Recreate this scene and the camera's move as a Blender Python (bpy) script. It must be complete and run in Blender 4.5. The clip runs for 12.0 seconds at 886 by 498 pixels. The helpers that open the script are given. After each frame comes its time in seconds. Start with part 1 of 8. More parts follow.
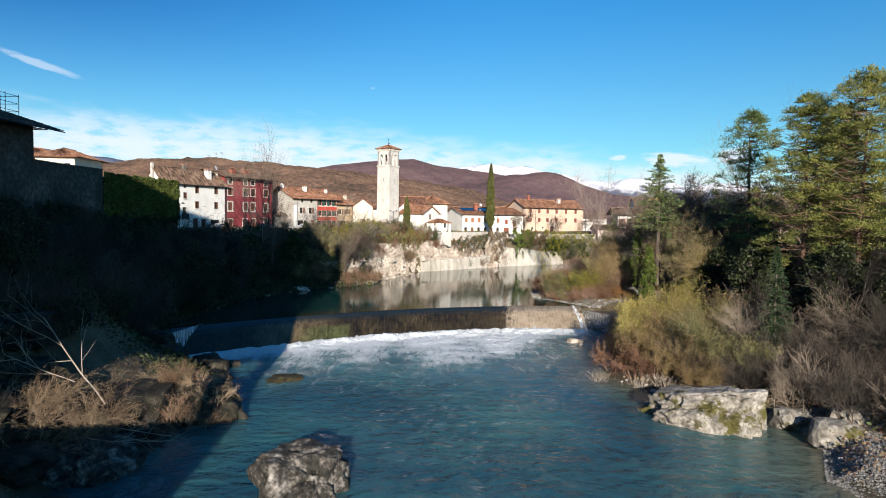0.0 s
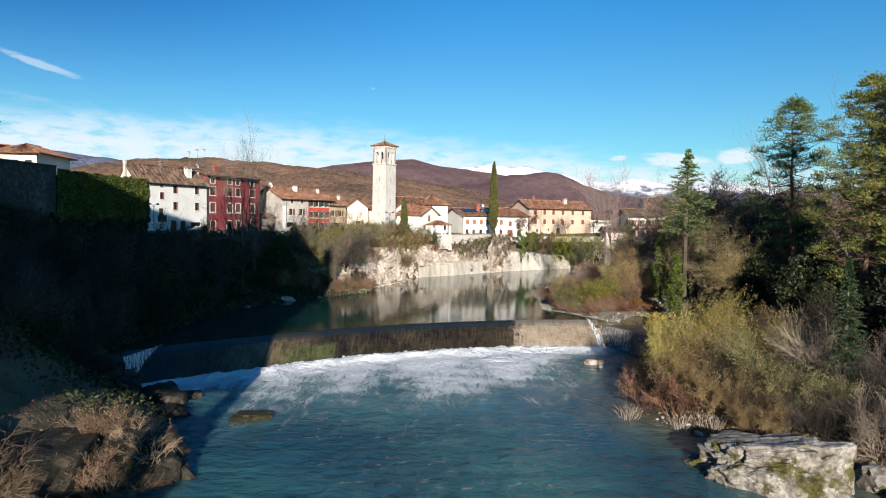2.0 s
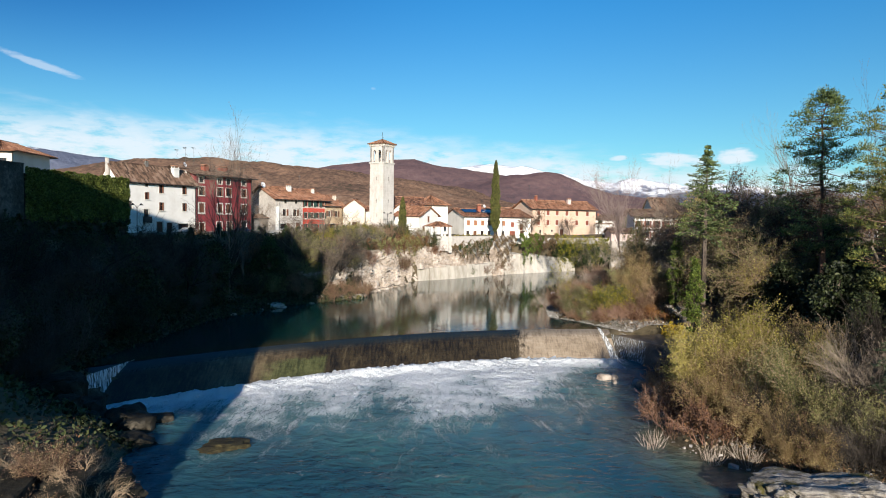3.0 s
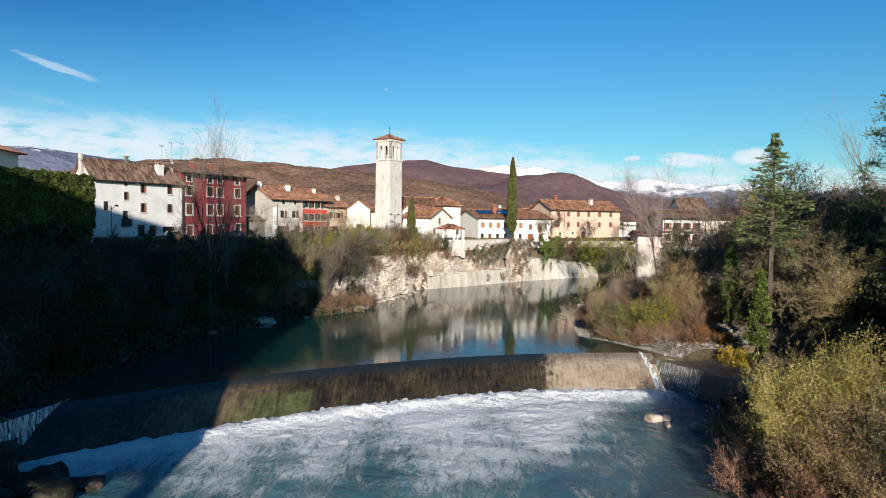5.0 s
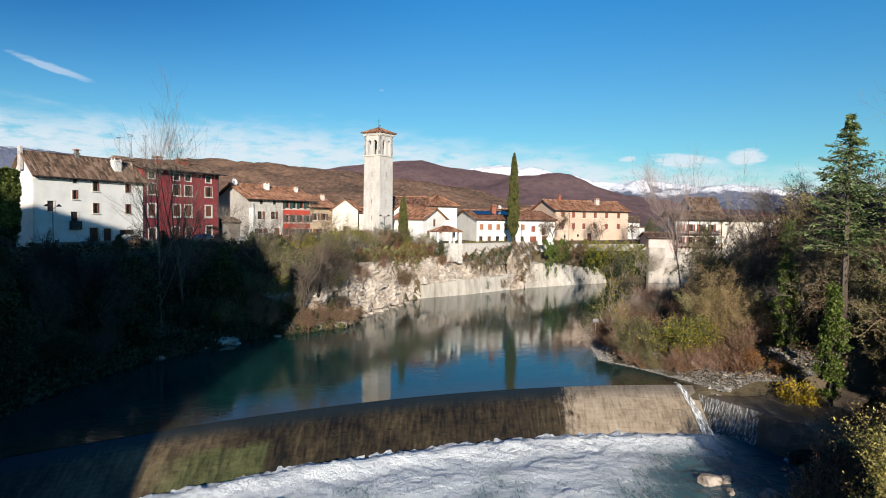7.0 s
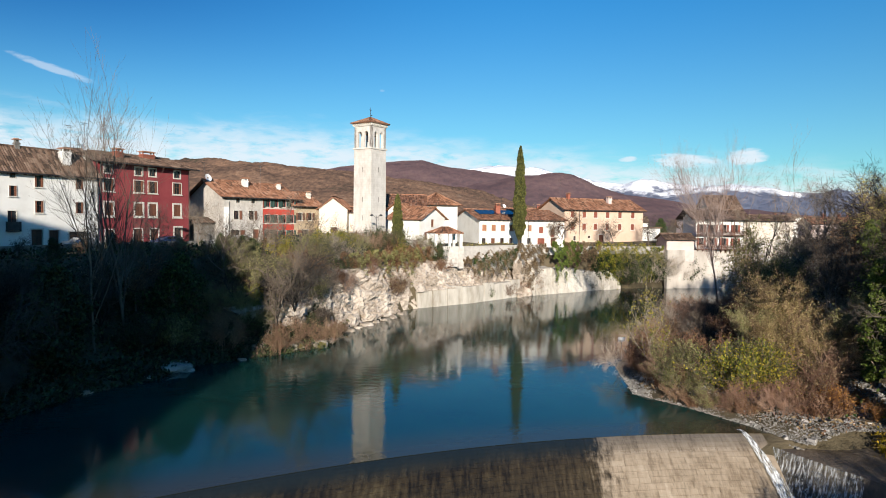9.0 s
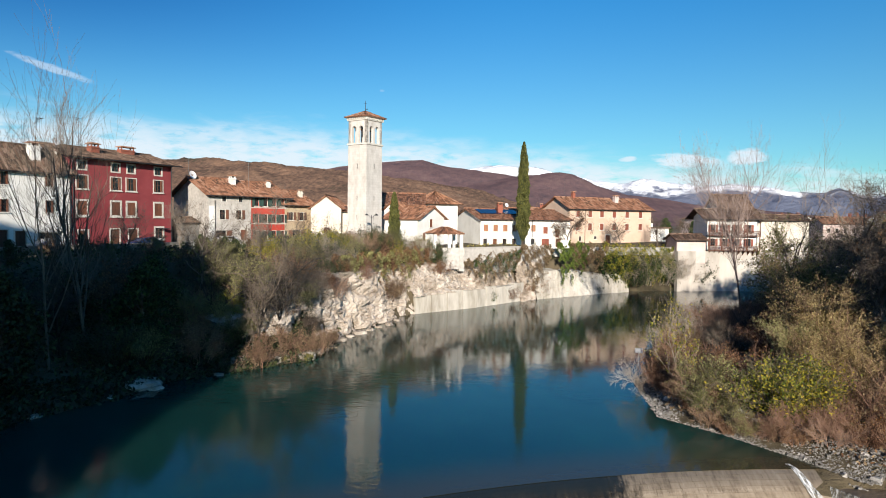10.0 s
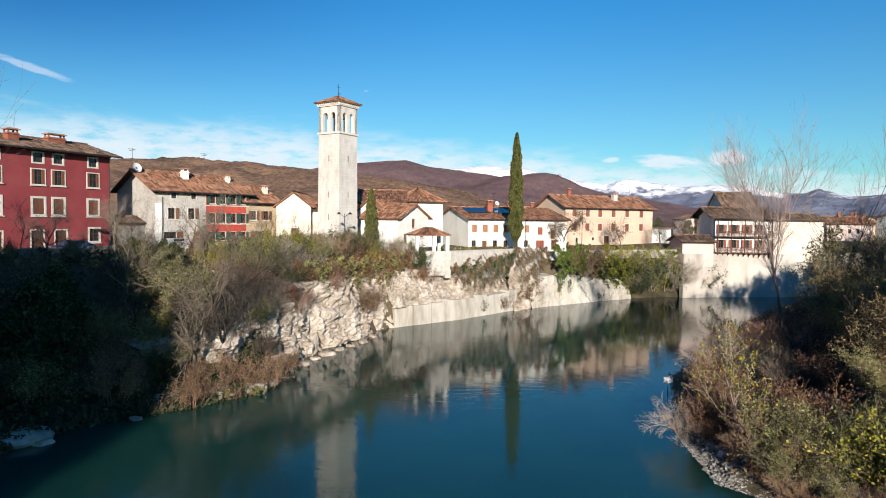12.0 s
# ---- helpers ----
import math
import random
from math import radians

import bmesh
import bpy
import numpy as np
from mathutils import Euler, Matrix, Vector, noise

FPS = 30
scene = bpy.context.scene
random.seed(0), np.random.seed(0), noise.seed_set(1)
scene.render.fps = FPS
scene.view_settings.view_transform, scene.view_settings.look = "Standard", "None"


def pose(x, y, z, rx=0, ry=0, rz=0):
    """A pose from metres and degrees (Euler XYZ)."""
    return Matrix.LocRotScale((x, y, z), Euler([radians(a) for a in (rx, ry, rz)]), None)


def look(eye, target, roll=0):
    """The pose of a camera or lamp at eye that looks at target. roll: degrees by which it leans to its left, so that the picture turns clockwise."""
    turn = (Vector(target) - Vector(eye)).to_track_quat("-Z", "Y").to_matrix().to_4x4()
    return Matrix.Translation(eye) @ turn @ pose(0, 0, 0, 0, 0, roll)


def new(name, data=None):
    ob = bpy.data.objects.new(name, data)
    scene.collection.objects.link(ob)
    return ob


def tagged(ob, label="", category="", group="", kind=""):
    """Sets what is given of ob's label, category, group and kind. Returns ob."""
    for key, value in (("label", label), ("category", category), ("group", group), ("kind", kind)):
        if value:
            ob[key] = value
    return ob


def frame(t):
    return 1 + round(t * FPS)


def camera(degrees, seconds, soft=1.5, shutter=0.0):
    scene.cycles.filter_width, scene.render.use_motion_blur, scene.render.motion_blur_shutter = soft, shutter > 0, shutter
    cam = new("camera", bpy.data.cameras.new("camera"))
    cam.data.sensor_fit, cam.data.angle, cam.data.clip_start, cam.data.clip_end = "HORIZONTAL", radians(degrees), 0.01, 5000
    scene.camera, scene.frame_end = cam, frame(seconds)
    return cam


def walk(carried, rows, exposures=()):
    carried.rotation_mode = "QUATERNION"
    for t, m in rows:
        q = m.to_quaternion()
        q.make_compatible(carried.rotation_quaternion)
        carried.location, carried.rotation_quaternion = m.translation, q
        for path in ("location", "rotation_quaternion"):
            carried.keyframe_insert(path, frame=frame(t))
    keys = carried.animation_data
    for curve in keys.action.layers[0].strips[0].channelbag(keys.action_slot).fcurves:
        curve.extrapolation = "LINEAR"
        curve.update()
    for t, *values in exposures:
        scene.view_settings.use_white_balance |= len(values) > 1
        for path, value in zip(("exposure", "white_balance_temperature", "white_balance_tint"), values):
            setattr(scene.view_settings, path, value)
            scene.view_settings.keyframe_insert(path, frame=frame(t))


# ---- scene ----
cam = camera(69.3, 12.0, soft=1.0)
METRES, EYE, TILT, LEAN, TURN = 68.0, 14.8, 2.5, 0.0, 0.0
ROWS = [
    (0.0, 0.0, 0.0, 0.0, 0.08, -5.21, -0.89),
    (0.5, -0.0001, 0.0314, -0.0002, 0.08, -5.22, -0.88),
    (1.0, 0.0002, 0.0694, -0.0009, 0.09, -5.21, -0.89),
    (1.5, 0.0007, 0.1047, -0.0012, 0.1, -5.2, -0.89),
    (2.0, 0.0012, 0.1466, -0.0015, 0.11, -5.18, -0.89),
    (2.5, 0.0018, 0.1848, -0.0019, 0.12, -5.17, -0.88),
    (3.0, 0.0016, 0.2293, -0.0021, 0.12, -5.18, -0.88),
    (3.2, 0.0017, 0.2463, -0.0025, 0.13, -5.18, -0.88),
    (4.8, 0.0024, 0.3823, -0.0055, 1.25, -5.13, -0.79),
    (5.0, 0.0024, 0.3993, -0.0059, 1.25, -5.13, -0.78),
    (5.5, 0.0011, 0.4391, -0.0062, 1.22, -5.14, -0.73),
    (6.0, 0.0012, 0.4835, -0.0081, 1.19, -5.1, -0.76),
    (6.5, 0.0008, 0.527, -0.0092, 0.88, -5.09, -0.74),
    (7.0, 0.0011, 0.5712, -0.0112, 0.88, -5.06, -0.75),
    (9.0, 0.0025, 0.7443, -0.0187, 0.92, -5.04, -0.7),
    (9.5, 0.0024, 0.787, -0.0208, 0.92, -5.04, -0.71),
    (10.0, 0.0024, 0.83, -0.0229, 0.91, -5.04, -0.68),
    (10.5, 0.0018, 0.8733, -0.0256, 0.89, -5.02, -0.68),
    (11.0, 0.0013, 0.9168, -0.028, 0.88, -5.01, -0.69),
    (11.5, 0.0009, 0.9591, -0.0302, 0.82, -5.0, -0.71),
    (11.6, 0.001, 0.9671, -0.0306, 0.66, -4.99, -0.71),
    (11.7, 0.0011, 0.9752, -0.031, 0.4, -4.99, -0.7),
    (11.8, 0.0012, 0.9832, -0.0314, 0.07, -4.98, -0.7),
    (11.9, 0.0013, 0.9912, -0.0318, -0.23, -4.98, -0.7),
    (12.0, 0.0014, 0.9992, -0.0322, -0.49, -4.97, -0.7),
]
walk(cam, [(t, pose(0, 0, EYE, TILT, LEAN, TURN) @ pose(METRES * x, METRES * y, METRES * z, 90 + pitch, roll, yaw)) for t, x, y, z, yaw, pitch, roll in ROWS],
     ((0.0, 0.42), (2.5, 0.36), (5.5, 0.26), (7.0, 0.20), (9.0, 0.30), (12.0, 0.32)))

# ---- sky and sun: low winter sun from behind ----
SUN_AZ, SUN_EL = radians(177.0), radians(15.5)
sun_from = Vector((math.sin(SUN_AZ) * math.cos(SUN_EL), math.cos(SUN_AZ) * math.cos(SUN_EL), math.sin(SUN_EL)))
sun = new("sun", bpy.data.lights.new("sun", "SUN"))
sun.data.energy, sun.data.angle, sun.data.color = 5.9, radians(0.5), (1.0, 0.90, 0.78)
sun.matrix_world = look(sun_from * 300, (0, 0, 0))

world = bpy.data.worlds.new("sky")
scene.world = world
world.use_nodes = True
wt = world.node_tree
wt.nodes.clear()


def node(tree, kind, **sets):
    n = tree.nodes.new(kind)
    for key, value in sets.items():
        if key == "operation":
            n.operation = value
        elif key == "blend":
            n.data_type, n.blend_type = "RGBA", value
        elif key == "mode":
            n.interpolation_type = value
        elif isinstance(value, (int, float, tuple, list)):
            n.inputs[int(key[1:]) if key[1:].isdigit() else key].default_value = value
        else:
            tree.links.new(value, n.inputs[int(key[1:]) if key[1:].isdigit() else key])
    return n


def math_node(tree, op, a, b=0.0, c=0.0):
    return node(tree, "ShaderNodeMath", operation=op, i0=a, i1=b, i2=c).outputs[0]


def ramp_node(tree, fac, lo, hi):
    n = node(tree, "ShaderNodeMapRange", mode="SMOOTHSTEP", i0=fac, i1=lo, i2=hi)
    return n.outputs[0]


sky = wt.nodes.new("ShaderNodeTexSky")
sky.sky_type, sky.sun_disc = "NISHITA", False
sky.sun_elevation, sky.sun_rotation = SUN_EL, SUN_AZ
sky.altitude, sky.air_density, sky.dust_density, sky.ozone_density = 200, 1.0, 0.25, 2.5
geo = wt.nodes.new("ShaderNodeTexCoord")
sep = node(wt, "ShaderNodeSeparateXYZ", Vector=geo.outputs["Generated"])
dx, dy, dz = sep.outputs
azim = math_node(wt, "MULTIPLY", math_node(wt, "ARCTAN2", dx, dy), 57.2958)
elev = math_node(wt, "MULTIPLY", math_node(wt, "ARCSINE", dz), 57.2958)
cvec = node(wt, "ShaderNodeCombineXYZ", X=math_node(wt, "MULTIPLY", azim, 0.10), Y=math_node(wt, "MULTIPLY", elev, 0.42)).outputs[0]
cn = node(wt, "ShaderNodeTexNoise", Vector=cvec, Scale=1.6, Detail=7.0, Roughness=0.58, Distortion=0.4).outputs[0]
fine_vec = node(wt, "ShaderNodeCombineXYZ", X=math_node(wt, "MULTIPLY", azim, 0.3), Y=elev).outputs[0]
cf = node(wt, "ShaderNodeTexNoise", Vector=fine_vec, Scale=1.5, Detail=6.0, Roughness=0.62).outputs[0]
# the bank of cloud low over the hills, thinning upwards and to the right
top_line = math_node(wt, "SUBTRACT", 6.7, math_node(wt, "MULTIPLY", math_node(wt, "MAXIMUM", azim, -12.0), 0.085))
over = math_node(wt, "SUBTRACT", elev, math_node(wt, "ADD", top_line, math_node(wt, "MULTIPLY", math_node(wt, "SUBTRACT", cn, 0.5), 4.0)))
bank = math_node(wt, "SUBTRACT", 1.0, ramp_node(wt, over, -2.2, 1.2))
bank = math_node(wt, "MULTIPLY", bank, ramp_node(wt, cf, 0.22, 0.56))
cover = math_node(wt, "MULTIPLY", bank, 0.85)
# single clouds: azimuth, elevation, half width, half height, slope, density
for ca, ce, cw, ch, cs, cd in ((-32.0, 11.0, 2.9, 0.33, -0.26, 0.42), (-29.2, 7.1, 1.4, 0.22, -0.12, 0.55), (-23.2, 6.9, 0.45, 0.2, 0.0, 0.5),
                               (15.0, 5.4, 0.9, 0.28, 0.05, 0.7), (19.8, 5.2, 3.0, 0.7, -0.06, 0.8), (24.2, 5.4, 1.6, 0.8, 0.0, 0.85),
                               (-6.4, 11.2, 0.3, 0.13, 0.0, 0.2), (60.0, 9.0, 8.0, 0.8, 0.05, 0.8), (-75.0, 10.0, 9.0, 0.9, 0.0, 0.7)):
    u = math_node(wt, "SUBTRACT", azim, ca)
    v = math_node(wt, "SUBTRACT", math_node(wt, "SUBTRACT", elev, ce), math_node(wt, "MULTIPLY", u, cs))
    u2 = math_node(wt, "POWER", math_node(wt, "ABSOLUTE", math_node(wt, "DIVIDE", u, cw)), 2.0)
    v2 = math_node(wt, "POWER", math_node(wt, "ABSOLUTE", math_node(wt, "DIVIDE", v, ch)), 2.0)
    r2 = math_node(wt, "ADD", math_node(wt, "ADD", u2, v2), math_node(wt, "MULTIPLY", math_node(wt, "SUBTRACT", cf, 0.5), 2.6))
    one = math_node(wt, "MULTIPLY", math_node(wt, "SUBTRACT", 1.0, ramp_node(wt, r2, 0.15, 1.1)), cd)
    cover = math_node(wt, "MAXIMUM", cover, one)
hue = node(wt, "ShaderNodeMix", blend="MIX", Factor=ramp_node(wt, elev, 3.0, 24.0), A=(0.54, 0.97, 1.07, 1.0), B=(0.17, 0.86, 1.30, 1.0)).outputs[2]
deep = math_node(wt, "MULTIPLY", math_node(wt, "SUBTRACT", 1.0, ramp_node(wt, azim, -42.0, 8.0)), ramp_node(wt, elev, 6.0, 22.0))
hue = node(wt, "ShaderNodeMix", blend="MIX", Factor=deep, A=hue, B=(0.07, 0.37, 0.75, 1.0)).outputs[2]
tint = node(wt, "ShaderNodeMix", blend="MULTIPLY", Factor=1.0, A=sky.outputs[0], B=hue).outputs[2]
white = node(wt, "ShaderNodeMix", blend="MIX", Factor=cover, A=tint, B=(7.6, 8.2, 8.9, 1.0)).outputs[2]
back = node(wt, "ShaderNodeBackground", Color=white, Strength=0.090)
wo = wt.nodes.new("ShaderNodeOutputWorld")
wt.links.new(back.outputs[0], wo.inputs[0])


# ---- materials ----
def material(name, colours, scale=1.0, detail=5.0, rough=0.85, bump=0.3, bump_scale=8.0, island=0.0, each=0.0, big=0.12, streak=(1, 1, 1), translucent=0.0, metal=0.0, spec=0.3):
    """Noise between the given colours (dark to light) at two scales, fine relief, variation piece by piece."""
    m = bpy.data.materials.new(name)
    m.use_nodes = True
    t = m.node_tree
    b = t.nodes["Principled BSDF"]
    co = t.nodes.new("ShaderNodeTexCoord").outputs["Object"]
    sc = node(t, "ShaderNodeMapping", Vector=co, Scale=streak).outputs[0]
    n1 = node(t, "ShaderNodeTexNoise", Vector=sc, Scale=scale, Detail=detail, Roughness=0.6).outputs[0]
    n2 = node(t, "ShaderNodeTexNoise", Vector=co, Scale=scale * big, Detail=3.0).outputs[0]
    f = math_node(t, "ADD", math_node(t, "MULTIPLY", n1, 0.65), math_node(t, "MULTIPLY", n2, 0.5))
    f = math_node(t, "SUBTRACT", f, 0.075)
    if island:
        g = t.nodes.new("ShaderNodeNewGeometry").outputs["Random Per Island"]
        f = math_node(t, "ADD", f, math_node(t, "MULTIPLY", math_node(t, "SUBTRACT", g, 0.5), island))
    if each:
        o = t.nodes.new("ShaderNodeObjectInfo").outputs["Random"]
        f = math_node(t, "ADD", f, math_node(t, "MULTIPLY", math_node(t, "SUBTRACT", o, 0.5), each))
    r = node(t, "ShaderNodeValToRGB", Fac=f)
    el = r.color_ramp.elements
    lo, hi = 0.28, 0.74
    while len(el) < len(colours):
        el.new(0.5)
    for k, c in enumerate(colours):
        el[k].position, el[k].color = lo + (hi - lo) * k / max(1, len(colours) - 1), (*c, 1)
    t.links.new(r.outputs[0], b.inputs["Base Color"])
    b.inputs["Roughness"].default_value, b.inputs["Metallic"].default_value = rough, metal
    b.inputs["Specular IOR Level"].default_value = spec
    if bump:
        n3 = node(t, "ShaderNodeTexNoise", Vector=sc, Scale=bump_scale, Detail=6.0, Roughness=0.65).outputs[0]
        bn = node(t, "ShaderNodeBump", Strength=bump, Distance=0.6 / bump_scale, Height=n3)
        t.links.new(bn.outputs[0], b.inputs["Normal"])
    if translucent:
        tr = node(t, "ShaderNodeBsdfTranslucent", Color=r.outputs[0])
        mx = node(t, "ShaderNodeMixShader", i0=translucent, i1=b.outputs[0], i2=tr.outputs[0])
        t.links.new(mx.outputs[0], t.nodes["Material Output"].inputs[0])
    return m


M = {}
M["plaster_white"] = material("plaster_white", [(0.62, 0.60, 0.55), (0.76, 0.75, 0.71), (0.82, 0.81, 0.78)], 0.5, rough=0.9, bump=0.15, bump_scale=20)
M["plaster_red"] = material("plaster_red", [(0.19, 0.035, 0.04), (0.26, 0.05, 0.055), (0.31, 0.075, 0.075)], 0.35, rough=0.9, bump=0.15, bump_scale=20)
M["plaster_vermilion"] = material("plaster_vermilion", [(0.36, 0.045, 0.03), (0.46, 0.06, 0.04), (0.5, 0.10, 0.07)], 0.5, rough=0.9, bump=0.1, bump_scale=20)
M["plaster_yellow"] = material("plaster_yellow", [(0.49, 0.355, 0.265), (0.61, 0.455, 0.345), (0.67, 0.525, 0.41)], 0.3, rough=0.9, bump=0.12, bump_scale=20)
M["plaster_ochre"] = material("plaster_ochre", [(0.36, 0.27, 0.17), (0.46, 0.36, 0.24), (0.54, 0.45, 0.32)], 0.5, rough=0.9, bump=0.15, bump_scale=16)
M["plaster_cream"] = material("plaster_cream", [(0.54, 0.47, 0.38), (0.67, 0.61, 0.52), (0.74, 0.69, 0.61)], 0.45, rough=0.9, bump=0.15, bump_scale=16)
M["plaster_pink"] = material("plaster_pink", [(0.5, 0.38, 0.34), (0.62, 0.5, 0.46), (0.7, 0.6, 0.56)], 0.5, rough=0.9, bump=0.15, bump_scale=16)
M["stone_grey"] = material("stone_grey", [(0.32, 0.30, 0.27), (0.50, 0.47, 0.43), (0.62, 0.59, 0.55)], 2.2, rough=0.92, bump=0.6, bump_scale=6)
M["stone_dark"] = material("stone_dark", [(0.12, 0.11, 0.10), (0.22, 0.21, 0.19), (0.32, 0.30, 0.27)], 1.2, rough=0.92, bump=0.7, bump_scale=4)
# old stone of the left-bank walls, darkened by the shade put into it
M["stone_old_shade"] = material("stone_old_shade", [(0.02, 0.018, 0.014), (0.07, 0.065, 0.055), (0.20, 0.185, 0.16)], 2.0, detail=8.0, rough=0.92, bump=0.8, bump_scale=3)
M["tower_stone"] = material("tower_stone", [(0.44, 0.405, 0.36), (0.62, 0.585, 0.54), (0.71, 0.68, 0.635)], 1.1, detail=8.0, rough=0.9, bump=0.35, bump_scale=6, streak=(1, 1, 0.45))
M["trim"] = material("trim", [(0.55, 0.52, 0.46), (0.66, 0.63, 0.57)], 2.0, rough=0.8, bump=0.1)
M["roof_tile"] = material("roof_tile", [(0.10, 0.055, 0.036), (0.23, 0.105, 0.06), (0.32, 0.155, 0.09), (0.39, 0.23, 0.155)], 2.2, rough=0.9, bump=0.5, bump_scale=5, island=0.5, big=0.2)
M["roof_old"] = material("roof_old", [(0.055, 0.037, 0.027), (0.12, 0.073, 0.05), (0.18, 0.115, 0.08), (0.25, 0.175, 0.13)], 1.8, rough=0.92, bump=0.5, bump_scale=5, island=0.5, big=0.2)
M["eave_wood"] = material("eave_wood", [(0.05, 0.03, 0.02), (0.11, 0.07, 0.045)], 4.0, rough=0.8, streak=(1, 8, 8))
M["shutter_brown"] = material("shutter_brown", [(0.12, 0.05, 0.03), (0.21, 0.085, 0.05)], 3.0, rough=0.7, each=0.3)
M["shutter_red"] = material("shutter_red", [(0.19, 0.06, 0.04), (0.27, 0.09, 0.06)], 3.0, rough=0.7, each=0.3)
M["shutter_orange"] = material("shutter_orange", [(0.28, 0.125, 0.065), (0.38, 0.185, 0.105)], 3.0, rough=0.7, each=0.3)
M["wood_dark"] = material("wood_dark", [(0.06, 0.03, 0.02), (0.15, 0.065, 0.04)], 4.0, rough=0.75, streak=(1, 6, 6))
M["metal_dark"] = material("metal_dark", [(0.04, 0.04, 0.04), (0.09, 0.09, 0.09)], 3.0, rough=0.5, bump=0.05, metal=0.6)
M["dish_white"] = material("dish_white", [(0.6, 0.6, 0.6), (0.75, 0.75, 0.75)], 2.0, rough=0.5, bump=0.0)
M["solar"] = material("solar", [(0.008, 0.012, 0.03), (0.02, 0.03, 0.06)], 3.0, rough=0.12, bump=0.0, spec=0.6)
M["pane"] = material("pane", [(0.012, 0.015, 0.018), (0.035, 0.04, 0.045)], 0.6, rough=0.06, bump=0.03, bump_scale=2, each=0.4, spec=0.6)
M["brick_red"] = material("brick_red", [(0.22, 0.07, 0.045), (0.36, 0.13, 0.085)], 5.0, rough=0.9, bump=0.4, bump_scale=14)
M["rock"] = material("rock", [(0.12, 0.095, 0.07), (0.36, 0.30, 0.24), (0.55, 0.48, 0.41), (0.66, 0.60, 0.53)], 1.2, detail=8.0, rough=0.92, bump=1.0, bump_scale=2.4, big=0.2)
M["plaster_old"] = material("plaster_old", [(0.30, 0.27, 0.23), (0.50, 0.46, 0.41), (0.62, 0.59, 0.54)], 0.5, detail=8.0, rough=0.92, bump=0.3, bump_scale=8, streak=(1, 1, 0.3))
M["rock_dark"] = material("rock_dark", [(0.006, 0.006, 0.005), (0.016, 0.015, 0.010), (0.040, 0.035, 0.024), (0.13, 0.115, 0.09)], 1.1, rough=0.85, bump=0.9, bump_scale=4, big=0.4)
M["cut_stone"] = material("cut_stone", [(0.28, 0.25, 0.20), (0.53, 0.495, 0.435), (0.65, 0.62, 0.56)], 0.8, rough=0.9, bump=0.45, bump_scale=3.5, streak=(1, 1, 0.3))
M["leaf_green"] = material("leaf_green", [(0.012, 0.026, 0.008), (0.028, 0.055, 0.015), (0.06, 0.10, 0.026), (0.11, 0.15, 0.04)], 0.5, rough=0.6, bump=0, island=0.6, each=0.25, translucent=0.25)
# leaf_green much darkened: the shade of the banks is put into this colour
M["leaf_shade"] = material("leaf_shade", [(0.009, 0.015, 0.006), (0.02, 0.03, 0.011), (0.042, 0.058, 0.021), (0.075, 0.09, 0.033)], 0.5, rough=0.6, bump=0, island=0.6, each=0.25, translucent=0.15)
M["leaf_ivy"] = material("leaf_ivy", [(0.04, 0.06, 0.012), (0.12, 0.17, 0.03), (0.22, 0.28, 0.06)], 0.5, rough=0.5, bump=0, island=0.6, each=0.2, translucent=0.25)
M["leaf_olive"] = material("leaf_olive", [(0.19, 0.165, 0.035), (0.36, 0.31, 0.075), (0.50, 0.43, 0.115), (0.58, 0.50, 0.17)], 0.5, rough=0.7, bump=0, island=0.35, each=0.3, translucent=0.3)
M["leaf_sage"] = material("leaf_sage", [(0.09, 0.095, 0.035), (0.19, 0.19, 0.07), (0.30, 0.285, 0.11), (0.40, 0.38, 0.17)], 0.5, rough=0.7, bump=0, island=0.4, each=0.3, translucent=0.3)
M["leaf_buff"] = material("leaf_buff", [(0.17, 0.125, 0.055), (0.31, 0.235, 0.10), (0.43, 0.335, 0.155), (0.52, 0.42, 0.22)], 0.5, rough=0.8, bump=0, island=0.4, each=0.3, translucent=0.3)
M["leaf_hedge"] = material("leaf_hedge", [(0.04, 0.06, 0.012), (0.12, 0.15, 0.03), (0.21, 0.24, 0.06)], 0.5, rough=0.6, bump=0, island=0.5, translucent=0.2)
M["shutter_green"] = material("shutter_green", [(0.02, 0.05, 0.045), (0.04, 0.085, 0.07)], 3.0, rough=0.7, each=0.3)
M["leaf_lime"] = material("leaf_lime", [(0.06, 0.085, 0.014), (0.17, 0.19, 0.025), (0.33, 0.30, 0.035), (0.50, 0.40, 0.045)], 0.5, rough=0.6, bump=0, island=0.6, each=0.1, translucent=0.3)
M["leaf_yellow"] = material("leaf_yellow", [(0.34, 0.24, 0.02), (0.58, 0.43, 0.03), (0.72, 0.56, 0.05)], 0.6, rough=0.6, bump=0, island=0.6, each=0.1, translucent=0.3)
M["leaf_rust"] = material("leaf_rust", [(0.06, 0.03, 0.018), (0.14, 0.07, 0.035), (0.24, 0.125, 0.06), (0.3, 0.19, 0.1)], 0.5, rough=0.75, bump=0, island=0.6, each=0.3, translucent=0.25)
M["leaf_orange"] = material("leaf_orange", [(0.14, 0.06, 0.02), (0.30, 0.14, 0.035), (0.45, 0.24, 0.07)], 0.5, rough=0.75, bump=0, island=0.6, each=0.3, translucent=0.25)
M["leaf_tan"] = material("leaf_tan", [(0.12, 0.08, 0.045), (0.23, 0.165, 0.09), (0.36, 0.27, 0.16)], 0.5, rough=0.8, bump=0, island=0.6, each=0.3, translucent=0.25)
M["needle_dark"] = material("needle_dark", [(0.012, 0.03, 0.014), (0.03, 0.06, 0.022), (0.06, 0.095, 0.035)], 0.5, rough=0.6, bump=0, island=0.5, each=0.2, translucent=0.15)
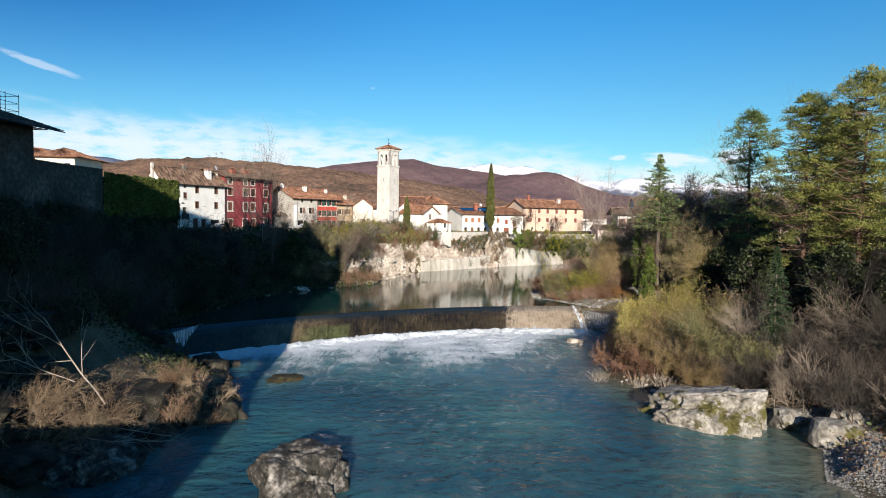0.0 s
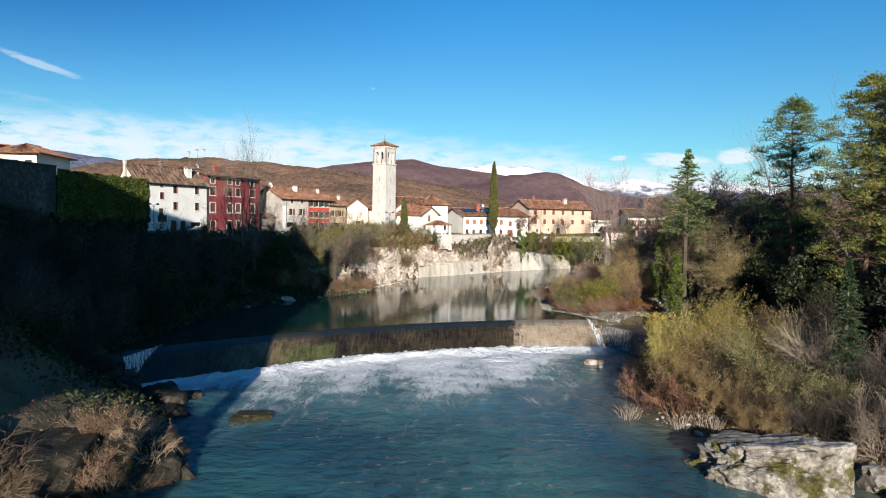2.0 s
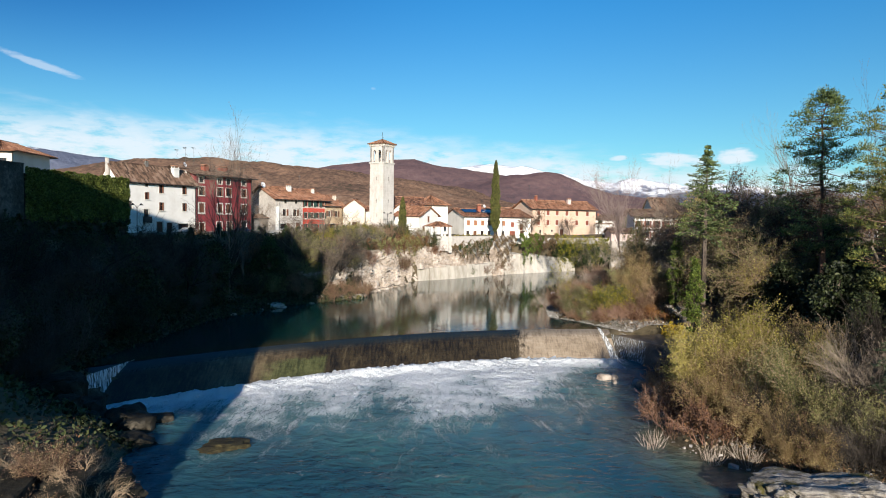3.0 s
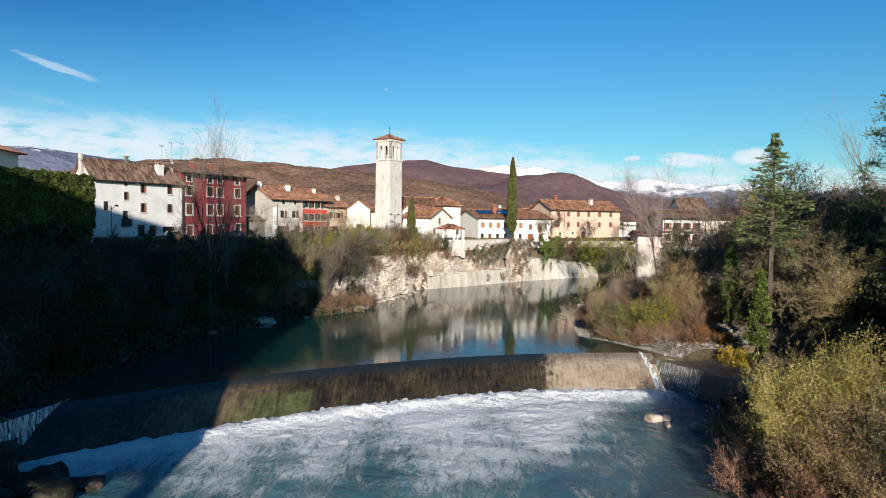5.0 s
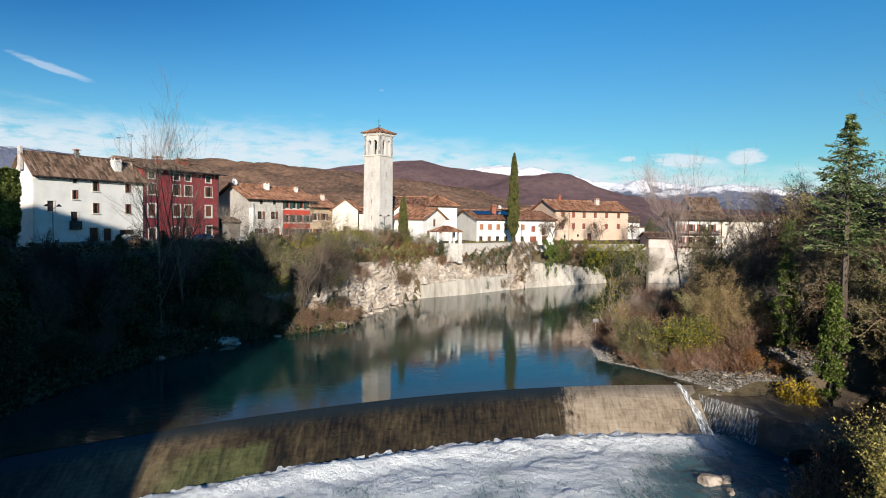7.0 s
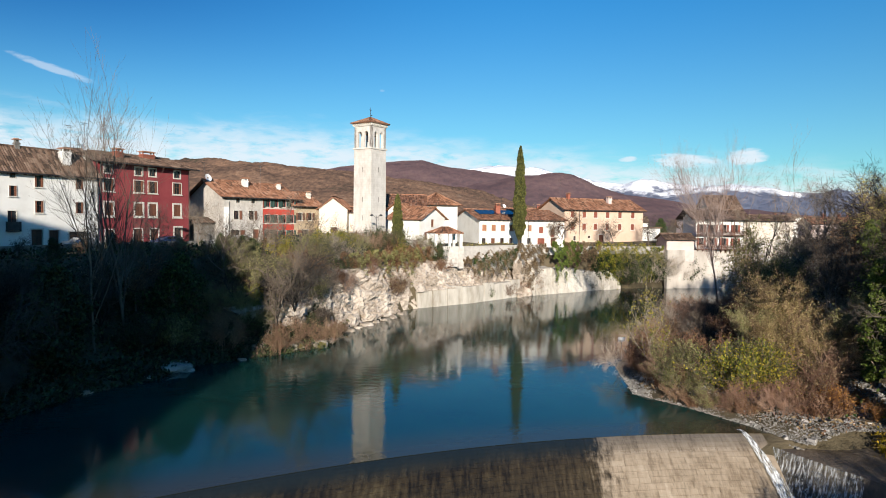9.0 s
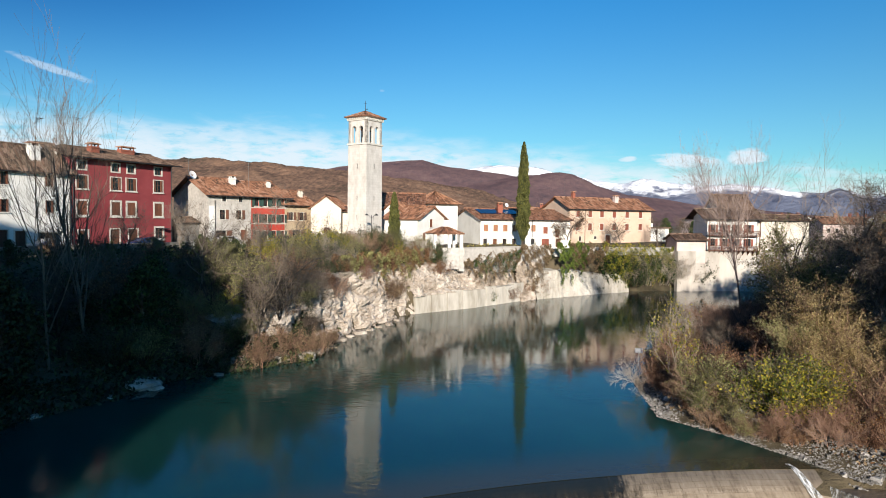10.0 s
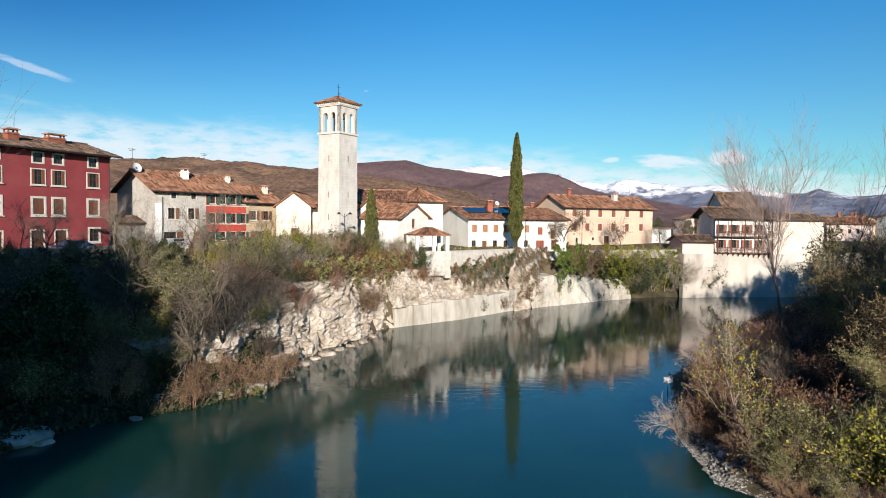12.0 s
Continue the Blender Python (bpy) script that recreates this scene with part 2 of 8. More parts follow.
M["needle_pine"] = material("needle_pine", [(0.05, 0.075, 0.02), (0.125, 0.155, 0.04), (0.23, 0.24, 0.06), (0.33, 0.31, 0.085)], 0.35, rough=0.6, bump=0, island=0.5, each=0.2, translucent=0.3)
M["needle_mid"] = material("needle_mid", [(0.05, 0.08, 0.028), (0.13, 0.18, 0.06), (0.24, 0.29, 0.10)], 0.5, rough=0.6, bump=0, island=0.5, each=0.2, translucent=0.15)
M["cypress"] = material("cypress", [(0.035, 0.042, 0.012), (0.09, 0.095, 0.025), (0.16, 0.155, 0.042)], 0.7, rough=0.7, bump=0, island=0.5, translucent=0.15)
M["bark"] = material("bark", [(0.06, 0.045, 0.035), (0.15, 0.12, 0.095), (0.26, 0.22, 0.18)], 3.0, rough=0.9, bump=0.5, bump_scale=12, streak=(1, 1, 0.3), each=0.3)
M["bark_pine"] = material("bark_pine", [(0.06, 0.04, 0.03), (0.13, 0.08, 0.055), (0.22, 0.13, 0.09)], 3.0, rough=0.9, bump=0.5, bump_scale=10, streak=(1, 1, 0.3))
M["twig"] = material("twig", [(0.07, 0.054, 0.042), (0.15, 0.118, 0.09), (0.25, 0.203, 0.158)], 0.6, rough=0.9, bump=0, each=0.5)
M["twig_mauve"] = material("twig_mauve", [(0.15, 0.11, 0.10), (0.26, 0.20, 0.175), (0.36, 0.29, 0.25)], 0.6, rough=0.9, bump=0, each=0.3)
M["twig_pale"] = material("twig_pale", [(0.22, 0.18, 0.14), (0.38, 0.32, 0.26), (0.5, 0.44, 0.37)], 0.6, rough=0.9, bump=0, each=0.3)
# darkened copy of twig, with deep shade put into its colour
M["twig_shade"] = material("twig_shade", [(0.02, 0.016, 0.013), (0.05, 0.042, 0.034), (0.11, 0.093, 0.078)], 0.6, rough=0.9, bump=0, each=0.5)
M["twig_tan"] = material("twig_tan", [(0.16, 0.11, 0.07), (0.30, 0.22, 0.14), (0.44, 0.33, 0.22)], 0.6, rough=0.9, bump=0, each=0.4)
M["twig_red"] = material("twig_red", [(0.13, 0.07, 0.05), (0.26, 0.15, 0.105), (0.36, 0.24, 0.17)], 0.6, rough=0.9, bump=0, each=0.4)
M["ground"] = material("ground", [(0.035, 0.03, 0.018), (0.085, 0.07, 0.042), (0.15, 0.12, 0.075), (0.10, 0.115, 0.04)], 0.35, rough=0.95, bump=0.8, bump_scale=2.5)
M["gravel"] = material("gravel", [(0.20, 0.19, 0.17), (0.36, 0.345, 0.32), (0.54, 0.52, 0.49)], 3.0, rough=0.9, bump=0.8, bump_scale=6, each=0.5, island=0.4)
M["hill_near"] = material("hill_near", [(0.07, 0.065, 0.045), (0.16, 0.105, 0.078), (0.29, 0.175, 0.115), (0.37, 0.27, 0.19)], 0.2, detail=5.0, streak=(1.0, 0.3, 1.3), big=0.06, rough=1.0, bump=1.0, bump_scale=0.35, spec=0.0)
# the purple tint is distance haze put into the forest's base colours
M["hill_far_haze"] = material("hill_far_haze", [(0.11, 0.082, 0.09), (0.17, 0.11, 0.112), (0.22, 0.145, 0.135)], 0.06, detail=5.0, streak=(1.0, 0.12, 1.6), big=0.1, rough=1.0, bump=0.8, bump_scale=0.1, spec=0.0)
M["car_blue"] = material("car_blue", [(0.03, 0.06, 0.13), (0.05, 0.09, 0.18)], 1.0, rough=0.25, bump=0, spec=0.6)
M["car_grey"] = material("car_grey", [(0.30, 0.31, 0.32), (0.4, 0.41, 0.42)], 1.0, rough=0.3, bump=0, spec=0.6)
M["car_dark"] = material("car_dark", [(0.02, 0.02, 0.025), (0.04, 0.04, 0.045)], 1.0, rough=0.25, bump=0, spec=0.6)
M["rubber"] = material("rubber", [(0.012, 0.012, 0.012), (0.03, 0.03, 0.03)], 4.0, rough=0.9, bump=0.1)


# ---- mesh helpers ----
def mesh_np(name, verts, faces):
    """A mesh from an array of points and an array of faces of one size."""
    me = bpy.data.meshes.new(name)
    verts, faces = np.asarray(verts, np.float32), np.asarray(faces, np.int32)
    k = faces.shape[1]
    me.vertices.add(len(verts))
    me.vertices.foreach_set("co", verts.ravel())
    me.loops.add(faces.size)
    me.loops.foreach_set("vertex_index", faces.ravel())
    me.polygons.add(len(faces))
    me.polygons.foreach_set("loop_start", np.arange(len(faces), dtype=np.int32) * k)
    me.update(calc_edges=True)
    me.validate()
    me.shade_flat()
    return me


def part(name, data, mat, parent=None, label="", smooth=False):
    """Links a bmesh or a mesh as one object under a thing or a part."""
    if isinstance(data, bmesh.types.BMesh):
        me = bpy.data.meshes.new(name)
        bmesh.ops.recalc_face_normals(data, faces=data.faces)
        data.to_mesh(me)
        data.free()
        data = me
    if not data.materials:
        data.materials.append(mat)
    if smooth:
        data.shade_smooth()
    ob = new(name, data)
    if parent is not None:
        ob.parent = parent
    if label:
        tagged(ob, label)
    return ob


def box(bm, x0, y0, z0, x1, y1, z1, bevel=0.0):
    r = bmesh.ops.create_cube(bm, size=1.0, matrix=Matrix.Translation(((x0 + x1) / 2, (y0 + y1) / 2, (z0 + z1) / 2)) @ Matrix.Diagonal((x1 - x0, y1 - y0, z1 - z0, 1)))
    if bevel:
        edges = list({e for v in r["verts"] for e in v.link_edges})
        bmesh.ops.bevel(bm, geom=edges, offset=bevel, segments=1, affect="EDGES")
    return bm


def boxes(*many, bevel=0.0):
    bm = bmesh.new()
    for b in many:
        box(bm, *b, bevel=bevel)
    return bm


def tubes(segs, sides=4):
    """Tapered tubes: rows of x0 y0 z0 x1 y1 z1 r0 r1, one prism a row."""
    s = np.asarray(segs, float).reshape(-1, 8)
    a, b = s[:, :3], s[:, 3:6]
    d = b - a
    d /= np.linalg.norm(d, axis=1, keepdims=True) + 1e-9
    ref = np.where(np.abs(d[:, 2:3]) > 0.9, [[1.0, 0, 0]], [[0, 0, 1.0]])
    u = np.cross(d, ref)
    u /= np.linalg.norm(u, axis=1, keepdims=True) + 1e-9
    v = np.cross(d, u)
    n = len(s)
    ang = np.arange(sides) * 2 * np.pi / sides
    ring = u[:, None] * np.cos(ang)[None, :, None] + v[:, None] * np.sin(ang)[None, :, None]
    low, high = a[:, None] + ring * s[:, 6, None, None], b[:, None] + ring * s[:, 7, None, None]
    verts = np.concatenate([low, high], 1).reshape(-1, 3)
    k = np.arange(sides)
    f = np.stack([k, (k + 1) % sides, (k + 1) % sides + sides, k + sides], 1)
    faces = (np.arange(n)[:, None, None] * 2 * sides + f[None]).reshape(-1, 4)
    return verts, faces


def leaf_quads(points, size, rng, flat=0.0, axis=None, ratio=0.5):
    """Small pointed leaves at the points; flat pulls their normals upright; axis gives them a common way."""
    p = np.asarray(points, float)
    n = len(p)
    a = rng.normal(size=(n, 3)) if axis is None else axis + rng.normal(size=(n, 3)) * 0.35
    a[:, 2] *= 1 - flat
    a /= np.linalg.norm(a, axis=1, keepdims=True) + 1e-9
    b = np.cross(a, rng.normal(size=(n, 3)))
    b /= np.linalg.norm(b, axis=1, keepdims=True) + 1e-9
    s = (size * rng.uniform(0.6, 1.3, n))[:, None]
    q = np.stack([p - a * s, p + b * s * ratio, p + a * s, p - b * s * ratio], 1)
    return q.reshape(-1, 3), np.arange(4 * n).reshape(-1, 4)


def joined(*pairs):
    vs, fs, k = [], [], 0
    for v, f in pairs:
        vs.append(v)
        fs.append(f + k)
        k += len(v)
    return np.concatenate(vs), np.concatenate(fs)


# ---- the river and the ground ----
POOL = 2.75
LEFT = [(24, -130), (20, -60), (-2, -48), (-10, -20), (-13, 8), (-18.0, 26), (-20.5, 33), (-20.2, 40), (-18.8, 47), (-20, 57), (-26, 63), (-30, 68), (-29.5, 75), (-28, 90), (-26.5, 96), (-23.5, 101), (-22, 106), (-17, 110.5),
        (-12.5, 115), (-13, 123), (-10.6, 130), (-6, 142), (3.7, 152), (11.8, 161.5), (28, 174), (35, 177.5), (47, 181), (61, 184.5), (80, 190), (130, 205)]
RIGHT = [(130, 185), (85, 176), (62, 170), (50, 163), (45, 157), (34, 143), (25, 128), (20, 122), (15, 108), (14, 99), (17, 95.5), (19.5, 91.5), (22.5, 86), (22.5, 80), (20.5, 74), (17.5, 66),
         (15.5, 60), (18.5, 55), (24, 50), (26, 46), (25.2, 41.5), (22.4, 36.5), (24.5, 20), (28, 0), (36, -40), (42, -60), (45, -130)]
RIVER = np.array(LEFT + RIGHT, float)


def crest_y(x):
    return 86.3 + 0.38 * x - 0.009 * x * x


def river_distance(x, y):
    """Signed distance to the waterline, positive on land, and the number of the nearest stretch of bank."""
    p = np.stack([np.ravel(x), np.ravel(y)], 1).astype(float)
    a, b = RIVER, np.roll(RIVER, -1, 0)
    best, who, inside = np.full(len(p), 1e9), np.zeros(len(p), int), np.zeros(len(p), bool)
    for k in range(len(a)):
        e, w = b[k] - a[k], p - a[k]
        t = np.clip((w @ e) / (e @ e), 0, 1)
        d = np.hypot(*(w - t[:, None] * e).T)
        near = d < best
        best[near], who[near] = d[near], k
        cross = (a[k, 1] > p[:, 1]) != (b[k, 1] > p[:, 1])
        xi = a[k, 0] + (p[:, 1] - a[k, 1]) * e[0] / (e[1] if e[1] else 1e-9)
        inside ^= cross & (p[:, 0] < xi)
    return np.where(inside, -best, best).reshape(np.shape(x)), who.reshape(np.shape(x))


def bumps(x, y, size, seed=0.0):
    """Soft rolling noise from a few sines."""
    r = np.random.RandomState(int(seed * 7) + 5)
    z = 0
    for k in range(7):
        a, f, ph = r.uniform(0, 6.28), r.uniform(0.6, 2.0) / size, r.uniform(0, 6.28)
        z = z + np.sin((x * np.cos(a) + y * np.sin(a)) * f * 6.28 / 2 + ph)
    return z / 7


def step(a, lo, hi):
    t = np.clip((a - lo) / (hi - lo), 0, 1)
    return t * t * (3 - 2 * t)


def ground_z(x, y):
    x, y = np.asarray(x, float), np.asarray(y, float)
    d, who = river_distance(x, y)
    level = np.where(y > crest_y(np.clip(x, -30, 24)) - 2, POOL, 0.0)
    left = who < len(LEFT) - 1
    # left bank: wooded slope up to the street; the quarried cliff further on
    street = 11.7 + 1.6 * step(110 - y, 0, 30)
    cliff = step(y, 118, 126) * left
    slope = level + (street - level) * (0.12 * step(d, 0, 2.5) + 0.88 * step(d, 1.5, 17))
    wall = level + (9.0 - level) * step(d, 1.2, 2.2) + (11.6 - 9.0) * step(d, 2.5, 7.5)
    high = np.where(left, slope * (1 - cliff) + wall * cliff, 0)
    # right bank: shelf of gravel, then a wooded rise
    right = level + 0.9 * step(d, 0, 2.5) + 3.2 * step(d, 3.5, 14) + 5.2 * step(d, 10, 34)
    high = np.where(left, high, right)
    high = high + bumps(x, y, 9, 1) * 0.35 * step(d, 1, 8) * np.where(left & (d > 17), 0.15, 1.0)
    bed = level - 0.3 - 1.6 * step(-d, 0, 6)
    z = np.where(d > 0, high, bed)
    far = step(np.hypot(x, y - 90), 200, 500)
    return z * (1 - far) + (10.5 + bumps(x, y, 300, 2) * 2) * far


def span(lo, hi, pace):
    return np.arange(lo, hi + 0.01, pace)


gx = np.concatenate([[-4600, -3000, -2000, -1300, -850, -550, -380, -280, -210, -160, -125, -100, -85], span(-75, 78, 1.1), [84, 92, 102, 116, 135, 160, 200, 260, 350, 500, 800, 1300, 2000, 3000, 4600]])
gy = np.concatenate([[-4600, -2500, -1200, -600, -300, -180, -110, -75, -50, -35, -22, -12, -4], span(2, 200, 1.1), [204, 210, 218, 230, 250, 280, 330, 400, 520, 700, 1000, 1500, 2200, 3200, 4700]])
GX, GY = np.meshgrid(gx, gy)
GZ = ground_z(GX, GY)
nx, ny = len(gx), len(gy)
ii = (np.arange(ny - 1)[:, None] * nx + np.arange(nx - 1)[None]).ravel()
me = mesh_np("ground", np.stack([GX, GY, GZ], -1).reshape(-1, 3), np.stack([ii, ii + 1, ii + 1 + nx, ii + nx], 1))
tagged(part("ground", me, M["ground"], smooth=True), "brown winter earth of the wooded river banks", "ground", kind="structure")


# ---- water ----
def water_material(name, deep, shallow, wave, wave_scale, foam=False, rough=0.04):
    m = bpy.data.materials.new(name)
    m.use_nodes = True
    t = m.node_tree
    b = t.nodes["Principled BSDF"]
    co = t.nodes.new("ShaderNodeTexCoord").outputs["Object"]
    big = node(t, "ShaderNodeTexNoise", Vector=co, Scale=0.06, Detail=3.0).outputs[0]
    col = node(t, "ShaderNodeMix", blend="MIX", Factor=ramp_node(t, big, 0.35, 0.7), A=(*deep, 1), B=(*shallow, 1)).outputs[2]
    st = node(t, "ShaderNodeMapping", Vector=co, Scale=(1.0, 1.5, 1.0)).outputs[0]
    n = node(t, "ShaderNodeTexNoise", Vector=st, Scale=wave_scale, Detail=4.0, Roughness=0.55, Distortion=0.3).outputs[0]
    calm = ramp_node(t, node(t, "ShaderNodeTexNoise", Vector=co, Scale=0.035, Detail=2.0).outputs[0], 0.35, 0.65)
    amount = math_node(t, "MULTIPLY", wave, math_node(t, "ADD", 0.35, calm))
    bn = node(t, "ShaderNodeBump", Strength=1.0, Distance=amount, Height=n)
    t.links.new(bn.outputs[0], b.inputs["Normal"])
    b.inputs["IOR"].default_value = 1.333
    b.subsurface_method = "BURLEY"
    b.inputs["Subsurface Weight"].default_value, b.inputs["Subsurface Scale"].default_value = 1.0, 1.2 if foam else 3.5
    b.inputs["Subsurface Radius"].default_value = (0.5, 1.0, 1.0)
    if foam:
        at = t.nodes.new("ShaderNodeAttribute")
        at.attribute_name = "foam"
        run = node(t, "ShaderNodeMapping", Vector=co, Scale=(1.2, 0.42, 1.0)).outputs[0]
        f1 = node(t, "ShaderNodeTexNoise", Vector=run, Scale=2.2, Detail=8.0, Roughness=0.64, Distortion=1.2).outputs[0]
        f2 = node(t, "ShaderNodeTexNoise", Vector=run, Scale=0.42, Detail=6.0, Roughness=0.62, Distortion=1.2).outputs[0]
        web = math_node(t, "SUBTRACT", 1.0, math_node(t, "MULTIPLY", math_node(t, "ABSOLUTE", math_node(t, "SUBTRACT", f1, 0.5)), 4.2))
        f3 = node(t, "ShaderNodeTexNoise", Vector=co, Scale=9.0, Detail=5.0, Roughness=0.7).outputs[0]
        want = math_node(t, "ADD", math_node(t, "ADD", math_node(t, "MULTIPLY", web, 0.20), math_node(t, "MULTIPLY", f1, 0.32)), math_node(t, "MULTIPLY", f2, 0.66))
        want = math_node(t, "ADD", want, math_node(t, "MULTIPLY", math_node(t, "SUBTRACT", f3, 0.5), 0.12))
        edge = math_node(t, "SUBTRACT", 1.00, math_node(t, "MULTIPLY", at.outputs["Fac"], 0.60))
        fm = ramp_node(t, math_node(t, "SUBTRACT", want, edge), -0.20, 0.17)
        t.links.new(math_node(t, "MULTIPLY", math_node(t, "SUBTRACT", 1.0, fm), 0.6), b.inputs["Subsurface Weight"])
        sh = t.nodes.new("ShaderNodeAttribute")
        sh.attribute_name = "shoal"
        col = node(t, "ShaderNodeMix", blend="MIX", Factor=math_node(t, "MULTIPLY", sh.outputs["Fac"], ramp_node(t, math_node(t, "ADD", sh.outputs["Fac"], f2), 0.5, 0.9)), A=col, B=(0.125, 0.125, 0.082, 1)).outputs[2]
        haze = math_node(t, "MULTIPLY", ramp_node(t, at.outputs["Fac"], 0.04, 0.8), 0.6)
        col = node(t, "ShaderNodeMix", blend="MIX", Factor=haze, A=col, B=(0.24, 0.44, 0.47, 1)).outputs[2]
        col = node(t, "ShaderNodeMix", blend="MIX", Factor=fm, A=col, B=(0.90, 0.95, 0.98, 1)).outputs[2]
        froth = math_node(t, "MULTIPLY", math_node(t, "ADD", f1, f3), math_node(t, "MULTIPLY", fm, 0.22))
        bf = node(t, "ShaderNodeBump", Strength=1.0, Distance=1.0, Height=froth, Normal=bn.outputs[0])
        t.links.new(bf.outputs[0], b.inputs["Normal"])
        t.links.new(math_node(t, "ADD", rough, math_node(t, "MULTIPLY", fm, 0.6)), b.inputs["Roughness"])
    else:
        b.inputs["Roughness"].default_value = rough
        sh = t.nodes.new("ShaderNodeAttribute")
        sh.attribute_name = "shoal"
        col = node(t, "ShaderNodeMix", blend="MIX", Factor=sh.outputs["Fac"], A=col, B=(0.050, 0.048, 0.028, 1)).outputs[2]
        t.links.new(math_node(t, "SUBTRACT", 1.0, sh.outputs["Fac"]), b.inputs["Subsurface Weight"])
    t.links.new(col, b.inputs["Base Color"])
    return m


M["pool"] = water_material("pool", (0.006, 0.036, 0.034), (0.011, 0.056, 0.046), 0.012, 1.3, rough=0.02)
M["rapids"] = water_material("rapids", (0.013, 0.060, 0.088), (0.046, 0.150, 0.150), 0.55, 0.8, foam=True, rough=0.06)

# upper pool: a sheet that ends at the crest of the weir
px_ = span(-34, 135, 1.5)
pr = np.linspace(0, 1, 60)
PX, PR = np.meshgrid(px_, pr)
c0 = crest_y(np.clip(PX, -31, 21.1))
PY = c0 + (215 - c0) * PR ** 1.5
n0 = len(px_)
ii = (np.arange(len(pr) - 1)[:, None] * n0 + np.arange(n0 - 1)[None]).ravel()
me = mesh_np("pool", np.stack([PX, PY, np.full_like(PX, POOL)], -1).reshape(-1, 3), np.stack([ii, ii + 1, ii + 1 + n0, ii + n0], 1))
at = me.attributes.new("shoal", "FLOAT", "POINT")
at.data.foreach_set("value", (1 - step(PY - c0, 0.0, 5.0)).ravel().astype(np.float32))
tagged(part("water", me, M["pool"], smooth=True), "still green-blue river pool above the weir", "water", kind="structure")

# lower river: choppy, with foam below the weir
RUN = 4.3
wx, wy = span(-44, 44, 0.3), np.concatenate([[-90, -60, -30, -15, -5, 2, 8, 13], span(17, 44, 0.45), span(44.3, 92, 0.26)])
WX, WY = np.meshgrid(wx, wy)
below = crest_y(np.clip(WX, -30, 21)) - RUN - WY
ends = step(WX, -31, -24) * (1 - step(WX, 17, 23)) * (below > -3)
tongue = np.exp(-((WX - 3.5) / 8.5) ** 4) + 0.55 * np.exp(-((WX + 11.5) / 6.0) ** 4)
reach = np.clip(below - 3, 0, None)
foam = ends * (0.45 * np.exp(-np.clip(below - 1.5, 0, None) / 2.5) + 0.46 * np.exp(-reach / 7.0) + 0.80 * tongue * np.exp(-(reach / 17.0) ** 2))
foam = foam * (1 + 0.75 * (bumps(WX, WY, 7.0, 8) + 0.6 * bumps(WX, WY, 3.1, 7)) * step(below, 1.5, 4.0))
foam = np.clip(foam, 0.0, 1.2)
rw = np.random.RandomState(3)
chop = bumps(WX, WY, 2.2, 4) * 0.11 + bumps(WX, WY, 4.7, 5) * 0.10 + bumps(WX, WY, 1.0, 6) * 0.05
boil = np.zeros_like(WX)
for (i, j) in zip(*np.nonzero(foam > 0.04)):
    p = Vector((WX[i, j] * 0.55, WY[i, j] * 0.75, 0.0))
    boil[i, j] = noise.fractal(p, 0.8, 2.1, 3) * 0.13 + abs(noise.noise(p * 2.4)) * 0.30 + abs(noise.noise(p * 5.3)) * 0.22 + rw.normal() * 0.02 + 0.10
roll = ends * (0.42 * np.exp(-((below - 1.0) / 0.75) ** 2) - 0.16 * np.exp(-((below - 2.9) / 0.9) ** 2)) * (0.7 + 0.5 * bumps(WX, WY, 3.0, 9))
WZ = roll + chop * (0.75 - 0.4 * step(foam, 0.2, 0.8)) + boil * foam ** 1.3 * (0.55 + 0.35 * np.exp(-np.clip(below, 0, None) / 2.0))
n0 = len(wx)
ii = (np.arange(len(wy) - 1)[:, None] * n0 + np.arange(n0 - 1)[None]).ravel()
keep = (below.ravel()[ii] > -2.2)
ii = ii[keep]
me = mesh_np("river", np.stack([WX, WY, WZ], -1).reshape(-1, 3), np.stack([ii, ii + 1, ii + 1 + n0, ii + n0], 1))
at = me.attributes.new("foam", "FLOAT", "POINT")
at.data.foreach_set("value", foam.ravel().astype(np.float32))
bank_d, bank_k = river_distance(WX, WY)
shoal = np.where(bank_k >= len(LEFT) - 1, np.exp(np.clip(bank_d, None, 0) / 3.2), 0.0) * (WY < 75)
at = me.attributes.new("shoal", "FLOAT", "POINT")
at.data.foreach_set("value", shoal.ravel().astype(np.float32))
tagged(part("water", me, M["rapids"], smooth=True), "choppy teal river with white foam below the weir", "water", kind="structure")


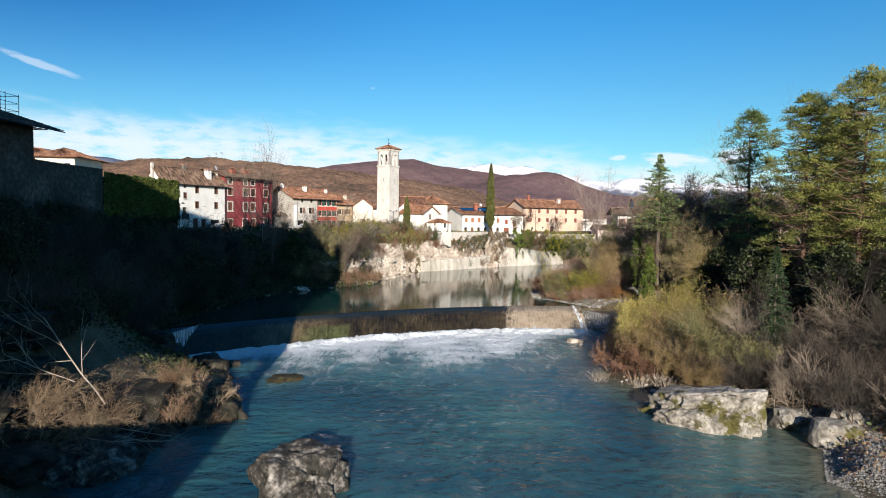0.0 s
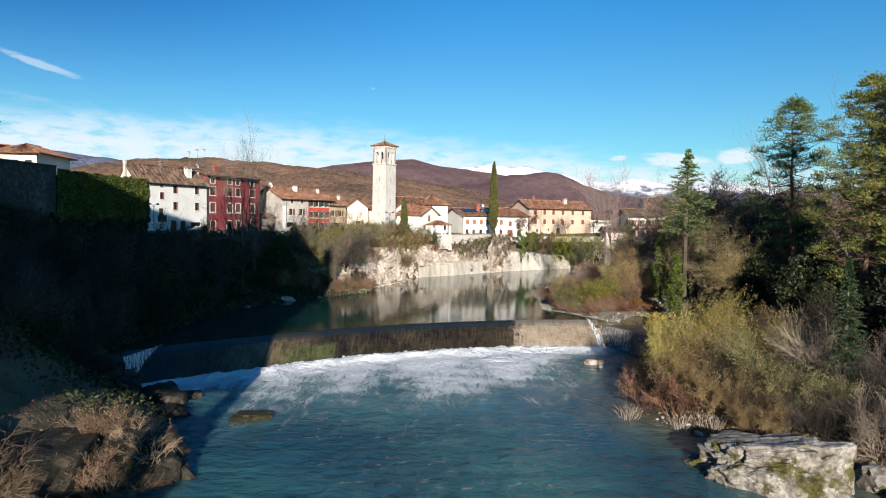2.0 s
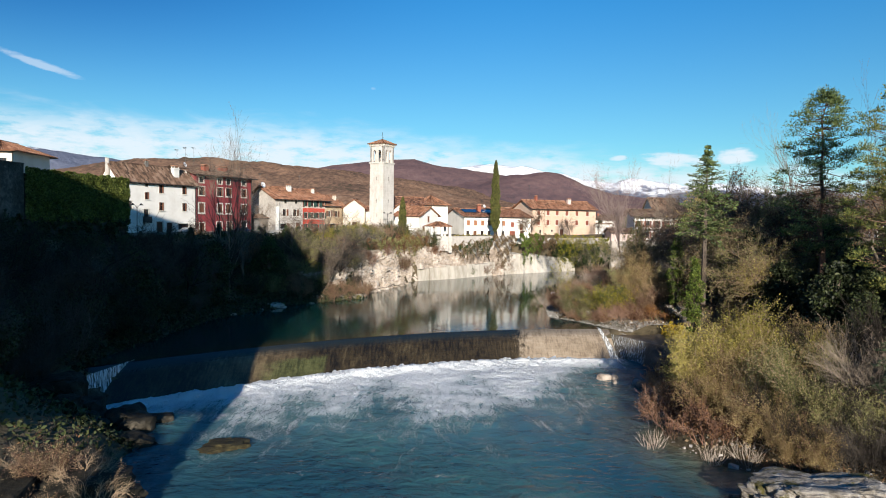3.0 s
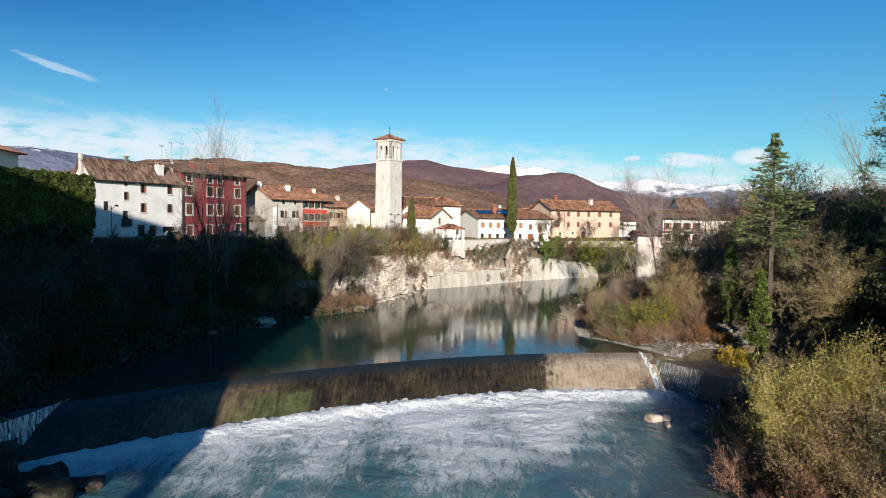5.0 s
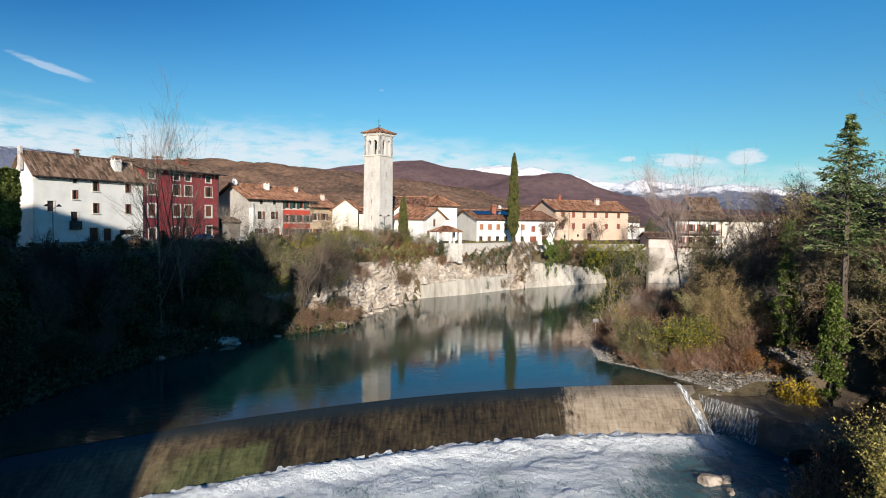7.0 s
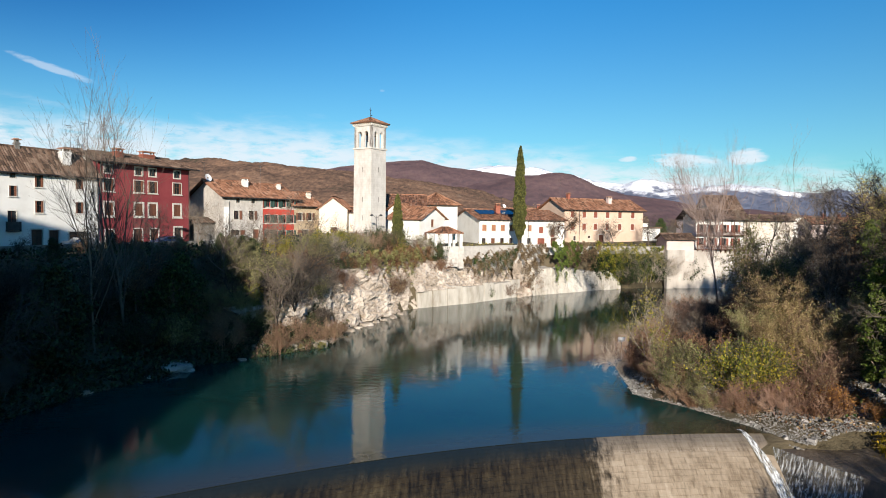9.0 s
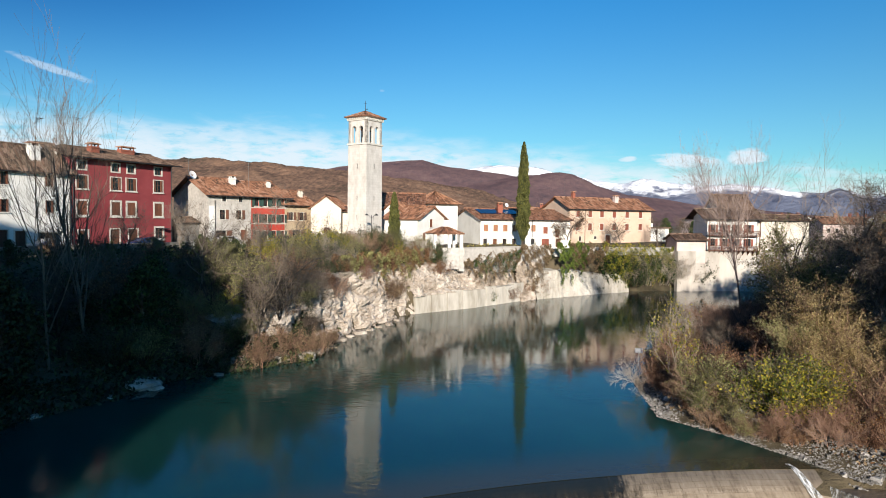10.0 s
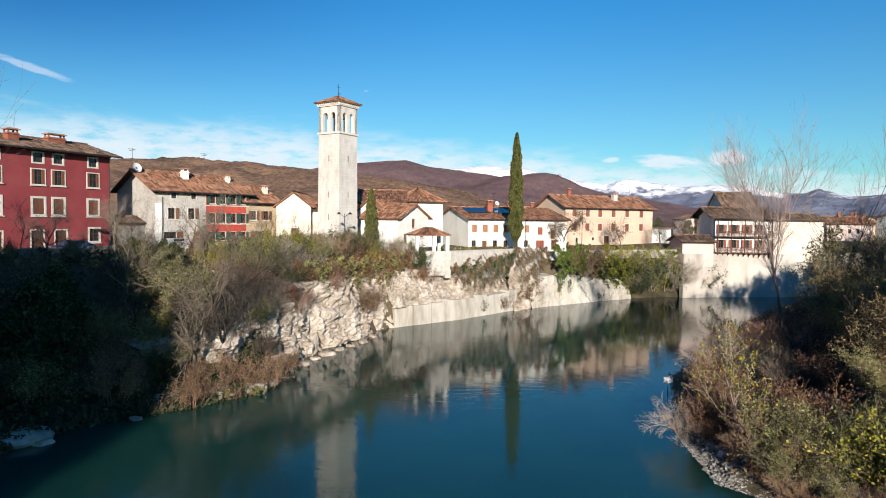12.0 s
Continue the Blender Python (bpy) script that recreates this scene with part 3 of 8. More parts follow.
# ---- the weir: a curved apron of stone courses under a thin film of water ----
def apron_material(name):
    """Wet stone with slime: dark moss, a drier pale end, a green patch, streaks that run down the slope, black chips."""
    m = bpy.data.materials.new(name)
    m.use_nodes = True
    t = m.node_tree
    b = t.nodes["Principled BSDF"]
    co = t.nodes.new("ShaderNodeNewGeometry").outputs["Position"]
    down = node(t, "ShaderNodeMapping", Vector=co, Scale=(1.0, 0.16, 0.16)).outputs[0]
    flat = node(t, "ShaderNodeMapping", Vector=co, Scale=(0.35, 1.0, 2.2)).outputs[0]
    n1 = node(t, "ShaderNodeTexNoise", Vector=down, Scale=4.5, Detail=7.0, Roughness=0.65).outputs[0]
    n2 = node(t, "ShaderNodeTexNoise", Vector=co, Scale=0.35, Detail=4.0, Roughness=0.6).outputs[0]
    n3 = node(t, "ShaderNodeTexNoise", Vector=flat, Scale=2.4, Detail=6.0, Roughness=0.7).outputs[0]
    n4 = node(t, "ShaderNodeTexNoise", Vector=co, Scale=1.1, Detail=5.0, Roughness=0.65).outputs[0]
    x, y, z = node(t, "ShaderNodeSeparateXYZ", Vector=co).outputs
    f = math_node(t, "ADD", math_node(t, "MULTIPLY", n1, 0.45), math_node(t, "ADD", math_node(t, "MULTIPLY", n2, 0.35), math_node(t, "MULTIPLY", n3, 0.25)))
    o = t.nodes.new("ShaderNodeObjectInfo").outputs["Random"]
    f = math_node(t, "ADD", f, math_node(t, "MULTIPLY", math_node(t, "SUBTRACT", o, 0.5), 0.04))

    def three(dark, brown, light):
        c = node(t, "ShaderNodeMix", blend="MIX", Factor=ramp_node(t, f, 0.41, 0.56), A=(*dark, 1), B=(*brown, 1)).outputs[2]
        return node(t, "ShaderNodeMix", blend="MIX", Factor=ramp_node(t, f, 0.53, 0.68), A=c, B=(*light, 1)).outputs[2]

    def blend(fac, a, b):
        return node(t, "ShaderNodeMix", blend="MIX", Factor=fac, A=a, B=b).outputs[2]

    moss = three((0.009, 0.007, 0.004), (0.034, 0.025, 0.012), (0.085, 0.066, 0.034))
    chips = ramp_node(t, n3, 0.575, 0.66)
    moss = blend(chips, moss, (0.008, 0.007, 0.005, 1))
    pale = three((0.19, 0.147, 0.10), (0.33, 0.268, 0.195), (0.42, 0.352, 0.27))
    tan = three((0.06, 0.045, 0.024), (0.14, 0.105, 0.06), (0.22, 0.17, 0.10))
    green = three((0.030, 0.034, 0.012), (0.075, 0.082, 0.030), (0.135, 0.14, 0.06))
    rag = math_node(t, "ADD", math_node(t, "MULTIPLY", math_node(t, "SUBTRACT", n1, 0.5), 2.4), math_node(t, "MULTIPLY", math_node(t, "SUBTRACT", n4, 0.5), 3.6))
    xr = math_node(t, "ADD", x, rag)
    # the lighter slime of the far end fades into the moss, with a square-edged green patch low down
    # the tan stops at the shadow edge: the shaded stretch is coloured dark
    c = blend(math_node(t, "MULTIPLY", math_node(t, "SUBTRACT", 1.0, ramp_node(t, xr, -16.5, -12.0)), math_node(t, "MULTIPLY", ramp_node(t, xr, -23.0, -18.5), 0.8)), moss, tan)
    low = math_node(t, "SUBTRACT", 1.0, ramp_node(t, math_node(t, "ADD", z, math_node(t, "MULTIPLY", math_node(t, "SUBTRACT", n4, 0.5), 1.2)), 1.35, 1.75))
    weed = math_node(t, "MULTIPLY", ramp_node(t, xr, -17.5, -14.8), math_node(t, "SUBTRACT", 1.0, ramp_node(t, x, -11.5, -11.1)))
    c = blend(math_node(t, "MULTIPLY", math_node(t, "MULTIPLY", weed, low), 0.9), c, green)
    c = blend(math_node(t, "MULTIPLY", ramp_node(t, xr, 0.0, 9.0), 0.16), c, tan)
    c = blend(ramp_node(t, xr, 8.2, 9.8), c, pale)
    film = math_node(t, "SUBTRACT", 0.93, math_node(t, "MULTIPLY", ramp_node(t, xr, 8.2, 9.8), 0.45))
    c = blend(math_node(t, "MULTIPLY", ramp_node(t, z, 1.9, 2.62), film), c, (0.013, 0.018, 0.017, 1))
    t.links.new(c, b.inputs["Base Color"])
    dry = math_node(t, "SUBTRACT", 1.0, ramp_node(t, z, 1.7, 2.7))
    t.links.new(math_node(t, "ADD", 0.07, math_node(t, "MULTIPLY", math_node(t, "ADD", 0.15, math_node(t, "MULTIPLY", n1, 0.45)), dry)), b.inputs["Roughness"])
    t.links.new(math_node(t, "SUBTRACT", 1.0, math_node(t, "MULTIPLY", dry, 0.5)), b.inputs["Specular IOR Level"])
    bn = node(t, "ShaderNodeBump", Strength=math_node(t, "ADD", 0.08, math_node(t, "MULTIPLY", dry, 0.5)), Distance=0.06, Height=math_node(t, "ADD", n1, math_node(t, "MULTIPLY", n3, 0.8)))
    t.links.new(bn.outputs[0], b.inputs["Normal"])
    return m


M["weir_face"] = apron_material("weir_face")


def weir_point(x, v, lift=0.0):
    """v 0 at the crest, 1 at the toe: a rounded lip, then a slope that steepens."""
    y = crest_y(x) + 0.6 - (RUN + 1.2) * v
    z = POOL + 0.02 - 0.06 * v - (POOL + 0.45) * max(0.0, v - 0.08) ** 1.25 * 1.09
    return (x, y + lift * -0.55, z + lift * 0.83)


weir = new("weir")
tagged(weir, "long curved river weir of wet mossy stone courses", "weir")
bm = bmesh.new()
cols, rows = 120, 40
grid = [[bm.verts.new(weir_point(-31 + 50.6 * i / cols, j / rows, -0.028)) for j in range(rows + 1)] for i in range(cols + 1)]
for i in range(cols):
    for j in range(rows):
        bm.faces.new((grid[i][j], grid[i + 1][j], grid[i + 1][j + 1], grid[i][j + 1]))
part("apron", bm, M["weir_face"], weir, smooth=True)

def falls_material(name, lo, hi, streak=(5.0, 0.9, 0.35)):
    """White threads of falling water with clear gaps between them."""
    m = bpy.data.materials.new(name)
    m.use_nodes = True
    t = m.node_tree
    b = t.nodes["Principled BSDF"]
    co = t.nodes.new("ShaderNodeTexCoord").outputs["Object"]
    st = node(t, "ShaderNodeMapping", Vector=co, Scale=streak).outputs[0]
    n = node(t, "ShaderNodeTexNoise", Vector=st, Scale=1.6, Detail=6.0, Roughness=0.7).outputs[0]
    f = ramp_node(t, n, lo, hi)
    b.inputs["Base Color"].default_value = (0.84, 0.87, 0.88, 1)
    b.inputs["Roughness"].default_value = 0.45
    bn = node(t, "ShaderNodeBump", Strength=0.6, Distance=0.08, Height=n)
    t.links.new(bn.outputs[0], b.inputs["Normal"])
    clear = node(t, "ShaderNodeBsdfTransparent", Color=(0.85, 0.88, 0.86, 1))
    mx = node(t, "ShaderNodeMixShader", i0=f, i1=clear.outputs[0], i2=b.outputs[0])
    t.links.new(mx.outputs[0], t.nodes["Material Output"].inputs[0])
    return m


M["falls"] = falls_material("falls", 0.36, 0.66)
M["side_falls"] = falls_material("side_falls", 0.36, 0.66, (5.0, 5.0, 0.3))
M["veil"] = falls_material("veil", 0.40, 0.80, (5.0, 5.0, 0.3))


def chute(x0, x1, x2, x3, name="falling_water"):
    """A ragged sheet of white water beside the apron: top from x0 to x1, foot from x2 to x3."""
    bm = bmesh.new()
    r = random.Random(9)
    g = []
    for j in range(15):
        v = j / 14
        a, b = x0 + (x2 - x0) * v, x1 + (x3 - x1) * v
        row = []
        for i in range(25):
            x = a + (b - a) * i / 24
            p = Vector(weir_point(x, v, 0.06 + 0.10 * v))
            p.z += r.uniform(-0.05, 0.05) * v
            row.append(bm.verts.new(p))
        g.append(row)
    for j in range(14):
        for i in range(24):
            bm.faces.new((g[j][i], g[j][i + 1], g[j + 1][i + 1], g[j + 1][i]))
    return part(name, bm, M["falls"], weir, "white water pouring down the end of the weir", smooth=True)


chute(18.25, 18.5, 18.9, 19.9)
# the shaded end turns towards the lower river and spills sideways
bm = bmesh.new()
g = [[bm.verts.new((-26.5 - 0.06 * i + 0.30 * (j / 8) ** 1.6 + 0.12 * noise.noise(Vector((i * 0.7, j * 0.5, 0))), 70.5 - 0.36 * i, POOL + 0.03 - 2.85 * (j / 8) ** 1.3)) for j in range(9)] for i in range(17)]
for i in range(16):
    for j in range(8):
        bm.faces.new((g[i][j], g[i + 1][j], g[i + 1][j + 1], g[i][j + 1]))
part("falling_water", bm, M["side_falls"], weir, "white water spilling over the shaded end of the weir", smooth=True)


# ---- rock: a ribbon of displaced facets along a bank ----
def ribbon(name, line, low, high, mat, label, rough=1.0, lean=0.5, seed=0, pace=0.26, ledges=0.0):
    pts = np.array(line, float)
    seg = np.hypot(*np.diff(pts, axis=0).T)
    s = np.concatenate([[0], np.cumsum(seg)])
    su = np.arange(0, s[-1], pace)
    x, y = np.interp(su, s, pts[:, 0]), np.interp(su, s, pts[:, 1])
    tx, ty = np.gradient(x), np.gradient(y)
    ln = np.hypot(tx, ty)
    ox, oy = ty / ln, -tx / ln
    lo, hi = np.interp(su, s, low), np.interp(su, s, high)
    k = int(max(high) / pace)
    verts = []
    for j in range(k + 4):
        v = min(1.0, j / k)
        for i in range(len(su)):
            z = lo[i] + (hi[i] - lo[i]) * v
            p = Vector((x[i], y[i], z))
            w = Vector((p.x + noise.noise(p * 0.5) * 1.2, p.y + noise.noise(p * 0.5 + Vector((9, 0, 0))) * 1.2, p.z + 0.45 * p.x + noise.noise(p * 0.4) * 0.8))
            n = noise.fractal(p * 0.16 + Vector((seed, 0, 0)), 1.0, 2.0, 3) * 1.0 + noise.fractal(p * 0.8 + Vector((0, seed, 0)), 0.9, 2.2, 5) * 0.5
            n += noise.ridged_multi_fractal(w * 0.35 + Vector((0, 0, seed)), 0.9, 2.1, 4, 1.0, 2.0) * 0.30 - 0.3
            block = Vector((w.x * 0.45, w.y * 0.45, w.z * 0.75 + seed))
            dist = noise.voronoi(block, distance_metric="DISTANCE")[0]
            n -= 0.55 * max(0.0, 0.06 - (dist[1] - dist[0])) / 0.06
            n += noise.cell(block * 0.9) * 0.22
            n += noise.fractal(p * 3.0, 0.7, 2.0, 3) * 0.14
            off = rough * n - lean * v * (hi[i] - lo[i]) * 0.25 + ledges * (0.5 if (z * 0.45) % 1 > 0.55 else 0.0)
            top = max(0, j - k)
            off -= top * 0.9
            verts.append((x[i] + ox[i] * off, y[i] + oy[i] * off, z + top * 0.12 + (noise.noise(p * 0.5) * 0.5 if v > 0.85 else 0)))
    n0 = len(su)
    ii = (np.arange(k + 3)[:, None] * n0 + np.arange(n0 - 1)[None]).ravel()
    me = mesh_np(name, verts, np.stack([ii, ii + 1, ii + 1 + n0, ii + n0], 1))
    return tagged(part(name, me, mat), label, "cliff", kind="structure")


ribbon("cliff", [(-20, 112.5), (-15.2, 119.6), (-12.9, 125.4), (-10.0, 132.6), (-6.4, 142), (-4.6, 145)], [2, 2, 2, 2, 2, 2], [6.2, 7.8, 9.2, 9.5, 9.2, 9.4], M["rock"],
       "pale weathered limestone river cliff with dark clefts", rough=1.0, seed=3)
ribbon("cliff", [(-5.2, 143.6), (3.4, 152.6), (11.0, 161.5)], [5.2, 5.4, 5.2], [9.6, 9.8, 9.6], M["rock"], "broken limestone ledges above the quarried wall", rough=0.6, lean=1.3, seed=8)


def smooth_wall(name, line, low, high, label, thick=1.6):
    """Sawn quarry face: flat panels with upright clefts between them."""
    bm = bmesh.new()
    r = random.Random(5)
    pts = [Vector((*p, 0)) for p in line]
    for (a, b), (h0, h1) in zip(zip(pts, pts[1:]), zip(high, high[1:])):
        n = max(1, round((b - a).length / 2.6))
        way = (b - a).normalized()
        out = Vector((way.y, -way.x, 0))
        for k in range(n):
            p, q = a + (b - a) * (k / n) + way * 0.05, a + (b - a) * ((k + 1) / n) - way * r.choice((0.02, 0.05, 0.18))
            off = out * r.uniform(-0.12, 0.12)
            zt = h0 + (h1 - h0) * k / n + r.uniform(-0.25, 0.25)
            zu = zt + r.uniform(-0.15, 0.15)
            vs = [bm.verts.new((*(w + off - out * back).xy, z)) for w, z, back in ((p, low, 0), (q, low, 0), (q, zu, 0.05), (p, zt, 0.05), (p, low, thick), (q, low, thick), (q, zu, thick), (p, zt, thick))]
            for f in ((0, 1, 2, 3), (3, 2, 6, 7), (1, 5, 6, 2), (0, 3, 7, 4), (4, 7, 6, 5)):
                bm.faces.new([vs[c] for c in f])
    return tagged(part(name, bm, M["cut_stone"]), label, "quarry wall", kind="structure")


smooth_wall("rock_wall", [(-4.8, 144.4), (3.9, 152.0), (12.0, 161.3)], 1.5, [5.4, 5.6, 5.5], "pale sawn quarry face rising straight from the river")
ribbon("cliff", [(14.4, 162.8), (20, 167.2), (27.5, 173.2), (33.5, 176.6)], [2, 2, 2, 2], [7.6, 7.0, 6.6, 5.6], M["cut_stone"], "smooth whitish rock bank at the water's edge", rough=0.22, lean=0.7, seed=14)
ribbon("cliff", [(11.0, 160.4), (13.2, 162.6), (15.4, 164.2)], [2, 2, 2], [8.5, 9.5, 8.5], M["rock"], "brown overgrown rock rib between the quarry faces", rough=0.9, seed=17)


# ---- hills and mountains ----
def hill(name, dist, depth, profile, mat, label, rough=6.0, seed=0, lumps=0.02, base=0.0, canopy=0.11):
    """A ridge seen from the valley: azimuth and elevation in degrees along its skyline."""
    az = np.arange(profile[0][0], profile[-1][0], 0.25)
    el = np.interp(az, [p[0] for p in profile], [p[1] for p in profile])
    rows, verts = int(60 + 40 * (dist < 1000)), []
    for j in range(rows + 14):
        v = j / rows
        for a, e in zip(az, el):
            r = dist + depth * v
            x, y = r * math.sin(radians(a)), r * math.cos(radians(a)) + 40
            up = 15 + math.tan(radians(e)) * (dist + depth)
            p = Vector((x, y, 0)) * lumps
            n = noise.fractal(p + Vector((seed, 0, 0)), 1.0, 2.0, 5)
            f = step(v, 0, 1.0) if v <= 1 else 1 - (v - 1) * 2.5
            wood = noise.noise(Vector((x, y, seed)) * canopy) * 55 / dist * 40 * (0.45 if dist < 1000 else 0.05)
            z = base + (up - base) * float(f) + n * rough * (0.25 + min(v, 1) * 0.75) * (1.0 if v < 0.9 else 0.35) + wood * 1.2
            verts.append((x, y, max(z, base - 4)))
    n0 = len(az)
    ii = (np.arange(rows + 13)[:, None] * n0 + np.arange(n0 - 1)[None]).ravel()
    me = mesh_np(name, verts, np.stack([ii, ii + 1, ii + 1 + n0, ii + n0], 1))
    return tagged(part(name, me, mat, smooth=True), label, "hill", kind="structure")


def snow_material(name="snow_peaks", lo=175.0, hi=222.0):
    # bluish rock tones hold the distance haze; snow is mixed in above
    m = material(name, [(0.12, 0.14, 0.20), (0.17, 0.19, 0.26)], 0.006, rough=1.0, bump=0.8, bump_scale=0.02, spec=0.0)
    t = m.node_tree
    b = t.nodes["Principled BSDF"]
    old = b.inputs["Base Color"].links[0].from_socket
    g = t.nodes.new("ShaderNodeNewGeometry").outputs["Position"]
    z = node(t, "ShaderNodeSeparateXYZ", Vector=g).outputs[2]
    n = node(t, "ShaderNodeTexNoise", Vector=g, Scale=0.008, Detail=6.0, Roughness=0.65).outputs[0]
    h = math_node(t, "ADD", z, math_node(t, "MULTIPLY", math_node(t, "SUBTRACT", n, 0.5), 260.0))
    c = node(t, "ShaderNodeMix", blend="MIX", Factor=ramp_node(t, h, lo, hi), A=old, B=(0.85, 0.87, 0.92, 1)).outputs[2]
    t.links.new(c, b.inputs["Base Color"])
    return m


M["snow_peaks"] = snow_material()
M["snow_crest"] = snow_material("snow_crest", 350.0, 390.0)
hill("hill_1", 520, 700, [(-70, 2.5), (-50, 2.6), (-40, 2.8), (-32, 3.2), (-28.4, 3.9), (-26, 4.4), (-23, 4.5), (-18, 4.6), (-14, 4.35), (-9, 4.1), (-6, 3.7), (-3, 3.3), (0, 2.9), (3, 2.2), (6, 1.5), (10, 0.6)], M["hill_near"],
     "near hillside of brown leafless winter woodland", rough=9, seed=1, lumps=0.012, base=8)
hill("hill_2", 1500, 900, [(-22, 2.0), (-14, 3.6), (-10, 4.6), (-7, 5.0), (-4.5, 5.25), (-2.8, 5.3), (-1, 4.8), (1.5, 4.3), (5, 3.9), (8, 3.3), (12, 2.0)], M["hill_far_haze"], "rounded wooded mountain of brown winter forest tinted purple for haze", rough=16, seed=5, lumps=0.004, base=5)
hill("hill_3", 1200, 700, [(-2, 2.0), (2, 3.3), (6, 4.05), (9, 4.1), (10.5, 3.9), (12.5, 3.1), (15, 2.4), (18, 2.0), (22, 1.3), (28, 0.8), (36, 0.7), (60, 0.6)], M["hill_far_haze"], "long wooded ridge of brown winter forest tinted purple for haze", rough=12, seed=9, lumps=0.005, base=5)
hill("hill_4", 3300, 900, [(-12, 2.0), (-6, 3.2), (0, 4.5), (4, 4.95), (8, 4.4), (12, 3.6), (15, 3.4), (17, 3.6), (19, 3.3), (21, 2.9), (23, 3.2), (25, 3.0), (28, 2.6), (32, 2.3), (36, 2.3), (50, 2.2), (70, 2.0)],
     M["snow_peaks"], "distant mountain range tinted blue for haze, with snow on its summits", rough=46, seed=12, lumps=0.0045, base=0)
hill("hill_5", 3300, 900, [(-70, 3.0), (-45, 4.6), (-38, 4.9), (-34, 5.0), (-31, 4.75), (-28, 4.35), (-25, 3.9), (-20, 3.0)], M["snow_crest"], "distant mountain tinted blue for haze, with a little snow, beyond the near woods", rough=40, seed=16, lumps=0.003, base=0)


# ---- houses ----
def panel(bm, length, z0, z1, holes, thick=0.35):
    """An upright wall along x at y 0, going back by its thickness, with openings (x0, x1, z0, z1) through it."""
    xs = sorted({0.0, length, *(h[0] for h in holes), *(h[1] for h in holes)})
    zs = sorted({z0, z1, *(h[2] for h in holes), *(h[3] for h in holes)})
    for xa, xb in zip(xs, xs[1:]):
        for za, zb in zip(zs, zs[1:]):
            cx, cz = (xa + xb) / 2, (za + zb) / 2
            if any(h[0] < cx < h[1] and h[2] < cz < h[3] for h in holes):
                continue
            for y in (0.0, thick):
                bm.faces.new([bm.verts.new(p) for p in ((xa, y, za), (xb, y, za), (xb, y, zb), (xa, y, zb))])
    for xa, xb, za, zb in holes:
        for a, b in (((xa, za), (xb, za)), ((xb, za), (xb, zb)), ((xb, zb), (xa, zb)), ((xa, zb), (xa, za))):
            bm.faces.new([bm.verts.new(p) for p in ((a[0], 0, a[1]), (b[0], 0, b[1]), (b[0], thick, b[1]), (a[0], thick, a[1]))])


def tile_slope(bm, e0, e1, r0, r1, pitch=0.30, amp=0.045, thick=0.10, rng=random):
    """One slope of barrel tiles: eave from e0 to e1, ridge from r0 to r1; real ribs running down the slope, courses stepping."""
    e0, e1, r0, r1 = map(Vector, (e0, e1, r0, r1))
    nrm = (e1 - e0).cross(r0 - e0).normalized()
    if nrm.z < 0:
        nrm = -nrm
    width, run = (e1 - e0).length, ((r0 + r1) / 2 - (e0 + e1) / 2).length
    n, rows = max(4, int(width / pitch)), max(2, int(run / 0.75))
    for i in range(n):
        a, b = i / n, (i + 1) / n
        sag = rng.uniform(-0.015, 0.015)
        for j in range(rows):
            v0, v1 = j / rows, (j + 1) / rows
            lift0, lift1 = 0.035 + sag, 0.0 + sag
            pa = [(e0.lerp(e1, a).lerp(r0.lerp(r1, a), v), e0.lerp(e1, b).lerp(r0.lerp(r1, b), v)) for v in (v0, v1)]
            over = rng.uniform(-0.05, 0.03) if j == 0 else 0.0
            down = (e0 - r0).normalized() * -over
            va = bm.verts.new(pa[0][0] + nrm * lift0 + down)
            vm = bm.verts.new((pa[0][0] + pa[0][1]) / 2 + nrm * (lift0 + amp * 2) + down)
            vb = bm.verts.new(pa[0][1] + nrm * lift0 + down)
            wa = bm.verts.new(pa[1][0] + nrm * lift1)
            wm = bm.verts.new((pa[1][0] + pa[1][1]) / 2 + nrm * (lift1 + amp * 2))
            wb = bm.verts.new(pa[1][1] + nrm * lift1)
            bm.faces.new((va, vm, wm, wa))
            bm.faces.new((vm, vb, wb, wm))
            if j == 0:
                bm.faces.new((va, vb, vm))
    under = [p - nrm * thick for p in (e0, e1, r1, r0)]
    top = [p - nrm * 0.01 for p in (e0, e1, r1, r0)]
    us, ts = [bm.verts.new(p) for p in under], [bm.verts.new(p) for p in top]
    bm.faces.new(us)
    for k in range(4):
        if (under[k] - under[(k + 1) % 4]).length > 0.01:
            bm.faces.new((us[k], us[(k + 1) % 4], ts[(k + 1) % 4], ts[k]))


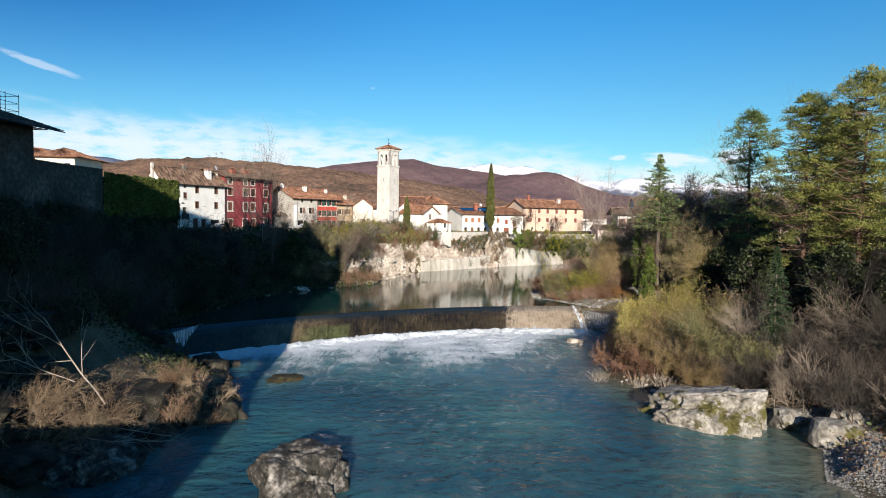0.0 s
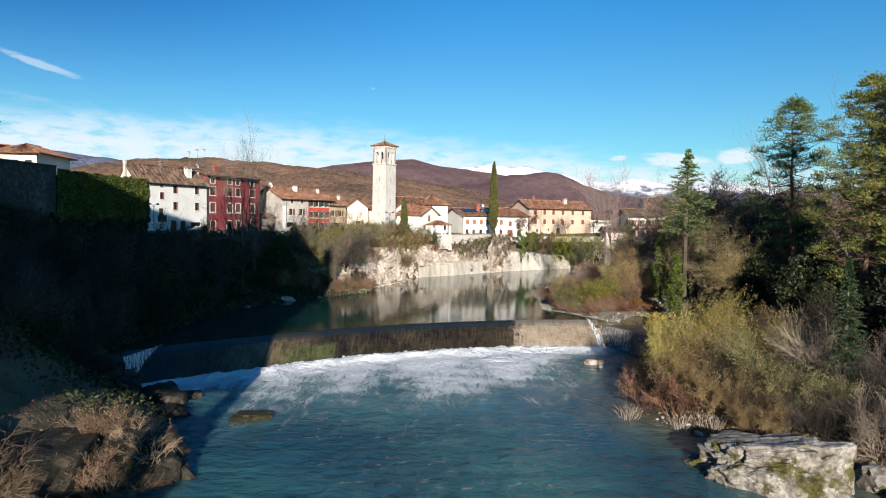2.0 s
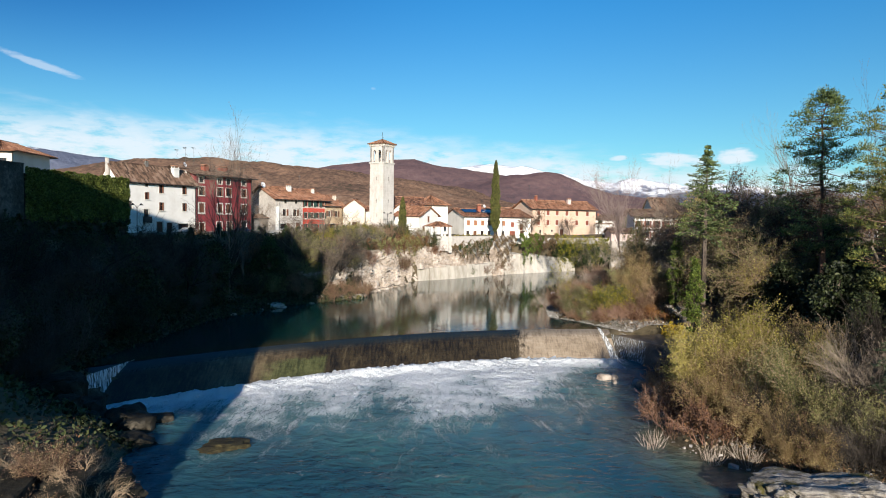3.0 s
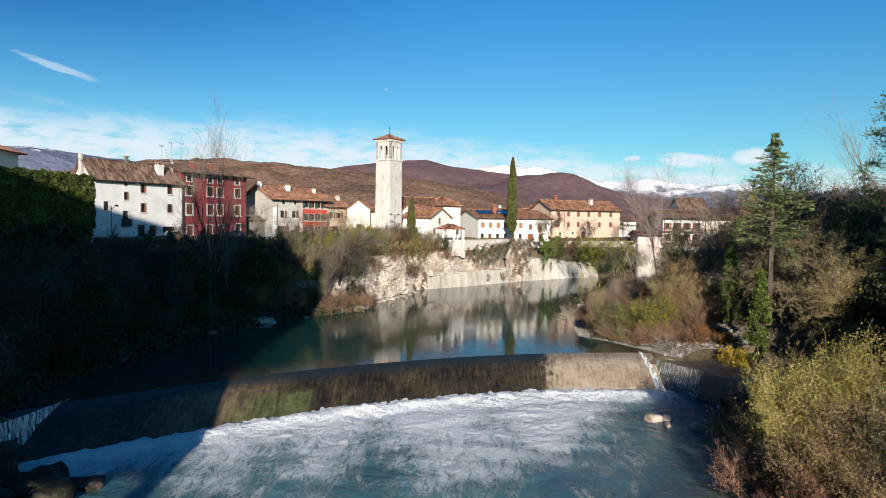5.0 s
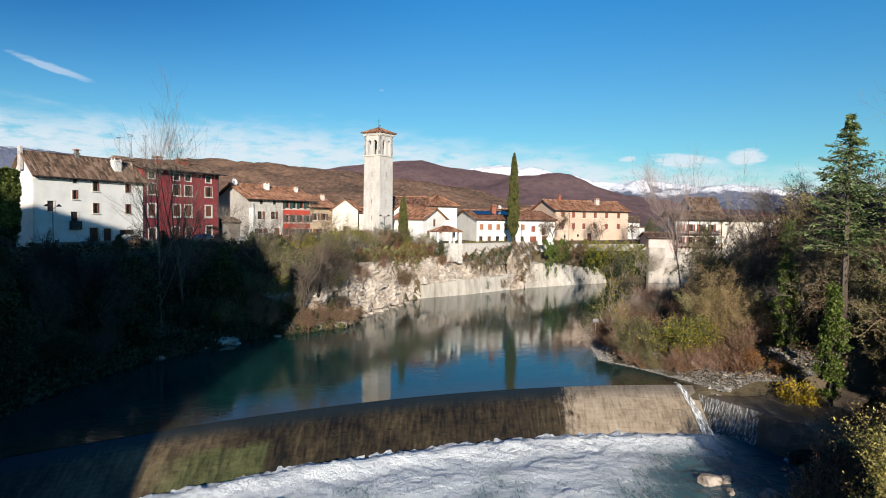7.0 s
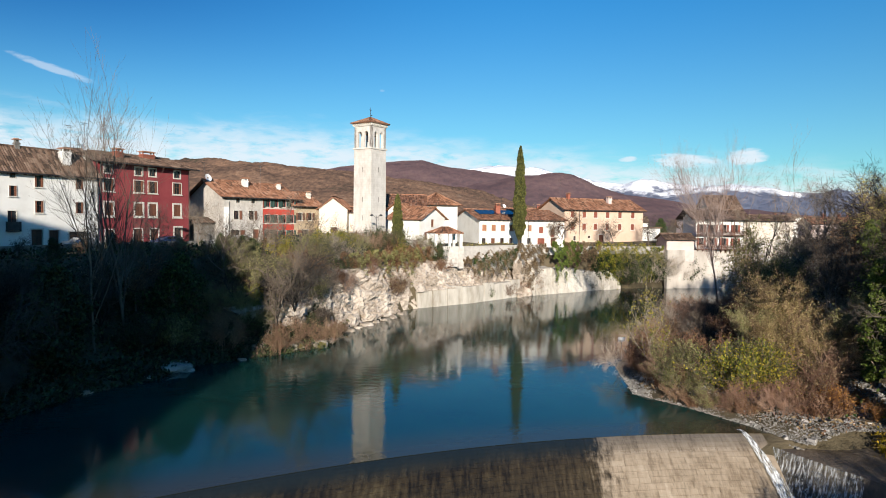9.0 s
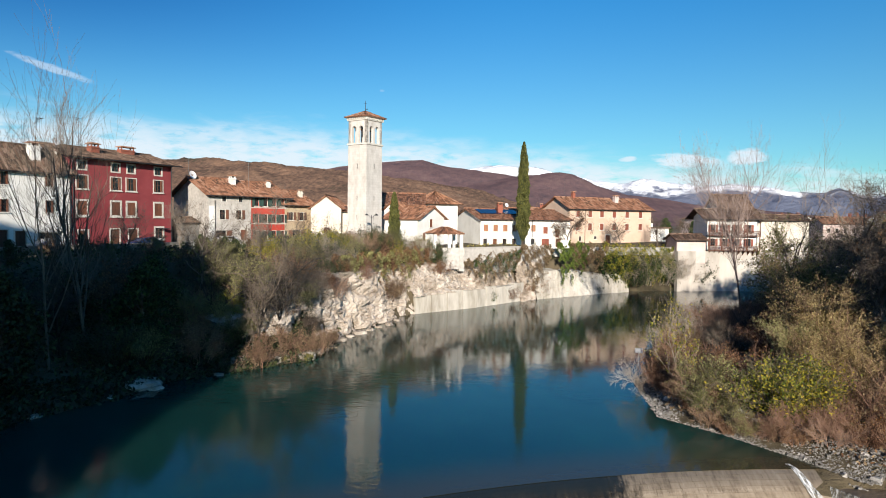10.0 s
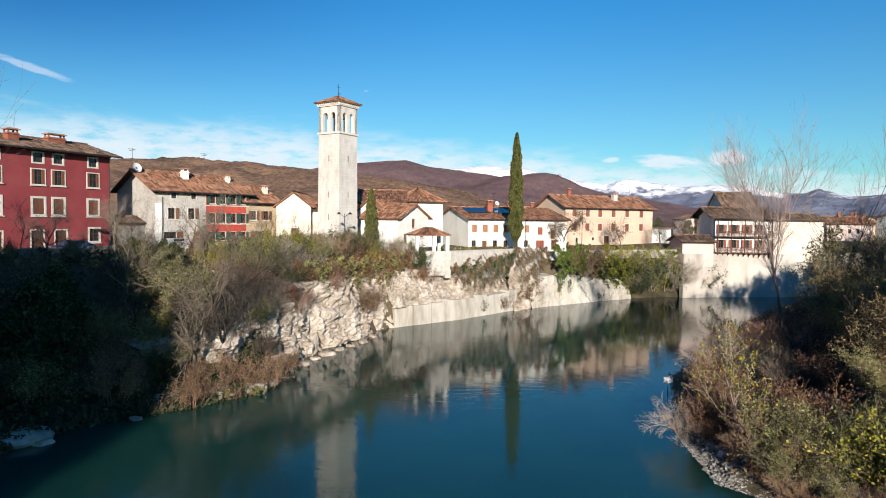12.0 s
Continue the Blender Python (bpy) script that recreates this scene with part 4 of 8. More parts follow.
def window(house, x, z, w, h, frame=0.12, shut="", mat="shutter_brown", framemat="trim", closed=False, sill=True, name="window", folded=False):
    """A window in the front wall: stone surround, pane with bars, and a pair of shutters."""
    wn = part(name, boxes((x - w / 2 - frame, -0.06, z - frame, x - w / 2, 0.10, z + h + frame), (x + w / 2, -0.06, z - frame, x + w / 2 + frame, 0.10, z + h + frame),
                          (x - w / 2, -0.055, z + h, x + w / 2, 0.10, z + h + frame), (x - w / 2, -0.055, z - frame, x + w / 2, 0.10, z)), M[framemat], house)
    part("pane", boxes((x - w / 2 + 0.004, 0.16, z + 0.004, x + w / 2 - 0.004, 0.19, z + h - 0.004)), M["pane"], wn)
    part("glazing_bar", boxes((x - 0.025, 0.12, z + 0.005, x + 0.025, 0.155, z + h - 0.005), (x - w / 2 + 0.006, 0.12, z + h * 0.6, x - 0.04, 0.155, z + h * 0.6 + 0.05), (x + 0.04, 0.12, z + h * 0.6, x + w / 2 - 0.006, 0.155, z + h * 0.6 + 0.05)),
         M["wood_dark"], wn)
    if sill:
        part("sill", boxes((x - w / 2 - frame - 0.08, -0.16, z - frame - 0.09, x + w / 2 + frame + 0.08, -0.01, z - frame - 0.005)), M["trim"], wn)
    if shut:
        for side in (-1, 1):
            if side < 0 and "l" not in shut or side > 0 and "r" not in shut:
                continue
            bm = bmesh.new()
            if closed:
                x0 = x - w / 2 + 0.02 if side < 0 else x + 0.01
                x1 = x - 0.01 if side < 0 else x + w / 2 - 0.02
                y0, y1 = 0.03, 0.08
            elif folded:
                x0 = x - w / 2 + 0.01 if side < 0 else x + w / 2 - 0.01 - w * 0.2
                x1, y0, y1 = x0 + w * 0.2, -0.05, 0.08
            else:
                x0 = x - w - frame if side < 0 else x + w / 2 + 0.03
                x0 = x - w / 2 - w / 2 - 0.03 if side < 0 else x0
                x1, y0, y1 = x0 + w / 2, -0.12, -0.07
            box(bm, x0, y0, z, x1, y1, z + h)
            for k in range(4 if x1 - x0 > 0.3 else 0):
                zk = z + h * (k + 0.5) / 4
                box(bm, x0 + 0.06, y0 - 0.02, zk - h * 0.09, x1 - 0.06, y0 - 0.002, zk + h * 0.09)
            part("shutter", bm, M[mat], wn)
    return wn


def door(house, x, z, w, h, mat="wood_dark", arch=False):
    d = part("door", boxes((x - w / 2 - 0.14, -0.05, z, x - w / 2, 0.1, z + h + 0.14), (x + w / 2, -0.05, z, x + w / 2 + 0.14, 0.1, z + h + 0.14), (x - w / 2, -0.045, z + h, x + w / 2, 0.1, z + h + 0.14)), M["trim"], house)
    bm = boxes((x - w / 2 + 0.004, 0.16, z, x - 0.01, 0.22, z + h - 0.005), (x + 0.01, 0.16, z, x + w / 2 - 0.004, 0.22, z + h - 0.005))
    for k in (0.15, 0.55):
        box(bm, x - w / 2 + 0.1, 0.13, z + h * k, x - 0.08, 0.158, z + h * (k + 0.3))
        box(bm, x + 0.08, 0.13, z + h * k, x + w / 2 - 0.1, 0.158, z + h * (k + 0.3))
    part("leaf", bm, M[mat], d)
    return d


def chimney(house, x, y, z0, z1, w=0.7, d=0.6, mat="brick_red", cap="roof_tile"):
    c = part("chimney", boxes((x - w / 2, y - d / 2, z0, x + w / 2, y + d / 2, z1), (x - w / 2 - 0.08, y - d / 2 - 0.08, z1 - 0.22, x + w / 2 + 0.08, y + d / 2 + 0.08, z1 - 0.1)), M[mat], house)
    for sx in (-1, 1):
        for sy in (-1, 1):
            cx, cy_ = x + sx * (w / 2 - 0.1), y + sy * (d / 2 - 0.1)
            part("pier", boxes((cx - 0.07, cy_ - 0.07, z1 + 0.002, cx + 0.07, cy_ + 0.07, z1 + 0.28)), M[mat], c)
    part("cap", boxes((x - w / 2 - 0.15, y - d / 2 - 0.15, z1 + 0.282, x + w / 2 + 0.15, y + d / 2 + 0.15, z1 + 0.38), (x - w / 2 + 0.02, y - d / 2 + 0.02, z1 + 0.382, x + w / 2 - 0.02, y + d / 2 - 0.02, z1 + 0.46)), M[cap], c)


def aerial(house, x, y, z0, z1, bars=5):
    segs = [(x, y, z0, x, y, z1, 0.03, 0.025)]
    for k in range(bars):
        z, h = z1 - 0.12 - 0.2 * (k // 3), 0.5 - 0.05 * k
        segs.append((x - h, y + 0.15 * (k % 3), z, x + h, y + 0.15 * (k % 3), z, 0.015, 0.015))
    segs.append((x, y - 0.1, z1 - 0.12, x, y + 0.5, z1 - 0.12, 0.018, 0.018))
    part("aerial", mesh_np("aerial", *tubes(segs, 4)), M["metal_dark"], house)


def dish(house, x, y, z, r=0.5, face=(0.2, -0.9, 0.35)):
    bm = bmesh.new()
    ax = Vector(face).normalized()
    q = ax.to_track_quat("Z", "Y").to_matrix().to_4x4()
    m = Matrix.Translation((x, y, z)) @ q
    rings = []
    for k in range(5):
        rr = r * k / 4
        rings.append([bm.verts.new(m @ Vector((rr * math.cos(a), rr * math.sin(a), 0.25 * r * (k / 4) ** 2))) for a in [i * math.pi / 8 for i in range(16)]])
    for k in range(4):
        for i in range(16):
            f = [rings[k][i], rings[k][(i + 1) % 16], rings[k + 1][(i + 1) % 16], rings[k + 1][i]]
            if k:
                bm.faces.new(f)
            elif i % 2 == 0:
                bm.faces.new((rings[0][0], rings[1][i], rings[1][(i + 1) % 16])) if i == 0 else None
    bmesh.ops.remove_doubles(bm, verts=bm.verts, dist=0.001)
    d = part("satellite_dish", bm, M["dish_white"], house)
    part("arm", mesh_np("arm", *tubes([(x, y, z, *(Vector((x, y, z)) + ax * r * 0.8), 0.02, 0.015), (x, y, z - 0.7, x, y, z, 0.03, 0.03)], 4)), M["metal_dark"], d)


def gable(bm, way, at, span_, H, R, thick=0.35):
    """The triangle on top of a wall."""
    pts = [(at + d, p, z) if way == "x" else (p, at + d, z) for d in (0, thick) for p, z in ((0, H), (span_, H), (span_ / 2, R - 0.06))]
    vs = [bm.verts.new(p) for p in pts]
    for f in ((0, 1, 2), (3, 5, 4), (0, 2, 5, 3), (1, 4, 5, 2)):
        bm.faces.new([vs[k] for k in f])


def house(label, P, D, L, depth, z0, eave, ridge, wall="plaster_white", roof="roof_tile", axis="u", over=0.6, holes=(), name="house", seed=0, split=None, group="", parapet=False, hip=0.0):
    """A house on the corner P with its front along D: walls, gables, tiled roof. Local x along the front, y to the back."""
    D = Vector((*D, 0)).normalized()
    h = new(name)
    h.matrix_world = Matrix(((D.x, -D.y, 0, P[0]), (D.y, D.x, 0, P[1]), (0, 0, 1, z0), (0, 0, 0, 1)))
    tagged(h, label, "house", group)
    H, R, r = eave - z0, ridge - z0, random.Random(seed)
    bm = bmesh.new()
    panel(bm, L, -1.5, H, [(x - w / 2, x + w / 2, z, z + hh) for x, z, w, hh in holes])
    if axis == "v":
        gable(bm, "y", 0.0, L, H, R)
    bmesh.ops.remove_doubles(bm, verts=bm.verts, dist=0.0005)
    part("front_wall", bm, M[wall], h)
    for x0 in (0, L - 0.35):
        bm = boxes((x0, 0.352, -1.5, x0 + 0.35, depth - 0.352, H))
        if axis == "u" and not (hip and x0 == 0):
            gable(bm, "x", x0, depth, H, R)
            bmesh.ops.remove_doubles(bm, verts=bm.verts, dist=0.4)
        part("side_wall", bm, M[wall], h)
    bm = boxes((0, depth - 0.35, -1.5, L, depth, H))
    if axis == "v":
        gable(bm, "y", depth - 0.35, L, H, R)
        bmesh.ops.remove_doubles(bm, verts=bm.verts, dist=0.0005)
    part("back_wall", bm, M[wall], h)
    bm = bmesh.new()
    drop = over * (R - H) / ((depth if axis != "v" else L) / 2)
    up = 0.08
    if axis == "u":
        tile_slope(bm, (-over, -over, H - drop + up), (L + over, -over, H - drop + up), (hip - over * (not hip), depth / 2, R + up), (L + over, depth / 2, R + up), rng=r)
        tile_slope(bm, (L + over, depth + over, H - drop + up), (-over, depth + over, H - drop + up), (L + over, depth / 2, R + up), (hip - over * (not hip), depth / 2, R + up), pitch=0.6, rng=r)
        if hip:
            tile_slope(bm, (-over, depth + over, H - drop + up), (-over, -over, H - drop + up), (hip, depth / 2, R + up), (hip, depth / 2, R + up), rng=r)
        ends = ((hip - over * (not hip), depth / 2), (L + over, depth / 2))
    elif axis == "v":
        tile_slope(bm, (-over, depth + over, H - drop + up), (-over, -over, H - drop + up), (L / 2, depth + over, R + up), (L / 2, -over, R + up), rng=r)
        tile_slope(bm, (L + over, -over, H - drop + up), (L + over, depth + over, H - drop + up), (L / 2, -over, R + up), (L / 2, depth + over, R + up), rng=r)
        ends = ((L / 2, -over), (L / 2, depth + over))
    else:
        k = min(L, depth) / 2
        a, b = ((k, depth / 2), (L - k, depth / 2)) if L >= depth else ((L / 2, k), (L / 2, depth - k))
        z = H - drop + up
        c = [(-over, -over, z), (L + over, -over, z), (L + over, depth + over, z), (-over, depth + over, z)]
        A, B = (*a, R + up), (*b, R + up)
        if L >= depth:
            tile_slope(bm, c[0], c[1], A, B, rng=r), tile_slope(bm, c[1], c[2], B, B, rng=r), tile_slope(bm, c[2], c[3], B, A, rng=r), tile_slope(bm, c[3], c[0], A, A, rng=r)
        else:
            tile_slope(bm, c[0], c[1], A, A, rng=r), tile_slope(bm, c[1], c[2], A, B, rng=r), tile_slope(bm, c[2], c[3], B, B, rng=r), tile_slope(bm, c[3], c[0], B, A, rng=r)
        ends = (a, b)
    roof_ob = part("roof", bm, M[roof], h)
    if (Vector(ends[1]) - Vector(ends[0])).length > 0.1:
        a, b = Vector((*ends[0], R + up + 0.06)), Vector((*ends[1], R + up + 0.06))
        n = max(1, int((b - a).length / 0.45))
        segs = [(*a.lerp(b, i / n), *a.lerp(b, (i + 1.08) / n), 0.15, 0.12) for i in range(n)]
        part("ridge_tile", mesh_np("ridge_tile", *tubes(segs, 6)), M[roof], roof_ob)
    if axis == "u":
        part("gutter", mesh_np("gutter", *tubes([(-over, -over - 0.06, H - drop, L + over, -over - 0.06, H - drop, 0.07, 0.07)], 6)), M["metal_dark"], roof_ob)
        rafters = [(i, -over, H - drop - 0.13, i + 0.09, -0.002, H - drop - 0.035) for i in np.arange(0.1, L, 0.9)]
        tagged(part("eave_woodwork", boxes(*rafters), M["eave_wood"], roof_ob), kind="stuff")
    return h


def glaze(h, wins, **kw):
    for x, z, w, hh in wins:
        window(h, x, z, w, hh, **kw)


ROW = (0.4305, 0.9026)
# white house at the end of the street
big = [(8.1, 4.25, 0.95, 1.35), (13.0, 4.25, 0.95, 1.35), (8.1, 7.2, 0.95, 1.3), (13.0, 7.2, 0.95, 1.3), (5.2, 6.05, 0.8, 1.15)]
side = [(5.1, 2.3, 1.0, 2.1), (2.0, 4.4, 0.9, 1.3)]
vents = [(5.2, 8.1, 0.7, 0.55), (8.1, 8.75, 0.5, 0.25), (13.0, 8.75, 0.5, 0.25)]
shop, doors_ = [(12.8, 0.7, 2.3, 1.3)], [(7.8, 0.0, 1.3, 2.3), (9.8, 0.0, 1.2, 2.2)]
h = house("white plastered three-storey house with brown shutters and dark tiled roof", (-51.23, 116.92), ROW, 15.6, 4.4, 11.8, 21.0, 23.5, "plaster_white", "roof_old", over=0.5, holes=big + side + vents + shop + doors_, seed=1)
glaze(h, big, shut="lr", frame=0.05, folded=True)
glaze(h, side, frame=0.06)
glaze(h, vents, frame=0.04, sill=False)
glaze(h, shop, frame=0.1)
for x, z, w, hh in doors_:
    door(h, x, z, w, hh)
chimney(h, 11.9, 1.0, 9.9, 11.7, 1.1, 0.8, "plaster_white")
chimney(h, 6.9, 2.1, 10.9, 12.3, 0.5, 0.4, "stone_dark")
dish(h, 15.2, 2.3, 12.6, 0.45)
aerial(h, 13.4, 2.2, 11.6, 15.2)
aerial(h, 15.3, 2.2, 11.6, 15.8)
part("party_gable", boxes((-0.5, 1.9, 9.5, -0.2, 2.5, 12.4)), M["stone_grey"], h)
part("balcony_rail", boxes((4.4, -0.5, 2.25, 5.8, -0.46, 3.2), (4.4, -0.5, 2.2, 4.44, 0, 3.2), (5.76, -0.5, 2.2, 5.8, 0, 3.2), (4.35, -0.52, 2.1, 5.85, 0.0, 2.2)), M["metal_dark"], h)
part("gutter_pipe", mesh_np("gutter_pipe", *tubes([(15.4, -0.1, 0, 15.4, -0.1, 9.2, 0.06, 0.06)], 6)), M["metal_dark"], h)

# red house
cols_ = (1.3, 5.75, 7.95, 12.05)
top = [(c, 9.5, 1.05, 0.95) for c in cols_]
mid2 = [(c, 7.2, 1.4, 1.55) for c in cols_]
mid1 = [(c, 4.05, 1.2, 1.65) for c in cols_]
low = [(12.15, 1.05, 1.2, 1.4)]
dr = [(1.4, 0.0, 1.2, 2.2), (5.6, 0.0, 1.3, 2.3), (8.2, 0.0, 1.3, 2.3)]
h = house("dark red four-storey townhouse with pale stone window surrounds", (-44.5, 131.0), ROW, 14.2, 10.5, 11.8, 22.85, 24.3, "plaster_red", "roof_old", over=1.0, holes=top + mid2 + mid1 + low + dr, seed=2)
glaze(h, top, frame=0.16, sill=False)
glaze(h, mid2, frame=0.11, shut="lr", mat="shutter_brown", folded=True)
glaze(h, mid1, frame=0.22, shut="lr", closed=True, mat="shutter_brown")
glaze(h, low, frame=0.2)
for x, z, w, hh in dr:
    door(h, x, z, w, hh)
chimney(h, 4.6, 2.6, 11.0, 12.6, 1.1, 0.9)
chimney(h, 10.3, 4.0, 12.0, 12.8, 2.0, 0.8)
aerial(h, 4.6, 5.4, 12.3, 16.4)
part("gutter_pipe", mesh_np("gutter_pipe", *tubes([(14.1, -0.1, 0, 14.1, -0.1, 11.0, 0.06, 0.06), (0.15, -0.1, 0, 0.15, -0.1, 11.0, 0.06, 0.06)], 6)), M["metal_dark"], h)
part("party_gable", boxes((-0.9, 1.5, 9.6, -0.65, 6.0, 11.6)), M["plaster_white"], h)
part("awning", boxes((12.0, -0.9, 2.3, 13.1, -0.02, 2.42)), M["metal_dark"], h)
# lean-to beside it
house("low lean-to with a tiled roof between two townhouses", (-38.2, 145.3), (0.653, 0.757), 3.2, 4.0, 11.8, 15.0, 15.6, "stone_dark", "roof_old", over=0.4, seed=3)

# stone house and the red-banded house that share one roof
D2 = (0.653, 0.757)
w1 = [(2.1, 3.7, 0.9, 1.35), (4.7, 3.7, 0.9, 1.35)]
w2 = [(2.4, 6.25, 0.7, 0.75), (5.0, 6.25, 0.7, 0.75)]
w3 = [(1.9, 1.0, 1.6, 1.1)]
d3 = [(5.5, 0.0, 1.1, 2.2)]
h = house("grey rubble-stone house with brown shutters and orange tiled roof", (-34.1, 146.0), D2, 6.7, 10.4, 11.8, 19.1, 21.5, "stone_grey", "roof_tile", over=0.7, holes=w1 + w2 + w3 + d3, seed=4)
glaze(h, w1, shut="r", frame=0.08)
glaze(h, w2, frame=0.04, sill=False)
glaze(h, w3, frame=0.1, shut="r")
for x, z, w, hh in d3:
    door(h, x, z, w, hh, "shutter_brown")
chimney(h, 5.6, 3.4, 8.3, 9.9, 0.8, 0.7, "plaster_white")
dish(h, -0.2, 4.3, 10.0, 0.62)
aerial(h, -0.3, 5.2, 9.7, 12.5)
part("plaster_strip", boxes((0.02, -0.02, 0, 1.0, -0.003, 5.6)), M["plaster_white"], h)
part("downpipe", mesh_np("downpipe", *tubes([(0.9, -0.12, 0, 0.9, -0.12, 6.4, 0.05, 0.05)], 6)), M["metal_dark"], h)
wo3 = [(0.9 + 1.5 * k, z, 0.7, hh) for z, hh in ((5.75, 1.3), (3.25, 1.25), (0.95, 1.1)) for k in range(4)]
h = house("vermilion-banded house with an open attic gallery and shutters", (-29.7, 151.1), D2, 6.3, 10.4, 11.8, 19.1, 21.3, "plaster_vermilion", "roof_tile", over=0.75, holes=wo3, seed=5)
glaze(h, wo3, shut="lr", mat="shutter_green", frame=0.05)
for k in range(4):
    part("gallery_board", boxes((0.05 + 1.5 * k, -0.035, 5.55, 0.5 + 1.5 * k, -0.004, 7.15)), M["eave_wood"], h)
part("sill_band", boxes((0.0, -0.06, 3.02, 6.3, -0.004, 3.12), (0.0, -0.06, 5.42, 6.3, -0.004, 5.54)), M["trim"], h)
aerial(h, 1.4, 3.0, 8.6, 12.5)
chimney(h, 5.0, 3.2, 8.4, 9.4, 0.5, 0.5, "plaster_white")

# ochre house, then the cream gable
wo = [(1.2, 3.7, 0.8, 1.2), (3.2, 3.7, 0.8, 1.2), (2.2, 1.0, 1.5, 1.1)]
h = house("small ochre house with dark shutters under a tiled roof", (-25.9, 155.5), D2, 5.4, 9.0, 11.8, 18.0, 20.2, "plaster_ochre", "roof_tile", over=0.6, holes=wo, seed=6)
glaze(h, wo, shut="lr", frame=0.07)
chimney(h, 4.6, 2.4, 7.0, 8.2, 0.6, 0.6, "plaster_cream")
wc = [(2.5, 0.0, 1.0, 2.6)]
h = house("cream plastered gabled building with one tall doorway", (-22.0, 156.3), (1, 0.05), 4.7, 12.0, 11.8, 17.5, 19.3, "plaster_cream", "roof_tile", axis="v", over=0.45, holes=wc, seed=7)
door(h, 2.5, 0.0, 1.0, 2.6)
house("cream side wing beside the bell tower", (-17.2, 157.2), (1, 0.05), 2.4, 8.0, 11.8, 16.9, 17.8, "plaster_cream", "roof_tile", axis="u", over=0.3, seed=8)

# church nave behind the tower and the white houses round it
house("church nave wall with a dark tiled roof", (-12.0, 166.0), (1, 0.05), 7.0, 12.0, 11.6, 18.3, 20.4, "plaster_white", "roof_tile", over=0.5, seed=9)
house("white house with a hipped red tile roof", (-4.6, 169.0), (0.9, 0.43), 6.2, 6.6, 11.6, 19.0, 20.9, "plaster_white", "roof_tile", axis="hip", over=0.8, seed=10)
wb = [(1.5, 1.2, 0.8, 1.4)]
house("white house with a lower red tile roof", (-8.2, 162.6), (0.543, 0.839), 4.4, 4.4, 11.6, 17.2, 18.6, "plaster_white", "roof_tile", over=0.5, seed=11)
wa = [(1.4, 0.2, 0.9, 1.9), (3.3, 3.0, 0.8, 1.3), (5.5, 1.6, 0.9, 1.2)]
h = house("white gabled house with a red tile roof", (-5.2, 158.6), (0.543, 0.839), 7.2, 7.0, 11.6, 16.1, 17.9, "plaster_white", "roof_tile", axis="v", over=0.6, holes=wa, seed=12)
glaze(h, wa, frame=0.05, shut="lr", closed=True)

# long white house with solar panels
wl = [(0.9 + 1.85 * k, 2.85, 0.85, 1.15) for k in range(6)]
wl2 = [(0.8 + 1.85 * k, 0.5, 0.75, 1.05) for k in range(6) if k != 1]
wr = [(12.6, 2.5, 0.9, 1.2), (15.0, 1.8, 0.8, 1.5), (12.6, 0.35, 1.5, 1.2)]
dl = [(2.65, 0.0, 0.8, 1.5), (15.2, 0.0, 1.0, 1.6)]
h = house("long white house with orange shutters and rooftop solar panels", (5.1, 168.0), (0.936, 0.351), 17.6, 13.6, 11.1, 16.1, 17.9, "plaster_white", "roof_tile", over=0.55, holes=wl + wl2 + wr + dl, seed=13)
glaze(h, wl, frame=0.06, shut="lr", closed=True, mat="shutter_orange")
glaze(h, wl2, frame=0.05, sill=False)
glaze(h, wr, frame=0.06, shut="lr", closed=True, mat="shutter_red")
for x, z, w, hh in dl:
    door(h, x, z, w, hh, "shutter_brown")
tilt = math.atan2(1.8, 6.8)
for k, (a, b) in enumerate(((1.0, 1.95), (2.0, 2.95), (3.0, 3.95), (4.0, 4.95), (5.7, 6.65), (6.7, 7.65), (7.7, 8.65))):
    bm = boxes((a, 0, 0, b, 3.0, 0.05))
    for v in bm.verts:
        v.co = Matrix.Translation((0, 2.6, 5.0 + 2.6 * math.tan(tilt) + 0.27)) @ Matrix.Rotation(tilt, 4, "X") @ v.co
    part("solar_panel", bm, M["solar"], h)
chimney(h, 5.3, 4.0, 5.9, 7.6, 0.9, 0.7)
dish(h, 7.6, 6.0, 7.6, 0.4)
aerial(h, 7.2, 6.4, 6.8, 9.4)
part("downpipe", mesh_np("downpipe", *tubes([(9.9, -0.1, 0, 9.9, -0.1, 4.8, 0.05, 0.05)], 6)), M["metal_dark"], h)

# yellow house with three rows of windows
DY = (0.9, 0.43)
cy = (1.9, 4.85, 7.75, 10.9, 14.2, 17.7)
wy1 = [(c, 5.75, 0.95, 1.25) for c in cy]
wy2 = [(c, 3.2, 0.95, 1.3) for c in cy]
wy3 = [(6.2, 1.4, 0.6, 0.55), (2.5, 1.0, 0.6, 0.9)]
h = house("pale orange three-storey house with reddish closed shutters", (23.2, 183.0), DY, 20.6, 9.6, 11.0, 18.5, 20.7, "plaster_yellow", "roof_tile", over=0.6, holes=wy1 + wy2 + wy3 + [(9.4, 0.2, 1.3, 2.0)], seed=14)
glaze(h, wy1 + wy2, frame=0.07, shut="lr", closed=True, mat="shutter_red")
glaze(h, wy3, frame=0.07)
door(h, 9.4, 0.2, 1.3, 2.0)
chimney(h, 13.6, 3.0, 8.4, 10.0, 0.9, 0.8, "plaster_pink")
chimney(h, 4.0, 4.6, 9.2, 10.6, 0.6, 0.6)
aerial(h, 2.0, 4.8, 9.6, 13.8)
aerial(h, 19.0, 4.8, 9.6, 12.0)
part("downpipe", mesh_np("downpipe", *tubes([(3.6, -0.1, 0, 3.6, -0.1, 7.3, 0.05, 0.05)], 6)), M["metal_dark"], h)
